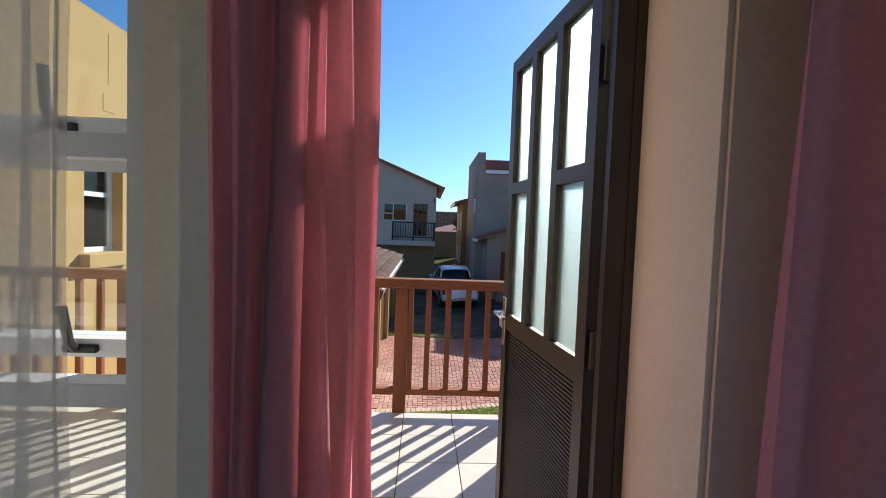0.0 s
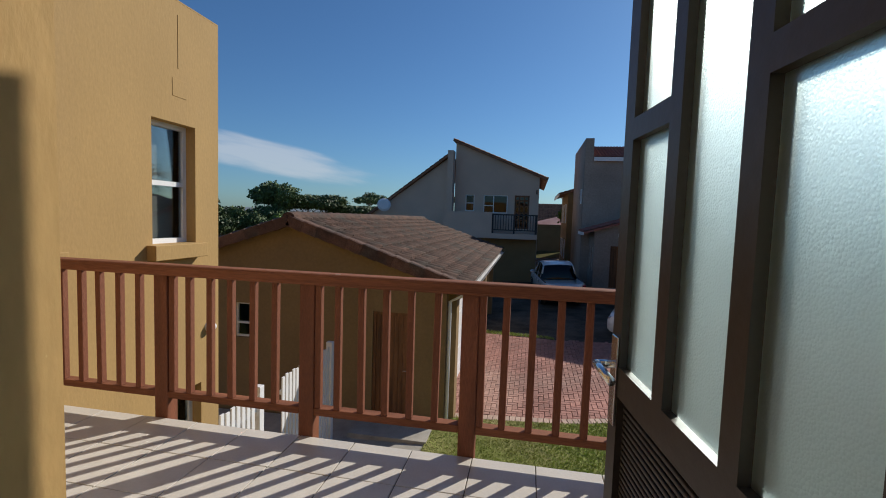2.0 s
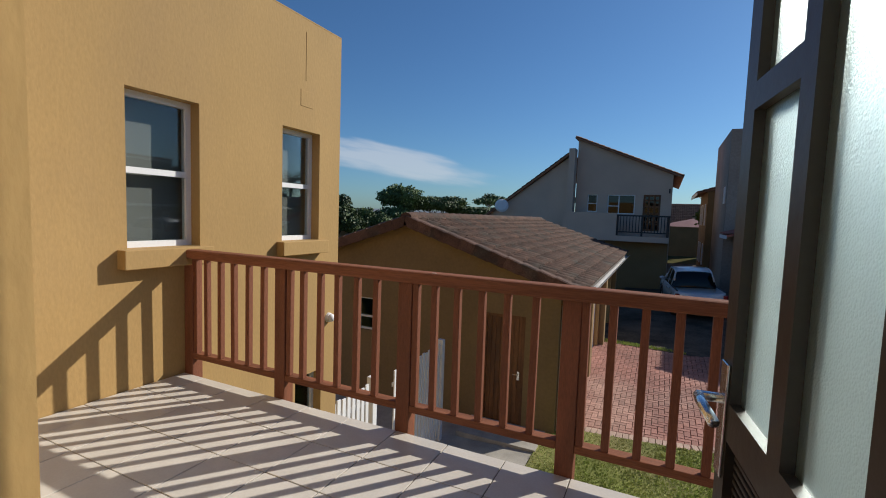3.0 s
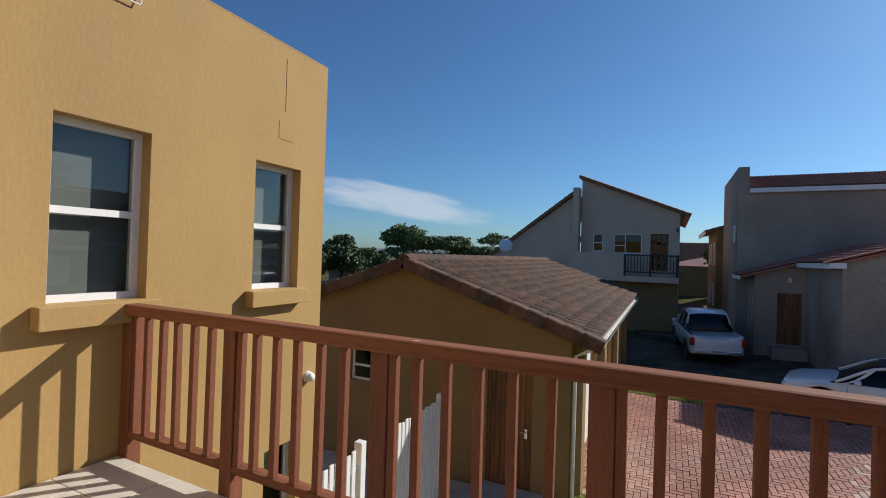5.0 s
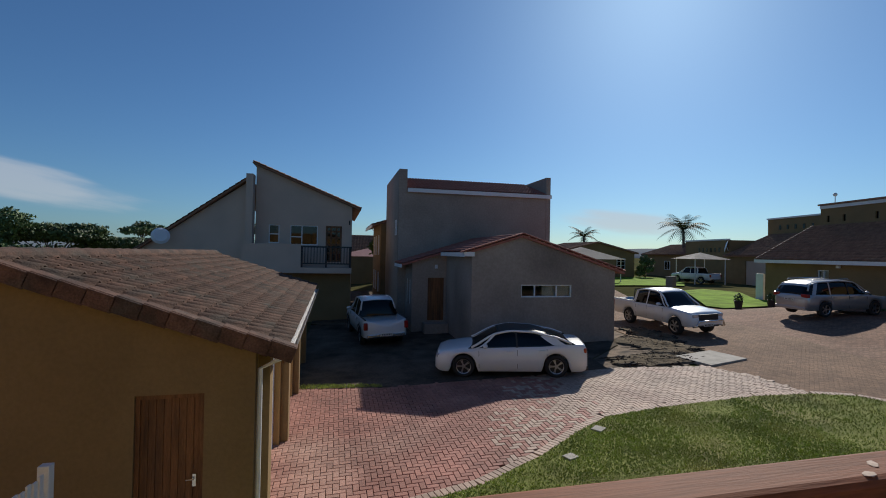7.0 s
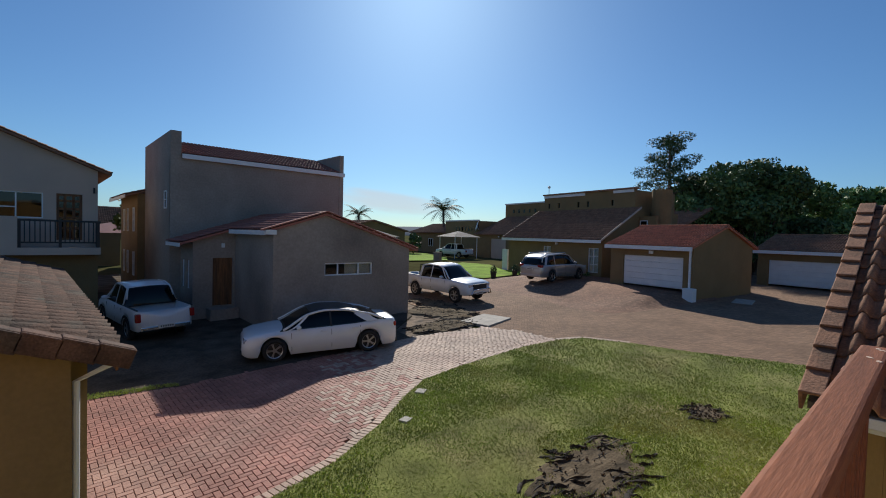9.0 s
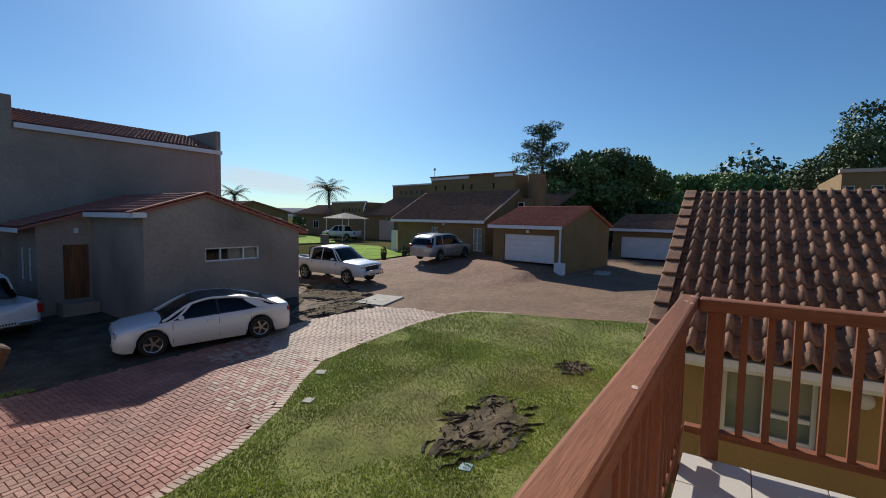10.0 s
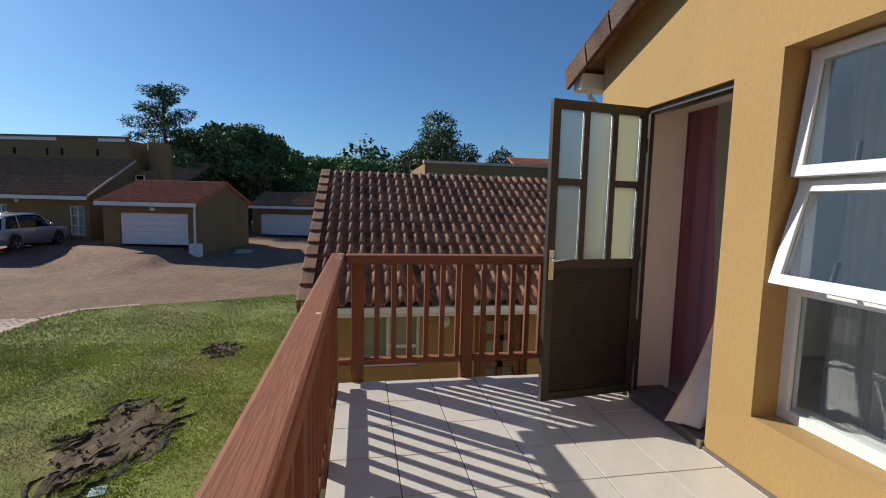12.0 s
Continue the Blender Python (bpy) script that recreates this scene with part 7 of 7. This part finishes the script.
def soil_patch(name, label, cx, cy, rx, ry, seed, height=0.07):
    """An uneven patch of churned soil with clods, laid on the lawn."""
    rng = random.Random(seed)
    ob = thing(name, label, "soil patch")
    bm = bmesh.new()
    rings = []
    for k in range(25):
        f = k / 24
        ring_ = []
        for i in range(80):
            a = 2 * math.pi * i / 80
            e = 1 + 0.45 * noise.noise((math.cos(a) * 1.7 + seed, math.sin(a) * 1.7, 2.0)) + 0.28 * noise.noise((math.cos(a) * 6 + seed, math.sin(a) * 6, 5.0))
            x, y = cx + rx * f * e * math.cos(a), cy + ry * f * e * math.sin(a)
            z = gz(x, y) + 0.028 + (1 - f ** 3) * height * (0.2 + 1.5 * abs(noise.noise((x * 2.4, y * 7.5, seed))) + 0.5 * noise.noise((x * 11, y * 15, seed)))
            if f == 1.0:
                z = gz(x, y) - 0.02
            ring_.append(bm.verts.new((x, y, z)))
        rings.append(ring_)
    for a, b in zip(rings, rings[1:]):
        for i in range(80):
            j = (i + 1) % 80
            bm.faces.new((a[i], b[i], b[j], a[j]))
    bmesh.ops.remove_doubles(bm, verts=bm.verts[:], dist=0.0005)
    part("soil", bm, SOIL_DRY, ob, smooth=True)
    for _ in range(int(20 + 45 * rx * ry)):
        a, q = rng.uniform(0, 6.28), math.sqrt(rng.random()) * 0.9
        x, y = cx + 1.35 * rx * q * math.cos(a), cy + 1.3 * ry * q * math.sin(a)
        ln, wd, hg, turn = rng.uniform(0.08, 0.30) * min(1.2, rx), rng.uniform(0.02, 0.07), rng.uniform(0.02, 0.06), rng.gauss(-22, 16)
        bm = bmesh.new()
        rows_r = []
        for i in range(9):
            f = i / 8 * 2 - 1
            env = math.sqrt(max(0.0, 1 - f * f))
            mid_y = 0.05 * math.sin(f * 3 + a * 3)
            rows_r.append([bm.verts.new((f * ln + rng.uniform(-0.02, 0.02), mid_y + g * wd * (0.35 + 0.65 * env) + rng.uniform(-0.012, 0.012), hz * hg * env * rng.uniform(0.5, 1.3) - 0.015))
                           for g, hz in ((-1.0, 0.0), (-0.55, 0.8), (0.0, 1.0), (0.35, 0.5), (1.0, 0.0))])
        for p, r in zip(rows_r, rows_r[1:]):
            for k in range(4):
                bm.faces.new((p[k], r[k], r[k + 1], p[k + 1]))
        bmesh.ops.transform(bm, matrix=pose(x, y, gz(x, y) + 0.03, 0, 0, turn), verts=bm.verts[:])
        part("clod", bm, SOIL_WET, ob)
    bm = bmesh.new()
    for _ in range(70):
        a, q = rng.uniform(0, 6.28), math.sqrt(rng.random()) * 0.98
        x, y = cx + rx * q * math.cos(a), cy + ry * q * math.sin(a)
        s = rng.uniform(0.008, 0.032)
        bmesh.ops.create_icosphere(bm, subdivisions=1, radius=s, matrix=pose(x, y, gz(x, y) + 0.05 + s * 0.3, rng.uniform(0, 90), rng.uniform(0, 90), rng.uniform(0, 90)) @ Matrix.Diagonal((1.5, 1, 0.65, 1)))
    for v in bm.verts:
        v.co += Vector((rng.uniform(-0.008, 0.008), rng.uniform(-0.008, 0.008), rng.uniform(-0.006, 0.006)))
    ob2 = part("loose_soil", bm, SOIL_DARK, ob)
    ob2["kind"] = "stuff"


soil_patch("soil_patch", "large patch of churned brown soil in the lawn", 4.45, 3.75, 1.25, 0.72, 3, 0.015)
soil_patch("soil_patch", "small patch of churned dark soil in the lawn", 8.45, 3.3, 0.45, 0.40, 5, 0.02)
soil_patch("soil_heap", "dark ridged heap of soil beside the grey house", 11.2, 15.0, 1.1, 1.6, 8, 0.07)
soil_patch("soil_heap", "dark wet soil beside the pickup", 12.2, 16.8, 0.7, 1.6, 9, 0.07)
soil_patch("soil_heap", "low trampled soil at the edge of the paving", 9.6, 13.1, 1.6, 0.7, 12, 0.05)
for x, y, a, s in ((3.21, 7.34, 20, 0.13), (4.45, 8.36, 35, 0.15)):
    bm = slab(-s, s, -s * 0.8, s * 0.8, -0.05, 0.045, pose(x, y, gz(x, y), 0, 0, a), 0.012)
    tagged(part("marker_block", bm, CONCRETE), "small pale concrete block set in the lawn", "concrete block", "blocks by the paving edge")
bm = slab(-0.12, 0.12, -0.10, 0.10, -0.05, 0.03, pose(3.05, 3.33, gz(3.05, 3.33), 0, 0, 15), 0.01)
tagged(part("drain_cover", bm, mat("blue_grey_metal", (0.16, 0.24, 0.27), 0.45, 0.4)), "small blue-grey drain cover in the lawn", "drain cover")
bm = slab(-0.95, 0.95, -0.68, 0.68, -0.06, 0.05, pose(11.55, 12.72, gz(11.55, 12.72), 0.7, -2, 12), 0.015)
tagged(part("manhole_slab", bm, CONCRETE), "pale concrete manhole slab at the road edge", "concrete slab")
bm = slab(-0.8, 0.8, -0.45, 0.45, -0.06, 0.03, pose(25.6, 7.0, gz(25.6, 7.0), 0.7, -2, 8), 0.015)
tagged(part("manhole_slab", bm, CONCRETE), "concrete manhole slab by the garage", "concrete slab")
for x, y in ((22.25, 21.85), (24.74, 21.9)):
    pl = thing("planter", "small dark planter with a green shrub on the lawn edge", "planter", group="planters on the lawn edge")
    bm = bmesh.new()
    bmesh.ops.create_cone(bm, cap_ends=True, segments=14, radius1=0.16, radius2=0.24, depth=0.5, matrix=pose(x, y, gz(x, y) + 0.25))
    part("pot", bm, BLACK, pl)
    leaves(pl, "shrub", [(x, y, gz(x, y) + 0.65, 0.22, 0.22, 0.28)], 160, 0.07, LEAF_DARK, np.random.default_rng(int(x)))
wb = thing("wheelie_bin", "grey refuse bin standing on the lawn", "bin")
m = pose(30.5, 37.4, gz(30.5, 37.4), 0, 0, 20)
block(wb, "body", m, (-0.35, 0.35, -0.35, 0.35, 0, 0.95), GREY_PLASTER, "", 0.04)
block(wb, "lid", m, (-0.38, 0.38, -0.38, 0.38, 0.955, 1.03), GREY_PLASTER, "", 0.02)
for k in range(7):
    x, y = 27.6 + 0.9 * (k % 2) - 0.15 * k, 22.8 - 0.95 * k
    if k in (2, 3):
        continue
    sh = thing("shrub", "low dark shrub at the foot of the house wall", "shrub", group="shrubs along the house")
    leaves(sh, "foliage", [(x, y, gz(x, y) + 0.3, 0.5, 0.5, 0.4)], 320, 0.09, LEAF_DARK, np.random.default_rng(k))
settle(before_bits, ESTATE)

# far left beyond the garage: fence, low buildings, parked car
for b, d, w, h, material in ((-37, 66, 7, 2.6, TILE_RED), (-20.5, 100, 9, 3.2, WHITE), (-10.0, 110, 8, 3.0, WHITE), (-15.5, 112, 10, 3.0, CREAM)):
    x, y = polar(b, d)
    hb = thing("far_building", "low building among the trees in the distance", "house", group="distant low buildings")
    block(hb, "wall", pose(x, y, gz(x, y), 0, 0, -b), (-w / 2, w / 2, -2, 2, -0.5, h - 0.5), CREAM)
    block(hb, "roof", pose(x, y, gz(x, y), 0, 0, -b), (-w / 2 - 0.3, w / 2 + 0.3, -2.3, 2.3, h - 0.498, h), material)
pf = thing("far_fence", "pale steel palisade fence beyond the garage", "fence")
for k in range(70):
    x, y = polar(-48 + 0.36 * k, 42)
    block(pf, "paling", pose(x, y, gz(x, y), 0, 0, 48 - 0.36 * k), (-0.04, 0.04, -0.02, 0.02, -0.2, 1.9), CONCRETE)
x, y = polar(-35.5, 36)
car("sedan", "pale blue-white car parked by the far fence", pose(x, y, gz(x, y), 0, 0, 20), CAR_WHITE, SEDAN)
dish = thing("satellite_dish", "white satellite dish behind the garage ridge", "satellite dish")
bm = bmesh.new()
bmesh.ops.create_cone(bm, cap_ends=True, segments=22, radius1=0.42, radius2=0.30, depth=0.08, matrix=pose(-9.6, 24.6, 2.0, 75, 0, 20))
part("dish", bm, WHITE, dish)
bm = bmesh.new()
tube(bm, [(-9.6, 24.65, 2.0), (-9.7, 25.4, 1.7)], 0.04)
part("arm", bm, WHITE, dish)


# ---- balcony floor tiles ----
slab_ob = bpy.data.objects["balcony_slab"]
XS = [-1.045 + 0.345 * k for k in range(-9, 4)]
XS = [LX + 0.006] + [x for x in XS if LX + 0.03 < x < -0.03] + [0.018]
YS = [-2.094] + [-0.355 - 0.345 * k for k in range(5, -1, -1) if -0.355 - 0.345 * k > -2.09] + [0.0]
shared = {}
for x0, x1 in zip(XS, XS[1:]):
    for y0, y1 in zip(YS, YS[1:]):
        key = (round(x1 - x0, 3), round(y1 - y0, 3))
        if key not in shared:
            bm = slab(0.003, x1 - x0 - 0.003, 0.003, y1 - y0 - 0.003, -0.0195, 0.0, bevel=0.002)
            me = bpy.data.meshes.new("floor_tile")
            bm.to_mesh(me)
            bm.free()
            me.materials.append(FLOOR_TILE)
            shared[key] = me
        o = new("floor_tile", shared[key])
        o.parent, o.matrix_local = slab_ob, pose(x0, y0, random.uniform(-0.0008, 0.0008))
part("grout_bed", slab(LX + 0.004, 0.012, WY1 + 0.004, -0.006, -0.0215, -0.006), GROUT, slab_ob)


# ---- red paving ----
def paver_prism(pts, fcs, x0, x1, y0, y1, top, m=None, c=0.006):
    k = len(pts)
    for z, q in ((top - 0.035, 0.0), (top - c, 0.0), (top, c)):
        for x, y in ((x0 + q, y0 + q), (x1 - q, y0 + q), (x1 - q, y1 - q), (x0 + q, y1 - q)):
            p = Vector((x, y, 0))
            p = m @ p if m is not None else p
            pts.append((p.x, p.y, gz(p.x, p.y) + z))
    for r in (0, 4):
        for i in range(4):
            j = (i + 1) % 4
            fcs.append((k + r + i, k + r + j, k + r + 4 + j, k + r + 4 + i))
    fcs.append((k + 8, k + 9, k + 10, k + 11))


def mesh_of(name, pts, fcs, material, parent):
    me = bpy.data.meshes.new(name)
    me.from_pydata(pts, [], fcs)
    me.materials.append(material)
    o = new(name, me)
    o.parent = parent
    return o


bed = bpy.data.objects["driveway_bed"]
U = 0.112
GAP = 0.005
pts, fcs, worn_p, worn_f = [], [], [], []
count = 0
for j in range(0, 92):
    for i in range(-2, 122):
        t = (i - j) % 4
        if t in (1, 2):
            continue
        x0, y0 = -2.48 + i * U, 6.40 + j * U
        x1, y1 = (x0 + 2 * U, y0 + U) if t == 0 else (x0 + U, y0 + 2 * U)
        cx, cy = (x0 + x1) / 2, (y0 + y1) / 2
        if not inside(cx, cy, DRIVE) or inside(cx, cy - 0.16, LAWN) or inside(cx - 0.1, cy - 0.1, LAWN) or inside(cx + 0.1, cy - 0.13, LAWN):
            continue
        if inside(cx, cy - 0.06 + 0.12 * noise.noise((cx * 1.3, cy, 4.0)), BARE):
            continue
        top = 0.008 + random.uniform(-0.003, 0.003)
        if count < 300 and cy < 8.6 and -1.2 < cx < 1.9:
            one, fc = [], []
            paver_prism(one, fc, x0 + GAP, x1 - GAP, y0 + GAP, y1 - GAP, top)
            mesh_of("paver", one, fc, PAVER, bed)
            count += 1
        else:
            dusty = cx - 0.35 * (cy - 9.0) + 1.6 * noise.noise((cx * 0.6, cy * 0.6, 1.0)) + random.uniform(-1.2, 1.2) > 3.6
            paver_prism(*((worn_p, worn_f) if dusty else (pts, fcs)), x0 + GAP, x1 - GAP, y0 + GAP, y1 - GAP, top)
mesh_of("paving", pts, fcs, PAVER, bed)["kind"] = "stuff"
mesh_of("dusty_paving", worn_p, worn_f, PAVER_WORN, bed)["kind"] = "stuff"
# header course along the lawn
edge = LAWN[1:12]
pts, fcs = [], []
carry = 0.0
for (ax, ay), (bx, by) in zip(edge, edge[1:]):
    d = math.hypot(bx - ax, by - ay)
    ang = math.degrees(math.atan2(by - ay, bx - ax))
    s = carry
    while s + 0.10 < d:
        m = pose(ax + (bx - ax) * s / d, ay + (by - ay) * s / d, 0, 0, 0, ang)
        paver_prism(pts, fcs, 0.004, 0.106, -0.02, 0.19, 0.022, m)
        s += 0.112
    carry = max(0.0, s - d)
mesh_of("kerb_course", pts, fcs, PAVER_WORN, bed)["kind"] = "stuff"

# ---- lawn blades ----
rng = np.random.default_rng(5)


def blades(name, label, area, n, height, outline, holes=()):
    x = rng.uniform(area[0], area[1], n)
    y = area[2] + (area[3] - area[2]) * rng.random(n) ** 1.0
    keep = [i for i in range(n) if inside(x[i], y[i], outline) and not any(((x[i] - hx) / hr) ** 2 + ((y[i] - hy) / hs) ** 2 < 1 for hx, hy, hr, hs in holes)]
    pts, fcs = [], []
    for i in keep:
        z = gz(x[i], y[i]) + 0.012
        worn = noise.noise((x[i] * 0.45, y[i] * 0.45, 7.0))
        h = height * (0.6 + 0.8 * rng.random()) * (1.0 if worn < 0.2 else 0.65)
        for _ in range(2):
            a = rng.uniform(0, 6.28)
            w = 0.010
            dx, dy = math.cos(a) * w, math.sin(a) * w
            lean = rng.normal(0, 0.6 * height, 2)
            k = len(pts)
            pts += [(x[i] - dx, y[i] - dy, z), (x[i] + dx, y[i] + dy, z), (x[i] + lean[0], y[i] + lean[1], z + h)]
            fcs.append((k, k + 1, k + 2))
    ob = mesh_of(name, pts, fcs, BLADE, None)
    tagged(ob, label, "grass", kind="stuff")
    return ob


HOLES = ((4.45, 3.75, 0.85, 0.5), (8.45, 3.3, 0.36, 0.3))
before_grass = set(scene.objects)
blades("grass", "short green lawn grass with worn patches", (-2.5, 9.0, 0.5, 9.2), 125000, 0.035, LAWN, HOLES)
blades("grass", "short green lawn grass towards the road", (9.0, 15.0, -2.0, 9.2), 30000, 0.045, LAWN, HOLES)
blades("grass", "thin ragged grass strip along the end of the paving", (-2.5, 0.3, 12.6, 13.5), 2600, 0.05, [(-2.5, 13.1), (0.1, 12.62), (0.1, 12.85), (-2.5, 13.5)])
settle(before_grass, ESTATE)
